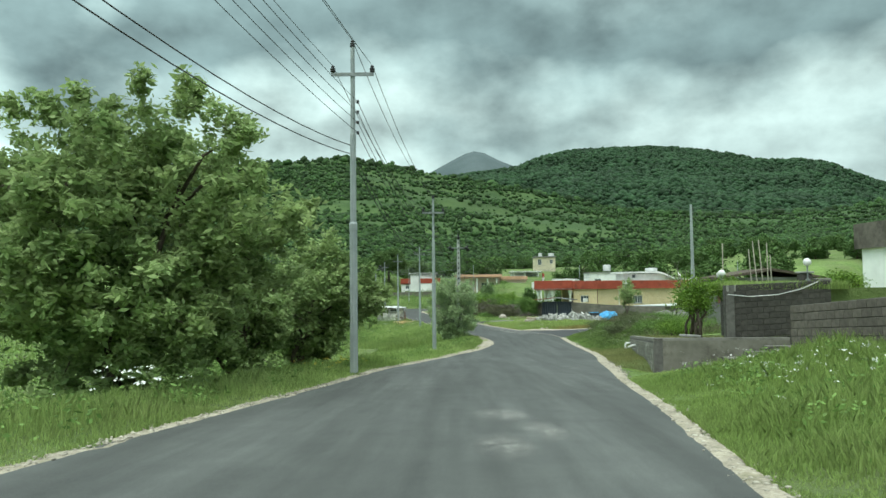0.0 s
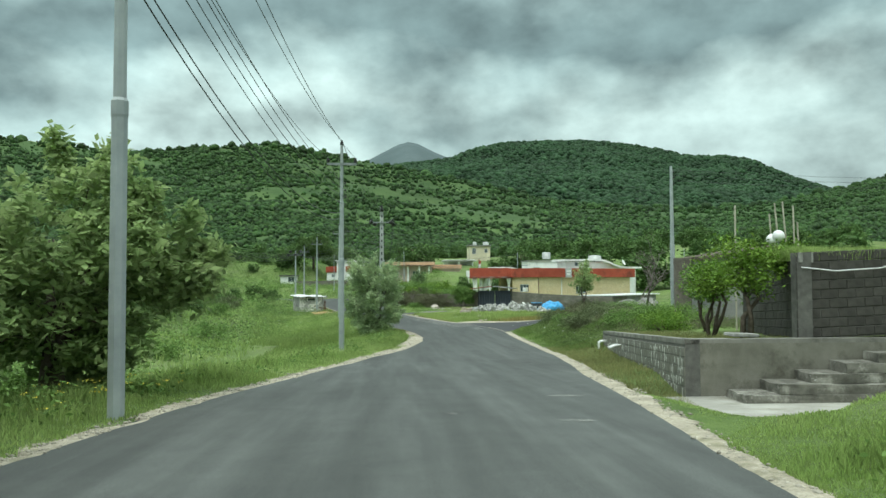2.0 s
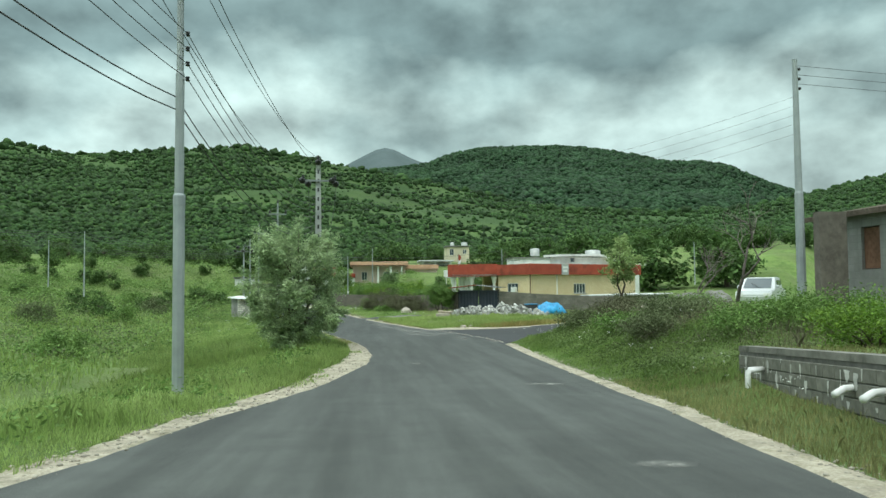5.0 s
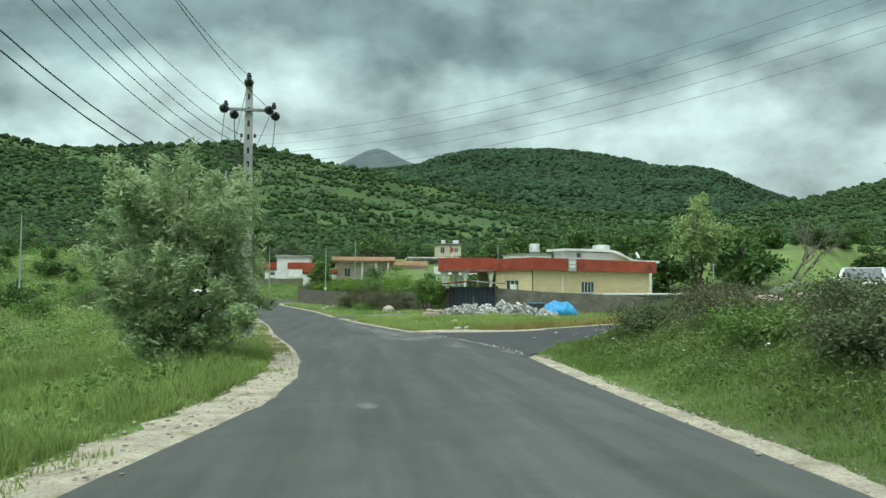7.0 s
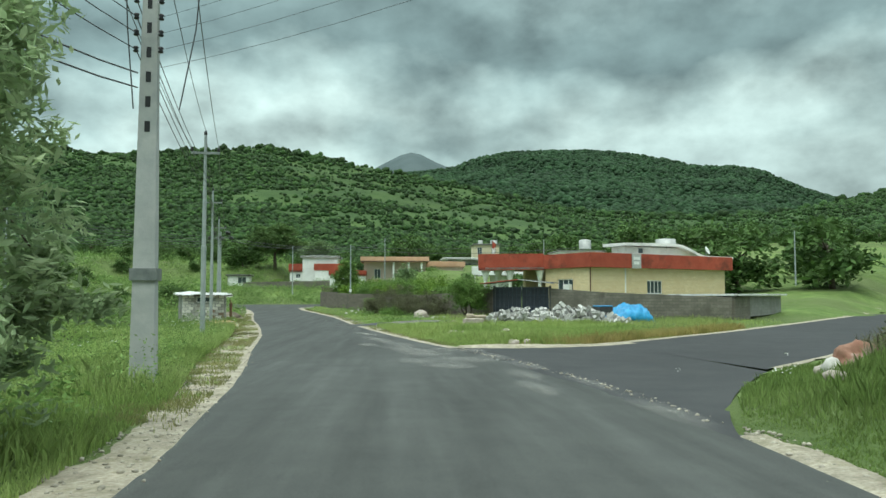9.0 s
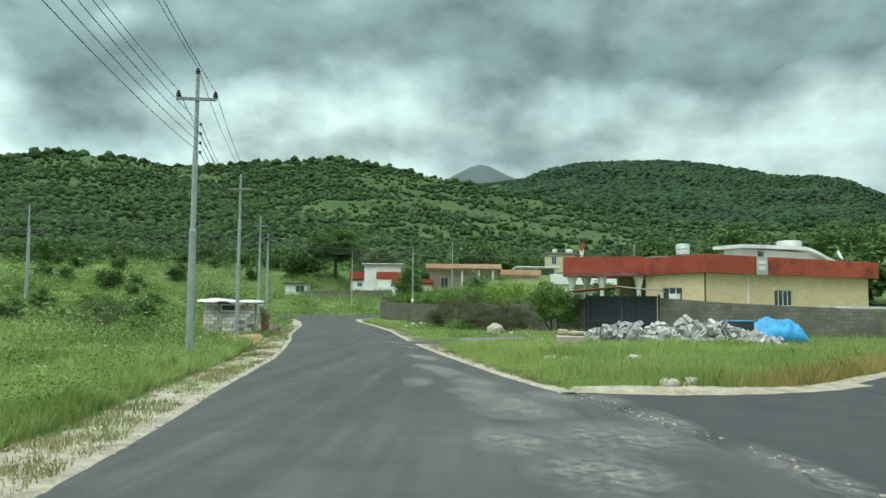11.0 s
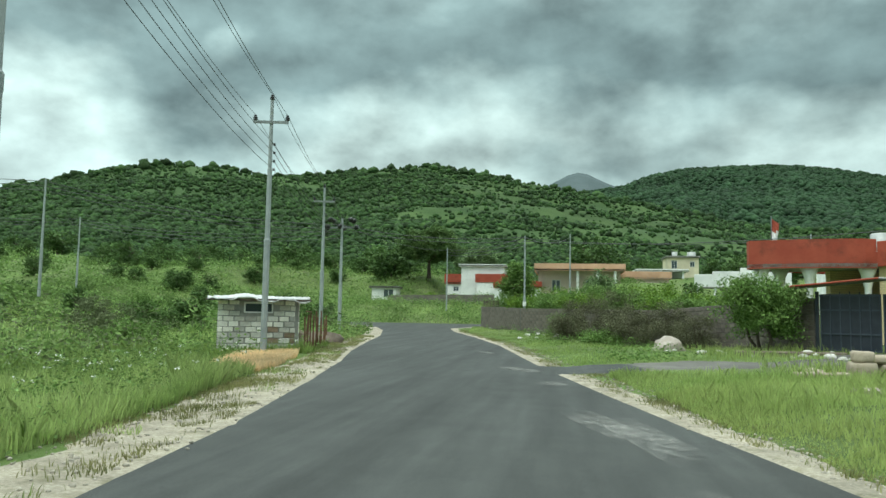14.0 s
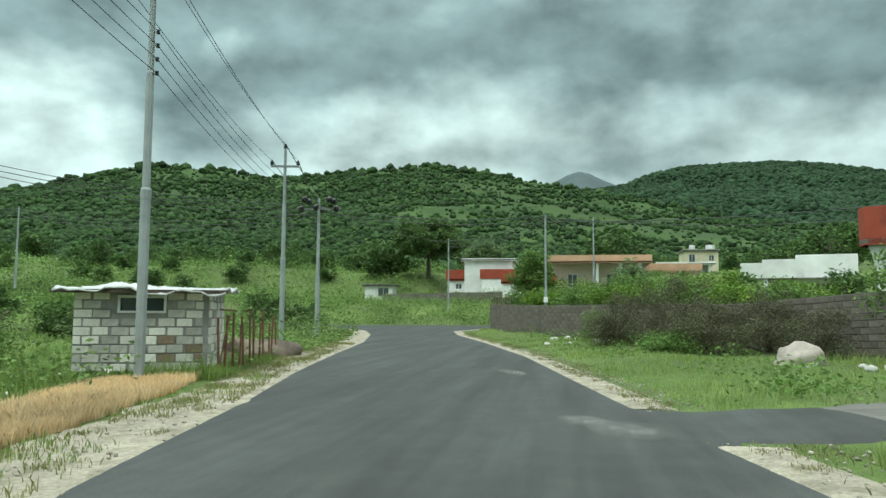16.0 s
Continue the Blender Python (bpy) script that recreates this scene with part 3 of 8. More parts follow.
V, Fc = [], []
for j in range(15):
    for k in range(13):
        p = bend(MOUTH_NEAR, k / 12).lerp(bend(MOUTH_FAR, k / 12), j / 14)
        if k == 0:
            p.x = float(edge_r(p.y)) - 0.35
        V.append((p.x, p.y, float(rz(p.y)) + (0.004 if k else -0.03)))
for j in range(14):
    for k in range(12):
        i = j * 13 + k
        Fc.append((i, i + 1, i + 14, i + 13))
tagged(part("road_apron", mesh_from("road_apron", V, Fc), M_OLDASPHALT, smooth=True), "dark asphalt mouth of the side road", "road", kind="structure")
V, Fc = [], []
for j in range(60):
    for k in range(9):
        s_ = (4.0 + 8.4 * (1 - k / 8)) * (1 - j / 59) + 90 * j / 59
        p = SIDE_AT + SIDE_DIR * s_ + Vector((SIDE_DIR.y, -SIDE_DIR.x, 0)) * SIDE_HALF * (k / 4 - 1)
        V.append((p.x, p.y, float(rz(p.y)) + 0.010))
for j in range(59):
    for k in range(8):
        i = 9 * j + k
        Fc.append((i, i + 1, i + 10, i + 9))
tagged(part("side_road", mesh_from("side_road", V, Fc), M_OLDASPHALT, smooth=True), "darker asphalt side road branching off the village road", "road", kind="structure")
side_strip("side_verge_1", np.arange(12.4, 90, 0.5), lambda s: [-SIDE_HALF - 0.45 + ragged(s, 8.0, 0.12), -SIDE_HALF - 0.16, -SIDE_HALF + 0.05], M_GRAVEL, "pale gravel verge of the side road", -0.004)
side_strip("side_verge_2", np.arange(4.5, 90, 0.5), lambda s: [SIDE_HALF - 0.05, SIDE_HALF + 0.2 + ragged(s, 9.0, 0.15)], M_GRAVEL, "pale gravel verge of the side road", -0.004)
V, Fc = [], []
for k in range(25):
    p, q_ = bend(MOUTH_FAR, k / 24), bend(MOUTH_FAR, min(k / 24 + 0.02, 1.02))
    n_ = Vector((p.y - q_.y, q_.x - p.x, 0)).normalized()
    for off_, dz in ((-0.32 + ragged(k, 3.5, 0.08), 0.008), (0.1, 0.03), (0.45, 0.035), (0.85 + ragged(k, 8.5, 0.25), -0.03)):
        c_ = p + n_ * off_
        V.append((c_.x, c_.y, max(float(rz(c_.y)), float(ground(c_.x, c_.y))) + dz))
for k in range(24):
    for j in range(3):
        i = 4 * k + j
        Fc.append((i, i + 4, i + 5, i + 1))
tagged(part("side_verge_3", mesh_from("side_verge_3", V, Fc), M_GRAVEL, smooth=True), "pale gravel verge rounding the corner of the lawn", "road", kind="structure")
V = [(x, y, float(rz(y)) + 0.006) for x in (-60, -40, -25, -15, -5, 5, 20, 40) for y in (149.8, 153, 156.8)]
tagged(part("cross_road", mesh_from("cross_road", V, [(3 * i + j, 3 * i + 3 + j, 3 * i + 4 + j, 3 * i + 1 + j) for i in range(7) for j in range(2)]), M_ASPHALT),
       "grey asphalt road crossing at the end", "road", kind="structure")

# ---- hills ----
HILL_C = Vector((1.5, 60, 0))


def polar_hill(name, az, rs, height, material, label):
    V = np.empty((len(az), len(rs), 3))
    for i, a in enumerate(az):
        r = rs
        V[i, :, 0], V[i, :, 1] = HILL_C.x + r * math.sin(radians(a)), HILL_C.y + r * math.cos(radians(a))
        V[i, :, 2] = height(a, r)
    n, m = len(az), len(rs)
    ix = np.arange(n * m).reshape(n, m)
    fc = np.stack([ix[:-1, :-1], ix[1:, :-1], ix[1:, 1:], ix[:-1, 1:]], -1).reshape(-1, 4)
    ob = part(name, mesh_from(name, V.reshape(-1, 3), fc[:, ::-1]), material, smooth=True)
    return tagged(ob, label, "hill", kind="structure")


HA = [-75, -55, -39, -34.5, -29, -25, -21.5, -18.4, -15, -12.9, -9.9, -7, -3.9, -1.4, 4.4, 8.4, 12.5, 16, 22, 29, 32, 36, 45, 60]
HE = [3.0, 4.8, 7.0, 8.4, 9.9, 9.95, 9.65, 9.8, 10.2, 10.3, 10.75, 10.5, 9.8, 9.4, 8.3, 7.4, 6.6, 6.0, 5.4, 5.6, 6.1, 7.0, 8.5, 9.5]
HR = 760.0


def hill_near(a, r):
    e = np.interp(a, HA, HE)
    top = HR * math.tan(radians(e))
    s = (r - 190) / (HR - 190)
    x, y = HILL_C.x + r * math.sin(radians(a)), HILL_C.y + r * math.cos(radians(a))
    up_ = 4 + (top - 4) * np.clip(s, 0, 1) ** 1.45
    up_ = up_ - 0.00045 * np.clip(r - HR, 0, None) ** 1.9
    gul = 9.5 * wob(x, y, 0.013, 0.7) + 3.2 * wob(x, y, 0.045, 1.9)
    return up_ + gul * np.clip(s, 0, 1) * (1 - 0.75 * np.exp(-((r - HR) / 60) ** 2)) - 6 * np.clip(-s * 8, 0, 1)


FA = [-10, -3, -1, 1.5, 4.4, 6.4, 8.4, 10.5, 13.7, 16, 17.5, 20, 21.4, 23, 24.6, 26.5, 29, 31.5, 36, 45, 60]
FE = [3, 7.0, 8.6, 8.9, 9.25, 9.95, 10.3, 10.42, 10.45, 10.3, 10.05, 9.55, 9.1, 8.8, 8.8, 8.35, 7.0, 6.0, 5.2, 4.5, 4.0]
FR = 2050.0


def hill_far(a, r):
    top = FR * math.tan(radians(float(np.interp(a, FA, FE))))
    s = (r - 760) / (FR - 760)
    x, y = HILL_C.x + r * math.sin(radians(a)), HILL_C.y + r * math.cos(radians(a))
    up_ = 10 + (top - 10) * np.clip(s, 0, 1) ** 1.1
    return up_ - 0.0003 * np.clip(r - FR, 0, None) ** 1.9 + np.clip(s, 0, 1) * (14 * wob(x, y, 0.006, 0.3) + 6 * wob(x, y, 0.018, 1.1)) * (1 - 0.8 * np.exp(-((r - FR) / 150) ** 2))


polar_hill("hill_1", np.arange(-75, 60.01, 0.5), axis([(150, 300, 10), (300, 860, 8), (860, 1100, 40)]), hill_near, M_HILL, "green hillside of grass clearings and oak scrub")
polar_hill("hill_2", np.arange(-10, 60.01, 0.5), axis([(700, 1500, 40), (1500, 2200, 20), (2200, 2600, 80)]), hill_far, M_FARTREE, "dark wooded hill behind the village")


def peak_far(a, r):
    x = np.interp(a, [-20, -6, -2.2, -0.6, 0.5, 1.25, 2.0, 3.2, 5.2, 9, 25], [4, 7.5, 8.9, 9.75, 10.3, 10.5, 10.35, 9.75, 8.95, 7.5, 5])
    return 3400 * math.tan(radians(float(x))) - 0.45 * np.abs(r - 3400)


# far mountain; its haze comes from the surface colour alone
polar_hill("mountain", np.arange(-20, 25.01, 0.25), axis([(2700, 4100, 50)]), peak_far, M_PEAK, "distant mountain under low cloud, haze put into its grey-blue colour")

# ---- plants: builders ----
rng = np.random.default_rng(7)


def leaf_mesh(name, centres, normals_up, size, count_quads=True, droop=0.3, aspect=0.45):
    """Many small folded leaves as one mesh: a diamond of two triangles for each centre."""
    n = len(centres)
    d = rng.normal(size=(n, 3))
    d[:, 2] = d[:, 2] * 0.5 - droop
    d /= np.linalg.norm(d, axis=1)[:, None]
    u = np.cross(d, rng.normal(size=(n, 3)) + np.array([0, 0, normals_up]))
    u /= np.linalg.norm(u, axis=1)[:, None] + 1e-9
    s = size * rng.uniform(0.6, 1.35, n)[:, None]
    a = centres - d * s * 0.5
    b = centres + u * s * aspect * 0.5
    c = centres + d * s * 0.5
    e = centres - u * s * aspect * 0.5
    V = np.stack([a, b, c, e], 1).reshape(-1, 3)
    me = bpy.data.meshes.new(name)
    me.vertices.add(4 * n)
    me.vertices.foreach_set("co", V.ravel())
    me.loops.add(4 * n)
    me.loops.foreach_set("vertex_index", np.arange(4 * n, dtype=np.int32))
    me.polygons.add(n)
    me.polygons.foreach_set("loop_start", np.arange(0, 4 * n, 4, dtype=np.int32))
    me.update(calc_edges=True)
    return me


def clump_points(tips, n, spread, flat=0.7):
    """Leaf places gathered round the twig tips."""
    k = rng.integers(0, len(tips), n)
    off = rng.normal(size=(n, 3)) * spread
    off[:, 2] *= flat
    return np.asarray(tips)[k] + off


def crown_tips(centre, radii, n, hollow=0.45, lumps=7, low=-0.9, even=False):
    """Twig tips in an uneven crown: a few overlapping lobes with gaps between them."""
    c, r = np.array(centre, float), np.array(radii, float)
    i = np.arange(lumps) + 0.5
    ph, th = np.arccos(1 - 2 * i / lumps), np.pi * (1 + 5 ** 0.5) * i
    lob = np.stack([np.cos(th) * np.sin(ph), np.sin(th) * np.sin(ph), np.cos(ph)], 1) + rng.normal(size=(lumps, 3)) * 0.25
    if even:
        lob /= np.linalg.norm(lob, axis=1)[:, None]
    lob *= (rng.uniform(0.5, 0.72, lumps) if even else rng.uniform(0.42, 0.72, lumps))[:, None]
    out = []
    while len(out) < n:
        p = lob[rng.integers(lumps)] + (lambda q: q / np.linalg.norm(q))(rng.normal(size=3)) * rng.uniform(hollow, 1.0) * rng.uniform(0.22 if even else 0.28, 0.42 if even else 0.6)
        if p[2] > low and np.linalg.norm(p) < 1.08:
            out.append(c + p * r)
    return np.array(out)


def tree(name, at, height, crown_z, radii, leaves, leaf_size, leaf_mat, label, tips=220, trunk_r=0.14, stems=1, spread=0.28, lumps=8,
         bark=None, droop=0.3, seed=1, category="tree", group="", lean=(0, 0), aspect=0.45, shoots=0, shoot_len=0.45):
    """A tree with tapered trunk, forked limbs and a crown of separate leaves; shoots break its outline."""
    global rng
    rng = np.random.default_rng(seed)
    x, y = at[0], at[1]
    z = float(ground(x, y)) if len(at) < 3 else at[2]
    ob = thing(name, pose(x, y, z - 0.03), label, category, group)
    tp = crown_tips((lean[0], lean[1], crown_z), radii, tips, lumps=lumps, even=lumps > 12)
    if shoots:
        c_ = np.array((lean[0], lean[1], crown_z))
        rel = (tp - c_) / np.array(radii)
        outer_ = tp[np.linalg.norm(rel, axis=1) > 0.72]
        extra = []
        for p in outer_[rng.integers(0, len(outer_), shoots)]:
            d_ = (p - c_) / np.array(radii)
            d_ = d_ / np.linalg.norm(d_) * 0.6 + np.array((0, 0, 0.75)) + rng.normal(size=3) * 0.25
            n_ = rng.uniform(0.4, 1.0) * shoot_len
            extra += [p + d_ * n_ * q for q in (0.25, 0.5, 0.7, 0.85, 1.0)]
        tp = np.concatenate([tp, np.array(extra)])
    bm = bmesh.new()
    forks = []
    for s in range(stems):
        a = rng.uniform(0, math.tau)
        base = Vector((0.12 * (stems > 1) * math.cos(a), 0.12 * (stems > 1) * math.sin(a), 0))
        mid = Vector((lean[0] * 0.4 + rng.normal() * 0.25, lean[1] * 0.4 + rng.normal() * 0.25, crown_z * 0.55))
        top = Vector((lean[0] + rng.normal() * 0.35 * radii[0], lean[1] + rng.normal() * 0.35 * radii[1], crown_z + 0.35 * radii[2]))
        q = base.lerp(mid, 0.5) + Vector((rng.normal() * 0.08, rng.normal() * 0.08, 0))
        tube(bm, [base - Vector((0, 0, 0.15)), q, mid, mid.lerp(top, 0.5) + Vector((rng.normal() * 0.15, rng.normal() * 0.15, 0)), top],
             [trunk_r * 1.25, trunk_r, trunk_r * 0.75, trunk_r * 0.45, trunk_r * 0.15], 7)
        forks += [mid, mid.lerp(top, 0.35), mid.lerp(top, 0.7)]
    trunk = part("trunk", bm, bark or M_BARK, ob, smooth=True)
    bm = bmesh.new()
    for k in range(min(26, tips)):
        t = Vector(tp[rng.integers(len(tp))])
        f = min(forks, key=lambda p: (p - t).length + 0.5 * rng.random())
        m_ = f.lerp(t, 0.5) + Vector((0, 0, 0.1 * radii[2])) + Vector(rng.normal(size=3) * 0.08)
        tube(bm, [f, m_, t], [trunk_r * 0.4, trunk_r * 0.22, 0.008], 5)
    part("branchwork", bm, bark or M_BARK, ob, smooth=True)
    if leaves:
        part("crown", leaf_mesh("crown", clump_points(tp, leaves, spread), 1.3, leaf_size, droop=droop, aspect=aspect), leaf_mat, ob)
    return ob


def bush(name, at, radii, leaves, leaf_size, leaf_mat, label, seed=1, tips=90, spread=0.2, category="bush", group="", twigs=True, z=None):
    global rng
    rng = np.random.default_rng(seed)
    zz = float(ground(at[0], at[1])) if z is None else z
    ob = thing(name, pose(at[0], at[1], zz - 0.03), label, category, group)
    tp = crown_tips((0, 0, radii[2] * 0.85), radii, tips, low=-0.85, lumps=9)
    tp[:, 2] = np.maximum(tp[:, 2], 0.05)
    if twigs:
        bm = bmesh.new()
        for k in range(12):
            t = Vector(tp[rng.integers(len(tp))])
            tube(bm, [(0.05 * rng.normal(), 0.05 * rng.normal(), 0), t * 0.5 + Vector((0, 0, 0.08)), t], [0.03, 0.02, 0.006], 4)
        part("twig_frame", bm, M_BARK, ob)
    part("foliage", leaf_mesh("foliage", clump_points(tp, leaves, spread), 1.2, leaf_size), leaf_mat, ob)
    return ob




def ico_arrays(sub):
    bm = bmesh.new()
    bmesh.ops.create_icosphere(bm, subdivisions=sub, radius=1)
    V = np.array([v.co[:] for v in bm.verts])
    Fq = np.array([[v.index for v in f.verts] for f in bm.faces])
    bm.free()
    return V, Fq


def canopy_mass(name, xyz, rad, sub, material, label, squash=0.8, jag=0.3, seed=3):
    """Far scrub or woods: a mass of lumpy crowns as one mesh."""
    r_ = np.random.default_rng(seed)
    V0, F0 = ico_arrays(sub)
    n, k = len(xyz), len(V0)
    j = 1 + jag * r_.uniform(-1, 1, (n, k))
    V = V0[None] * j[..., None] * rad[:, None, None] * np.array([1, 1, squash])
    V = V + xyz[:, None, :] + np.array([0, 0, 0.45])[None, None] * rad[:, None, None]
    Fq = (F0[None] + (np.arange(n) * k)[:, None, None]).reshape(-1, 3)
    me = bpy.data.meshes.new(name)
    me.vertices.add(n * k)
    me.vertices.foreach_set("co", V.ravel())
    me.loops.add(Fq.size)
    me.loops.foreach_set("vertex_index", Fq.ravel().astype(np.int32))
    me.polygons.add(len(Fq))
    me.polygons.foreach_set("loop_start", np.arange(0, Fq.size, 3, dtype=np.int32))
    me.update(calc_edges=True)
    return tagged(part(name, me, material), label, "trees", kind="stuff")


def hill_points(n, a0, a1, r0, r1, fn, keep, seed):
    r_ = np.random.default_rng(seed)
    a = r_.uniform(a0, a1, n)
    r = np.sqrt(r_.uniform(r0 ** 2, r1 ** 2, n))
    x, y = HILL_C.x + r * np.sin(np.radians(a)), HILL_C.y + r * np.cos(np.radians(a))
    ok = keep(x, y, r, a, r_.random(n))
    a, r, x, y = a[ok], r[ok], x[ok], y[ok]
    z = np.array([float(fn(ai, np.array(ri))) for ai, ri in zip(a, r)])
    return np.stack([x, y, z], 1), r, r_


def near_cover(x, y, r, a, u):
    # the last term thickens scrub left of -14 degrees, imitating that flank's shadow
    d = 0.60 + 1.0 * wob(x, y, 0.016, 4.0) + 0.75 * wob(x, y, 0.05, 1.0) + 0.35 * (r < 480) - 0.25 * np.exp(-((r - 560) / 120) ** 2) * np.exp(-((a - 2) / 10) ** 2) - 0.6 * np.exp(-((r - 690) / 110) ** 2) * np.exp(-((a + 6) / 9) ** 2) + 0.25 * (a < -14)
    return u < np.clip(d, 0.06, 1.0)


pts, rr, r_ = hill_points(56000, -62, 52, 200, 430, hill_near, near_cover, 11)
canopy_mass("hill_scrub", pts, 0.45 + 1.5 * r_.random(len(pts)) ** 2.2, 1, M_HILLTREE, "dark green oak scrub scattered over the lower hillside", 0.8, 0.32, 12)
pts, rr, r_ = hill_points(84000, -62, 52, 430, 800, hill_near, near_cover, 15)
canopy_mass("hill_scrub", pts, 0.6 + 2.1 * r_.random(len(pts)) ** 2.2, 1, M_HILLTREE, "dark green oak scrub scattered over the upper hillside", 0.8, 0.32, 16)
pts, rr, r_ = hill_points(1100, -62, 40, 735, 772, hill_near, lambda x, y, r, a, u: u < np.clip(0.55 + 0.6 * wob(x, y, 0.03, 6), 0.1, 1), 17)
canopy_mass("ridge_trees", pts, 1.6 + 3.4 * r_.random(len(pts)) ** 2, 2, M_HILLTREE, "scattered oaks along the ridge of the hill", 0.85, 0.35, 18)
pts, rr, r_ = hill_points(26000, -6, 50, 1050, 2090, hill_far, lambda x, y, r, a, u: u < np.clip(0.85 + 0.5 * wob(x, y, 0.012, 2), 0.25, 1), 13)
canopy_mass("hill_woods", pts, 4.0 + 4.5 * r_.random(len(pts)), 1, M_FARTREE, "dense dark woods on the farther hill", 0.7, 0.3, 14)

# ---- belt of trees behind the village ----
BELT = []
r_ = np.random.default_rng(21)
for k in range(300):
    a = r_.uniform(-48, 44)
    r = r_.uniform(150, 260) if a > 14 else r_.uniform(165, 270) if a < -14 else r_.uniform(215, 290) if -3 < a else r_.uniform(175, 280)
    BELT.append((HILL_C.x + r * math.sin(radians(a)), HILL_C.y + r * math.cos(radians(a)), 2.2 + 5.0 * r_.random() ** 1.6, a))


def belt_protos():
    out = []
    for k in range(4):
        t = tree("oak_tree", (0, 0, 0), 6, 2.5, (3.4, 3.4, 2.9), 1900, 0.66, M_OAKFAR, "dark green oak standing behind the village houses", tips=90, trunk_r=0.22,
                 spread=0.5, seed=100 + k, group="village trees")
        out.append(t)
    return out


M_OAKFAR = mat("far_oak_leaves", (0.060, 0.115, 0.034), (0.125, 0.20, 0.062), 0.8, 0.7, 0.0, island=0.4, leaf=0.2, big=0.25)
protos = belt_protos()


def base_height(x, y):
    a, r = math.degrees(math.atan2(x - HILL_C.x, y - HILL_C.y)), math.hypot(x - HILL_C.x, y - HILL_C.y)
    g = float(ground(x, y))
    return max(g, float(hill_near(a, np.array(r)))) if r > 150 else g


for k, (x, y, h, a) in enumerate(BELT):
    m = pose(x, y, base_height(x, y) - 0.15, 0, 0, r_.uniform(0, 360)) @ Matrix.Scale(h / 6, 4)
    if k < 4:
        protos[k].matrix_world = m
    else:
        src = protos[k % 4]
        c = copy_thing(src, Matrix.Identity(4))
        c.matrix_world = m
    # the large one by the crossing and two beside it
for x, y, h in ((-9.5, 215, 7.0), (8, 185, 7), (-22, 190, 6), (46, 140, 8.5), (55, 135, 9), (39, 150, 7.5), (62, 150, 9), (33, 158, 7), (73, 126, 8), (42, 166, 8), (51, 161, 8), (-30, 204, 3.5), (-37, 210, 4.2), (-44, 206, 4.6), (1.5, 163, 2.6), (24, 170, 4.5), (29, 176, 5.5), (36, 190, 6.5), (31, 138, 4.5), (35, 143, 5), (20, 142, 3.5), (14.5, 146, 3.2)):
    c = copy_thing(protos[int(h * 7) % 4], Matrix.Identity(4))
    c.matrix_world = pose(x, y, base_height(x, y) - 0.15, 0, 0, x * 31) @ Matrix.Scale(h / 6, 4)

for k in range(70):
    x, y = -18 - 80 * r_.random() ** 1.2, r_.uniform(95, 215)
    c = copy_thing(protos[k % 4], Matrix.Identity(4))
    c.matrix_world = pose(x, y, base_height(x, y) - 0.1, 0, 0, r_.uniform(0, 360)) @ Matrix.Scale(r_.uniform(0.2, 0.55), 4)

# the broad oak on the knoll and the paler one behind it, and the tree over the garden wall
M_OAKDARK = mat("dark_oak_leaves", (0.075, 0.135, 0.042), (0.165, 0.245, 0.085), 0.8, 0.7, 0.0, island=0.4, leaf=0.2, big=0.25)
M_OAKPALE = mat("pale_grey_green_leaves", (0.13, 0.20, 0.085), (0.24, 0.33, 0.15), 0.8, 0.7, 0.0, island=0.35, leaf=0.25, big=0.2)
tree("oak_tree", (-16.2, 190), 8, 5.2, (5.4, 5.0, 3.3), 20000, 0.38, M_OAKDARK, "broad dark oak with a clear trunk on the grassy knoll", tips=420, trunk_r=0.3, spread=0.3, lumps=18, seed=131, group="village trees")
tree("oak_tree", (-10.2, 199), 8, 5.4, (4.0, 4.0, 3.4), 11000, 0.38, M_OAKPALE, "paler grey-green oak behind the broad oak", tips=250, trunk_r=0.2, spread=0.3, lumps=14, seed=132, group="village trees")
tree("fruit_tree", (-0.4, 142.2), 5, 3.6, (1.7, 1.6, 2.4), 7000, 0.24, M_BUSH, "leafy fruit tree rising over the garden wall", tips=220, trunk_r=0.1, stems=2, spread=0.2, lumps=13, seed=133, group="village trees")
tree("fruit_tree", (6.5, 148.0), 4, 2.6, (1.5, 1.5, 1.7), 4500, 0.24, M_OAKPALE, "leafy fruit tree in the garden behind the wall", tips=160, trunk_r=0.09, stems=2, spread=0.2, lumps=12, seed=134, group="village trees")

# ---- roadside trees ----
tree("oak_tree", (-6.1, 16.6), 6.2, 3.65, (4.2, 3.6, 3.9), 76000, 0.19, M_OAK, "large leafy oak with grey-green leaves beside the road", tips=1500, trunk_r=0.17, stems=3, spread=0.12, lumps=34, seed=31, shoots=90, shoot_len=0.5, group="roadside trees")
tree("oak_tree", (-4.25, 25.6), 5.2, 2.2, (2.8, 2.3, 2.5), 38000, 0.18, M_OAK, "bushy oak with grey-green leaves beside the pole", tips=850, trunk_r=0.12, stems=4, spread=0.12, lumps=19, seed=32, shoots=70, shoot_len=0.6, group="roadside trees")
tree("oak_tree", (-10.5, 28.5), 4.6, 2.2, (2.6, 2.4, 2.2), 11000, 0.17, M_OAK, "bushy oak in the low field behind the roadside", tips=200, trunk_r=0.12, stems=2, spread=0.26, seed=33, group="roadside trees")
tree("oak_tree", (-5.3, 22.0), 3.6, 1.7, (1.9, 1.6, 1.7), 16000, 0.17, M_OAK, "low spreading oak scrub between the roadside oaks", tips=420, trunk_r=0.07, stems=4, spread=0.12, lumps=14, seed=39, group="roadside trees")
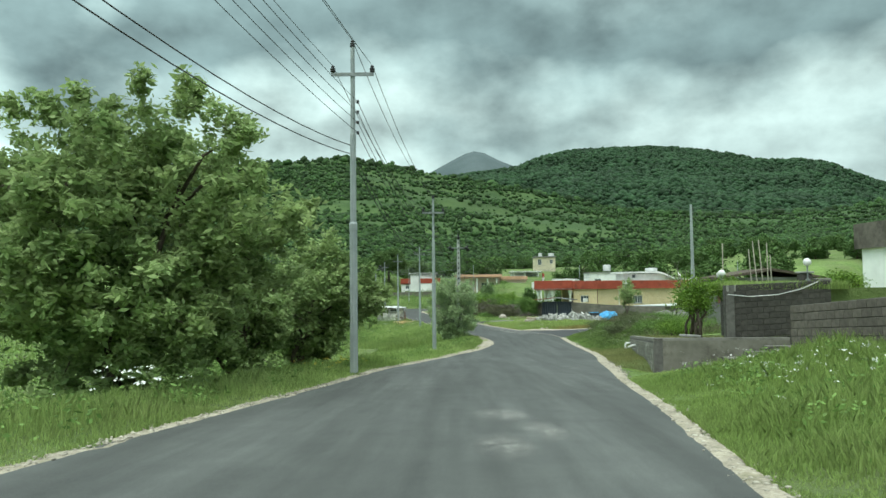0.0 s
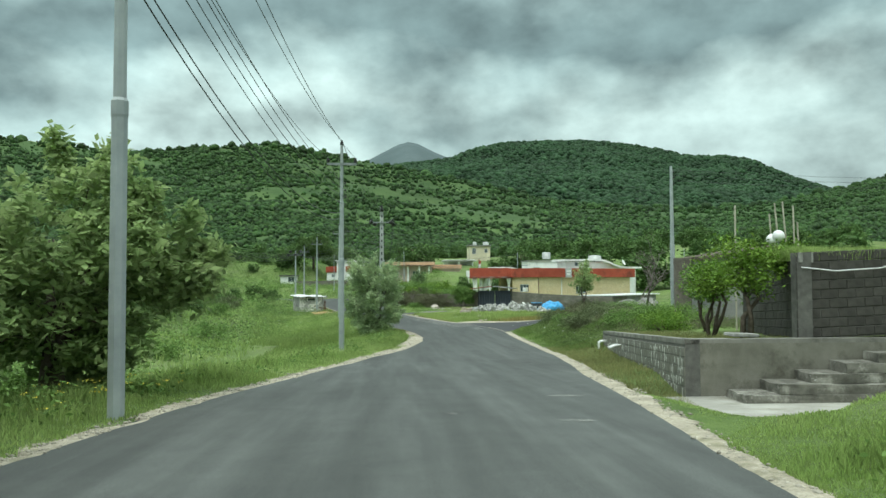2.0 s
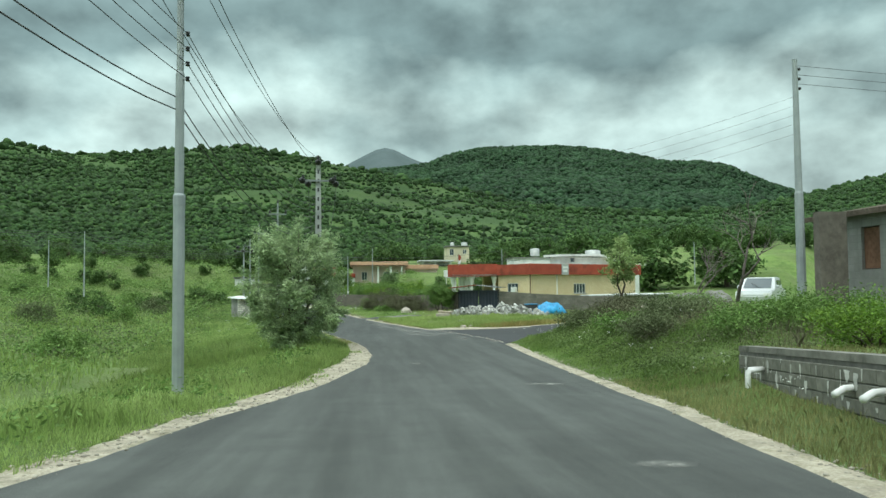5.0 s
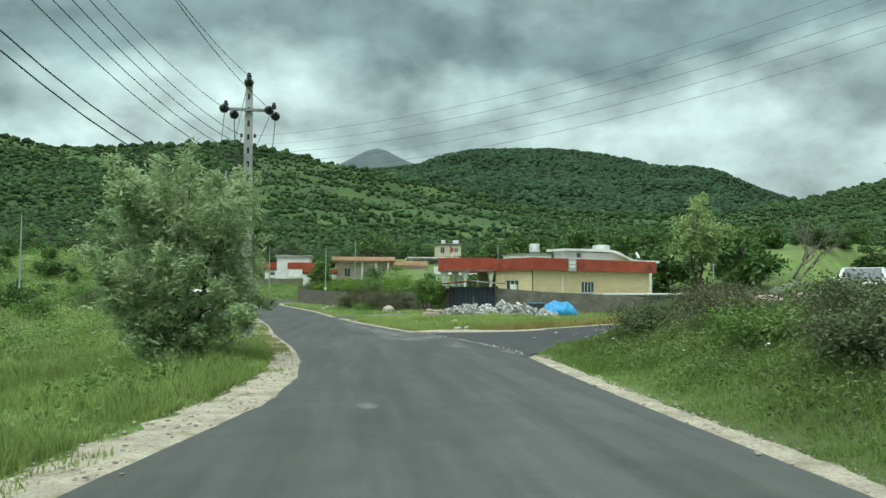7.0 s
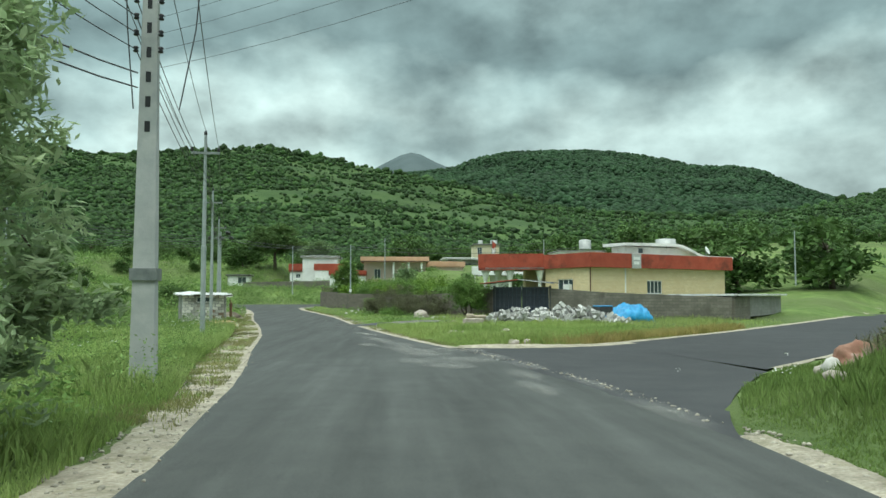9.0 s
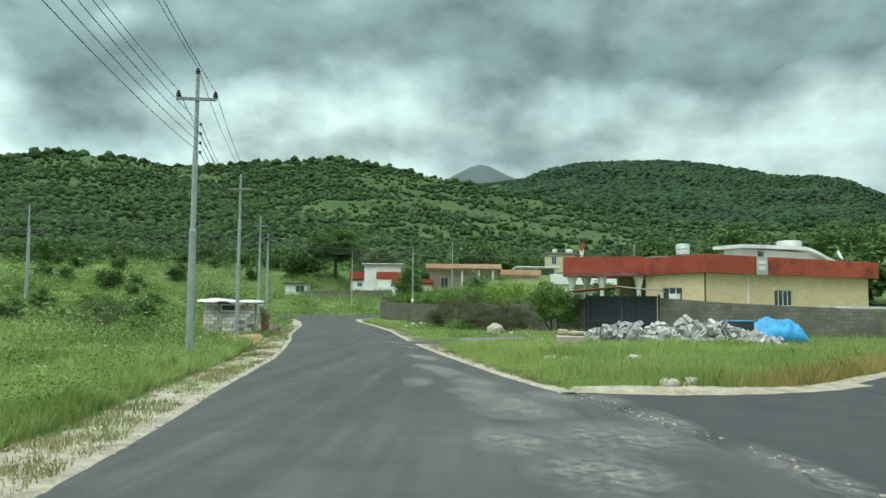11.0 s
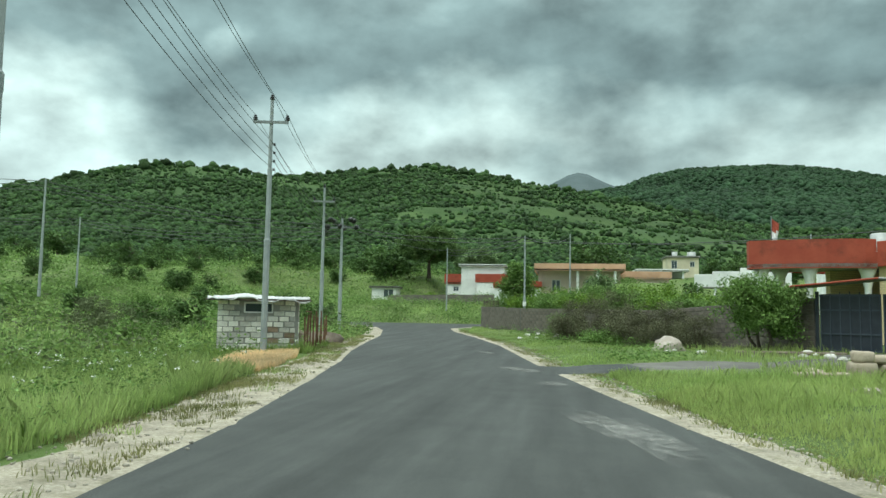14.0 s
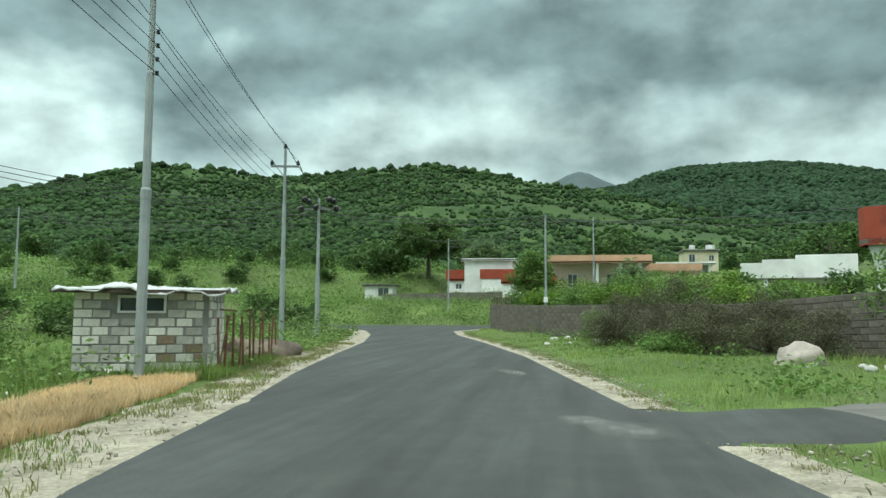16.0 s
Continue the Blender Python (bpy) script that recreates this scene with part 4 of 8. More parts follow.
tree("willow_tree", (0.7, 57.2), 4.6, 2.2, (2.05, 1.9, 2.5), 42000, 0.15, M_WILLOW, "round silvery green willow at the bend of the road", tips=1000, trunk_r=0.07, stems=5, spread=0.10, lumps=22, seed=34, shoots=110, shoot_len=0.55, aspect=0.3)
tree("small_tree", (14.4, 61.0), 3.4, 2.15, (0.95, 0.95, 1.0), 3000, 0.15, M_OAK, "slender young tree on the scrubby bank", tips=150, trunk_r=0.05, stems=2, spread=0.11, lumps=9, seed=35, shoots=30, shoot_len=0.45)
tree("citrus_tree", (9.9, 28.3, 1.25), 2.4, 1.6, (0.8, 0.8, 0.7), 2700, 0.11, M_CITRUS, "small fruit tree with yellow-green leaves in the walled garden", tips=90, trunk_r=0.06, stems=2, spread=0.17, seed=36, group="garden trees")
tree("citrus_tree", (10.6, 31.8, 1.1), 2.4, 1.5, (0.9, 0.9, 0.65), 2500, 0.11, M_CITRUS, "small fruit tree with yellow-green leaves in the walled garden", tips=80, trunk_r=0.05, stems=3, spread=0.17, seed=37, group="garden trees")
tree("citrus_tree", (12.3, 36.4, 0.9), 2.4, 1.5, (1.0, 1.0, 0.7), 3600, 0.12, M_BUSH, "small dark fruit tree leaning before the block hut", tips=80, trunk_r=0.05, stems=3, spread=0.18, seed=38, group="garden trees")


def bare_tree(at, height, label, seed, spread=0.55, r0=0.12):
    """A leafless tree: forked limbs that split again and again down to thin twigs."""
    q = random.Random(seed)
    ob = thing("dead_tree", pose(at[0], at[1], float(ground(*at)) - 0.05), label, "tree")
    tr, br = bmesh.new(), bmesh.new()

    def grow(p, d, length, r, level):
        pts, rad = [p], [r]
        for k in range(3):
            d = (d + Vector((q.gauss(0, 0.16), q.gauss(0, 0.16), 0.05))).normalized()
            p = p + d * length / 3
            pts.append(p)
            rad.append(r * (1 - 0.13 * (k + 1)))
        tube(tr if level == 0 else br, pts, rad, 7 if level < 2 else 4)
        if level < 5:
            for k in range(q.choice((2, 3, 3))):
                nd = (d + Vector((q.gauss(0, spread), q.gauss(0, spread), q.gauss(0.05, spread * 0.6)))).normalized()
                grow(pts[-1] if k < 2 else pts[2], nd, length * q.uniform(0.6, 0.85), r * q.uniform(0.5, 0.68), level + 1)

    grow(Vector((0, 0, 0)), Vector((0, 0, 1)), height * 0.33, r0, 0)
    part("trunk", tr, M_DEADBARK, ob, smooth=True)
    part("branchwork", br, M_DEADBARK, ob, smooth=True)


bare_tree((16.5, 54.5), 4.6, "bare dead tree with thin branches on the bank", 5, 0.5, 0.085)
bare_tree((19.5, 64.5), 3.6, "grey leafless tree behind the roadside bank", 9, 0.45, 0.08)
M_BANKWEED = mat("bank_weed_leaves", (0.095, 0.145, 0.045), (0.175, 0.235, 0.085), 0.9, 0.75, 0.0, island=0.35, leaf=0.2, big=0.25)
M_DARKSCRUB = mat("dark_twiggy_scrub", (0.100, 0.102, 0.058), (0.165, 0.170, 0.098), 1.4, 0.85, 0.0, island=0.35, leaf=0.15)
tree("gate_tree", (10.9, 108.9), 3.4, 1.95, (2.2, 1.7, 1.4), 16000, 0.13, M_BUSH, "dense round leafy tree before the boundary wall by the gate", tips=200, trunk_r=0.06, stems=3, spread=0.2, lumps=11, seed=40, droop=0.6)
for k, (x, y, r, h, mt, lb) in enumerate(((11.6, 57.6, 1.0, 0.5, M_DRYBUSH, "olive brown scrub on the roadside bank"), (12.3, 54.6, 1.1, 0.55, M_DARKSCRUB, "dark twiggy scrub on the roadside bank"), (13.6, 57.9, 1.2, 0.5, M_DARKSCRUB, "dark twiggy scrub on the roadside bank"),
        (11.4, 51.8, 1.0, 0.5, M_BUSH, "green scrub bush on the roadside bank"), (13.6, 52.6, 1.3, 0.6, M_DRYBUSH, "olive brown scrub on the roadside bank"), (11.2, 48.6, 1.1, 0.55, M_DRYBUSH, "olive brown scrub on the roadside bank"), (15.8, 57.0, 1.2, 0.6, M_BUSH, "green scrub bush on the roadside bank"),
        (14.9, 60.9, 1.0, 0.6, M_DRYBUSH, "olive brown scrub on the roadside bank"), (12.5, 46.0, 1.3, 0.6, M_BUSH, "green scrub bush on the roadside bank"), (14.5, 45.5, 1.6, 0.9, M_BUSH, "green scrub bush on the roadside bank"),
        (13.0, 42.0, 1.2, 1.0, M_CITRUS, "yellow-green garden shrub behind the retaining wall"), (12.6, 50.6, 1.2, 0.5, M_DRYBUSH, "olive brown scrub on the roadside bank"), (15.5, 49.5, 1.3, 0.4, M_BUSH, "green scrub bush on the roadside bank"),
        (6.0, 117.6, 1.9, 1.25, M_DARKSCRUB, "tall grey-brown scrub before the boundary wall"), (4.4, 120.5, 1.7, 1.1, M_DARKSCRUB, "tall grey-brown scrub before the boundary wall"), (8.2, 115.0, 1.6, 0.9, M_DARKSCRUB, "tall grey-brown scrub before the boundary wall"),
        (6.4, 114.6, 1.4, 0.7, M_DARKSCRUB, "tall grey-brown scrub before the boundary wall"), (9.0, 112.6, 1.2, 0.6, M_DARKSCRUB, "tall grey-brown scrub before the boundary wall"), (3.4, 119.0, 1.2, 0.6, M_DARKSCRUB, "tall grey-brown scrub before the boundary wall"), (5.2, 115.6, 1.2, 0.4, M_BUSH, "low green weeds before the boundary wall"), (3.4, 123.5, 1.2, 0.7, M_BUSH, "low green weeds before the boundary wall"),
        (-12.5, 38, 1.8, 0.8, M_BUSH, "round bush in the low green field"), (-8.5, 33, 1.3, 0.6, M_BUSH, "round bush in the low green field"), (-16, 46, 2.2, 0.9, M_DRYBUSH, "olive brown thicket in the field"), (-9.5, 49, 1.4, 0.6, M_BUSH, "round bush in the low green field"),
        (-19, 60, 2.2, 0.9, M_DRYBUSH, "olive brown thicket in the field"), (-11, 66, 1.5, 0.7, M_BUSH, "round bush in the low green field"), (-16, 92, 1.5, 0.9, M_BUSH, "leafy bush in the open field"), (-13.5, 106, 1.4, 0.7, M_BUSH, "leafy bush beside the block shed"),
        (-19, 112, 2.0, 1.0, M_DRYBUSH, "olive brown thicket in the field"), (-26, 128, 2.2, 1.2, M_BUSH, "round bush in the low green field"), (-20, 85, 1.6, 0.9, M_DRYBUSH, "olive brown thicket in the field"))):
    if 40 < y < 66 and x > 0:
        h = h * 0.62
    elif mt is M_DARKSCRUB:
        h = h * 1.25
    bush("bush", (x, y), (r, r, h), int((6000 if 40 < y < 66 and x > 0 else 9500 if mt is M_DARKSCRUB else 3200) * r), 0.065 if mt is M_DARKSCRUB else 0.075 if 40 < y < 66 and x > 0 else 0.12, mt, lb, seed=60 + k, spread=0.18, group="bushes")
for k, (x, y, r, h) in enumerate(((5.2, 128.6, 1.5, 0.6), (8.5, 125, 1.8, 0.7), (11.3, 121, 1.6, 0.8), (2.6, 134, 1.6, 0.7), (1.0, 139, 1.6, 0.7), (-1.5, 146.5, 1.7, 0.8), (6.5, 133, 2.0, 1.2), (12.5, 128, 2.0, 0.6), (3.5, 143, 2, 1.3), (9.4, 117.2, 1.2, 0.3), (8.2, 120.0, 1.3, 0.35), (6.6, 123.2, 1.2, 0.7), (3.9, 128.5, 1.2, 0.6), (2.2, 131.5, 1.1, 0.6), (0.2, 136.5, 1.2, 0.6), (4.6, 131.0, 1.8, 1.2), (7.6, 128.0, 1.9, 1.2), (10.4, 124.0, 1.7, 0.7), (9.6, 130.5, 2.0, 1.3), (5.4, 136.0, 1.9, 1.2), (2.0, 139.5, 1.8, 1.2), (8.0, 137.5, 2.0, 1.3), (12.0, 135.0, 2.0, 0.8), (-6.5, 176.5, 1.8, 0.9), (-10.0, 176.0, 1.6, 0.8), (-3.4, 175.5, 1.8, 1.0), (-13.5, 176.5, 1.5, 0.8))):
    bush("vine", (x, y), (r, r, h), int(2200 * r), 0.16, M_CITRUS if k % 2 == 0 else M_BUSH, "bright green vine growing over the top of the garden wall", seed=90 + k, spread=0.22, twigs=False, group="garden vines", z=1.5 if y > 170 else 0.15 if k in (1, 2, 6, 7, 8) or k > 14 else 0.6, category="vine")

# ---- walls of concrete blocks ----


def block_mesh(w, d, h, bev=0.012):
    bm = bmesh.new()
    box(bm, 0, w, 0, d, 0, h, bev)
    me = bpy.data.meshes.new("block")
    bm.to_mesh(me)
    bm.free()
    return me


def block_wall(name, p0, p1, z0, z1, h0, h1, thick, material, label, block=(0.40, 0.205), joint=0.012, cap=0.0, seed=0, span=None, piece="block", kind="structure", proud=0.022):
    """A wall from p0 to p1 with its foot at z0..z1 and top at h0..h1; its face is on the left when walking from p0 to p1.
    The courses follow the top. span: the stretch along it whose blocks are built singly."""
    r_ = random.Random(seed)
    a, b = Vector((*p0, 0)), Vector((*p1, 0))
    L = (b - a).length
    rot = math.degrees(math.atan2(b.y - a.y, b.x - a.x))
    ob = thing(name, pose(a.x, a.y, 0, 0, 0, rot), label, "wall", kind=kind)
    bm = bmesh.new()
    v = [bm.verts.new(c) for c in ((0, -thick, z0), (L, -thick, z1), (L, 0, z1), (0, 0, z0), (0, -thick, h0), (L, -thick, h1), (L, 0, h1), (0, 0, h0))]
    for f in ((0, 3, 2, 1), (4, 5, 6, 7), (0, 1, 5, 4), (1, 2, 6, 5), (2, 3, 7, 6), (3, 0, 4, 7)):
        bm.faces.new([v[k] for k in f])
    part("core", bm, M_MORTAR, ob)
    bw, bh = block
    full, half = block_mesh(bw - joint, 0.05, bh - joint), block_mesh(bw / 2 - joint, 0.05, bh - joint)
    for me in (full, half):
        me.materials.append(material)
    lo, hi = span or (0, L)
    rows = int((max(h0 - z0, h1 - z1) - cap) / bh) + 1
    slope = (h1 - h0) / L
    for r in range(rows):
        x = -bw / 2 if r % 2 else 0.0
        while x < L - 0.05:
            xs, me, w = x, full, bw
            if x < 0:
                xs, me, w = 0.0, half, bw / 2
            elif x + bw > L:
                me, w = half, bw / 2
                if x + bw / 2 > L + 0.05:
                    break
            top = h0 + slope * xs - cap - r * bh
            if lo <= xs <= hi and top - bh > z0 + (z1 - z0) * xs / L - 0.15:
                o = new(piece, me)
                o.parent = ob
                o.matrix_basis = Matrix.Translation((xs + joint / 2, -0.05 + proud + r_.uniform(-0.006, 0.006), top - bh)) @ Matrix.Rotation(math.atan(slope), 4, "Y").inverted()
            x += bw
    return ob, L


def wall_grid(bm, us, zs, holes, place):
    """One closed wall with openings through it: cells between the grid lines, left out where an opening is."""
    us, zs = sorted(set(us)), sorted(set(zs))
    cache = {}

    def vert(i, j, s):
        if (i, j, s) not in cache:
            cache[i, j, s] = bm.verts.new(place(us[i], zs[j], s))
        return cache[i, j, s]

    def solid(i, j):
        if not (0 <= i < len(us) - 1 and 0 <= j < len(zs) - 1):
            return False
        u, z = (us[i] + us[i + 1]) / 2, (zs[j] + zs[j + 1]) / 2
        return not any(a < u < b and c < z < d for a, b, c, d in holes)

    made = []
    for i in range(len(us) - 1):
        for j in range(len(zs) - 1):
            if solid(i, j):
                c = [(i, j), (i + 1, j), (i + 1, j + 1), (i, j + 1)]
                made.append(bm.faces.new([vert(*p, 0) for p in c]))
                made.append(bm.faces.new([vert(*p, 1) for p in c[::-1]]))
                for k, (di, dj) in enumerate(((0, -1), (1, 0), (0, 1), (-1, 0))):
                    if not solid(i + di, j + dj):
                        p, q_ = c[k], c[(k + 1) % 4]
                        made.append(bm.faces.new([vert(*q_, 0), vert(*p, 0), vert(*p, 1), vert(*q_, 1)]))
    bmesh.ops.recalc_face_normals(bm, faces=made)


def wall_x(bm, x0, x1, y0, y1, z0, z1, opens):
    """A wall along x with openings (xa, xb, za, zb)."""
    wall_grid(bm, [x0, x1] + [v for o in opens for v in o[:2]], [z0, z1] + [min(max(v, z0), z1) for o in opens for v in o[2:]], opens, lambda u, z, s: (u, y1 if s else y0, z))


def wall_y(bm, y0, y1, x0, x1, z0, z1, opens):
    wall_grid(bm, [y0, y1] + [v for o in opens for v in o[:2]], [z0, z1] + [min(max(v, z0), z1) for o in opens for v in o[2:]], opens, lambda u, z, s: (x1 if s else x0, u, z))


# ---- retaining wall and garden on the right ----
M_STEP = mat("worn_dark_concrete", (0.15, 0.145, 0.125), (0.27, 0.26, 0.23), 2, 0.92, 0.5, 25, stain=(0.10, 0.098, 0.08), stain_scale=1.2)
rw, rwL = block_wall("retaining_wall", (7.95, 27.0), (10.55, 42.6), -0.2, -0.9, 1.28, 0.42, 0.3, M_BLOCK, "dark damp concrete block retaining wall with white lime streaks", seed=2, cap=0.16)
bm = bmesh.new()
v = [bm.verts.new(c) for c in ((0.0, -0.30, 1.18), (rwL, -0.30, 0.32), (rwL, 0.012, 0.32), (0.0, 0.012, 1.18), (0.0, -0.30, 1.285), (rwL, -0.30, 0.425), (rwL, 0.012, 0.425), (0.0, 0.012, 1.285))]
for f in ((0, 3, 2, 1), (4, 5, 6, 7), (0, 1, 5, 4), (1, 2, 6, 5), (2, 3, 7, 6), (3, 0, 4, 7)):
    bm.faces.new([v[k] for k in f])
part("coping", bm, M_STEP, rw, "worn render along the top")
bm = bmesh.new()
r_ = random.Random(5)
for k in range(230):
    x = 0.1 + (rwL - 0.3) * r_.random() ** 1.35
    joint_x = round(x / 0.2) * 0.2 + r_.uniform(-0.03, 0.03)
    t = 1.28 - 0.86 * joint_x / rwL - 0.17
    d = r_.choice((0.0, 0.2, 0.4, 0.6, 0.8)) + r_.uniform(0, 0.08)
    h = r_.uniform(0.06, 0.24)
    w = r_.uniform(0.02, 0.10)
    if t - d - h > -0.15 - 0.7 * joint_x / rwL:
        wl_, wr_, n_ = w, w * r_.uniform(0.2, 1), 5
        rows_ = []
        for q_ in range(n_ + 1):
            z_, f_ = t - d - h * q_ / n_, 1 - 0.75 * (q_ / n_) ** 1.5
            rows_.append([bm.verts.new((joint_x - wl_ * f_ * r_.uniform(0.5, 1.2), 0.0265, z_)), bm.verts.new((joint_x + wr_ * f_ * r_.uniform(0.5, 1.2), 0.0265, z_ + r_.uniform(-0.01, 0.01)))])
        for a_, b_ in zip(rows_, rows_[1:]):
            bm.faces.new((a_[0], a_[1], b_[1], b_[0]))
tagged(part("lime_streaks", bm, M_WHITEWASH, rw, "white lime streaks"), kind="stuff")
M_STAINED = mat("stained_dark_render", (0.155, 0.15, 0.12), (0.25, 0.24, 0.20), 1.5, 0.92, 0.4, 25, stain=(0.095, 0.09, 0.068), stain_scale=0.9)
# rendered return face, landing and stairs
face = thing("stair_wall", pose(7.95, 27.0, 0, 0, 0, -3), "stained rendered concrete wall beside the garden steps", "wall", kind="structure")
boxpart("body", 0.03, 4.6, 0.0, 0.28, -0.2, 1.20, M_STAINED, face)
boxpart("ledge", 0.03, 4.6, 0.004, 0.276, 1.20, 1.285, M_STEP, face, "worn render along the top")
M_STAIR = mat("dark_stained_stair_concrete", (0.085, 0.082, 0.068), (0.19, 0.182, 0.155), 3.5, 0.93, 0.6, 25, stain=(0.33, 0.32, 0.28), stain_scale=2.2)
st = thing("garden_steps", pose(8.3, 26.9, 0.0, 0, 0, -3), "worn concrete steps climbing beside the garden wall", "steps", kind="structure")
for k in range(5):
    x0_, x1_, y0_, z0_, z1_ = 0.45 + 0.72 * k, 5.4, -0.95 + 0.10 * k - 0.05 * (k % 2), -0.1 if k == 0 else 0.08 + 0.19 * k, 0.08 + 0.19 * (k + 1)
    bm = bmesh.new()
    box(bm, x0_, x1_, y0_, -0.02, z0_, z1_)
    bmesh.ops.subdivide_edges(bm, edges=bm.edges[:], cuts=5, use_grid_fill=True)
    for v in bm.verts:
        n = noise.noise_vector(v.co * 3.1 + Vector((k * 3.7, 0, 0))) * 0.045 + noise.noise_vector(v.co * 9.0) * 0.018
        v.co += Vector((n.x, n.y, n.z * 0.6))
    part("step", bm, M_STAIR, st, "worn uneven tread" if k == 0 else "", smooth=False)
V, Fc = [], []
for j in range(13):
    for k in range(13):
        x = 6.75 + 6.2 * k / 12 + (0.18 * math.sin(j * 1.7) if k == 0 else 0)
        ya_ = 22.2 + 0.72 * max(x - 7.4, 0)
        y = ya_ + (26.95 - ya_) * j / 12 + (0.2 * math.sin(k * 1.3) if j == 0 else 0)
        V.append((x, y, float(ground(x, y)) + (0.045 if 0 < j and 0 < k < 12 else -0.03)))
for j in range(12):
    for k in range(12):
        Fc.append((13 * j + k, 13 * j + k + 1, 13 * j + k + 14, 13 * j + k + 13))
M_PALECAST = mat("pale_cast_concrete", (0.27, 0.26, 0.225), (0.40, 0.39, 0.345), 1.2, 0.9, 0.4, 20, stain=(0.22, 0.21, 0.17), stain_scale=1.1)
tagged(part("landing", mesh_from("landing", V, Fc), M_PALECAST, smooth=True), "pale concrete landing before the garden steps", "landing", kind="structure")
# upper dark wall with its turf
dw, dwL = block_wall("garden_wall", (14.3, 27.4), (10.6, 27.35), 0.3, 0.3, 3.25, 3.1, 0.28, M_BLOCKD, "high dark concrete block garden wall topped with turf", seed=3)
dw2, _ = block_wall("garden_wall", (10.6, 27.35), (13.1, 35.3), 0.7, 0.6, 3.1, 2.7, 0.28, M_BLOCKD, "high dark concrete block garden wall topped with turf", seed=4)
boxpart("corner_stone", 3.35, 3.68, -0.30, 0.035, 2.88, 3.1, M_CONCRETE, dw, "pale corner block", bevel=0.01)
# nearer brown block wall along the grass
bw_, bwL = block_wall("boundary_wall", (10.6, -6.0), (10.15, 21.0), 1.6, 0.8, 4.2, 2.52, 0.2, M_BLOCK2, "brownish concrete block boundary wall above the grass", seed=6, span=(17.5, 27.1))
# garden beds on top
bm = bmesh.new()
prism(bm, [(10.9, 27.7), (18.0, 27.7), (18.0, 37.0), (13.9, 37.0), (13.4, 35.3)], 1.0, lambda x, y: 2.97 - 0.03 * (y - 27.7))
tagged(part("garden_bed", bm, M_SOIL), "raised turf behind the high garden wall", "garden", kind="structure")
V, Fc = [], []
for j in range(30):
    y = 27.25 + j * 0.525
    xa = 7.95 + 2.6 * (y - 27) / 15.6 + 0.3
    zt = 1.28 - 0.86 * (y - 27) / 15.6 - 0.12
    for k in range(7):
        x = xa + k * 0.75
        V.append((x, y, zt + 0.06 * float(wob(np.array(x), np.array(y), 1.5, 2)) + 0.03 * k))
for j in range(29):
    for k in range(6):
        i = j * 7 + k
        Fc.append((i, i + 1, i + 8, i + 7))
tagged(part("terrace", mesh_from("terrace", V, Fc), M_SOIL, smooth=True), "grassy garden terrace behind the retaining wall", "garden", kind="structure")


def globe_lamp(at, label):
    ob = thing("globe_lamp", pose(*at), label, "lamp", "garden lamps")
    part("post", tube(bmesh.new(), [(0, 0, -0.62), (0, 0, -0.12)], 0.03, 8), M_STEEL, ob)
    part("base", lathe(bmesh.new(), [(0.09, -0.66), (0.09, -0.62), (0.05, -0.6)], 10), M_STEEL, ob)
    bm = bmesh.new()
    bmesh.ops.create_uvsphere(bm, u_segments=16, v_segments=10, radius=0.14)
    part("globe", bm, M_LAMP, ob, "white opal globe", smooth=True)


globe_lamp((11.0, 28.9, 3.55), "white globe lamp on the garden wall")
globe_lamp((11.15, 29.5, 3.5), "white globe lamp on the garden wall")
globe_lamp((13.6, 27.6, 3.9), "white globe lamp on the garden wall")
lp = thing("lamp_pillar", pose(13.6, 27.85, 3.0), "rough dark stone pillar under the globe lamp", "pillar")
boxpart("shaft", -0.2, 0.2, -0.2, 0.2, -0.1, 0.5, M_BLOCKD, lp, bevel=0.04)
boxpart("cap", -0.25, 0.25, -0.25, 0.25, 0.5, 0.57, M_CONCRETE, lp, bevel=0.02)
pb_ = thing("planter_box", pose(14.25, 27.9, 3.0), "grey block planter on the garden wall", "planter")
boxpart("trough", -0.25, 0.25, -0.2, 0.2, -0.05, 0.32, M_BLOCK, pb_, bevel=0.03)
bush("garden_shrub", (15.4, 28.5), (0.75, 0.6, 0.4), 2600, 0.09, M_CITRUS, "yellow-green shrub on top of the garden wall", seed=141, spread=0.14, category="shrub", z=2.95)
# bean poles behind the turf
bp = thing("pole_bundle", pose(16.1, 38.2, 1.2), "pale bean poles leaning together in the garden", "poles")
for x0_, x1_, h_ in ((0.0, -0.35, 4.1), (0.25, -0.05, 4.15), (0.35, 0.35, 4.0), (-0.35, -0.55, 3.7), (0.55, 0.5, 3.4)):
    part("pole", tube(bmesh.new(), [(x0_, 0, -0.5), (x1_, 0.1, h_)], 0.028, 6), M_PALEWOOD, bp)
sp_ = thing("garden_post", pose(14.25, 38.3, 1.0), "single pale post standing in the garden", "post")
part("post", tube(bmesh.new(), [(0, 0, -0.5), (0.02, 0, 4.2)], 0.03, 6), M_PALEWOOD, sp_)
# pipes through the retaining wall
pp = thing("drain_pipe", pose(10.02, 41.2, 0), "white plastic drain pipe bent down the retaining wall", "pipe", "drain pipes")
part("pipe", tube(bmesh.new(), [(0.28, 0.05, 0.12), (0.0, 0, 0.12), (-0.03, -0.02, 0.10), (-0.04, -0.02, 0.04), (-0.04, -0.02, -0.62)], 0.05, 8), M_PVC, pp, smooth=True)
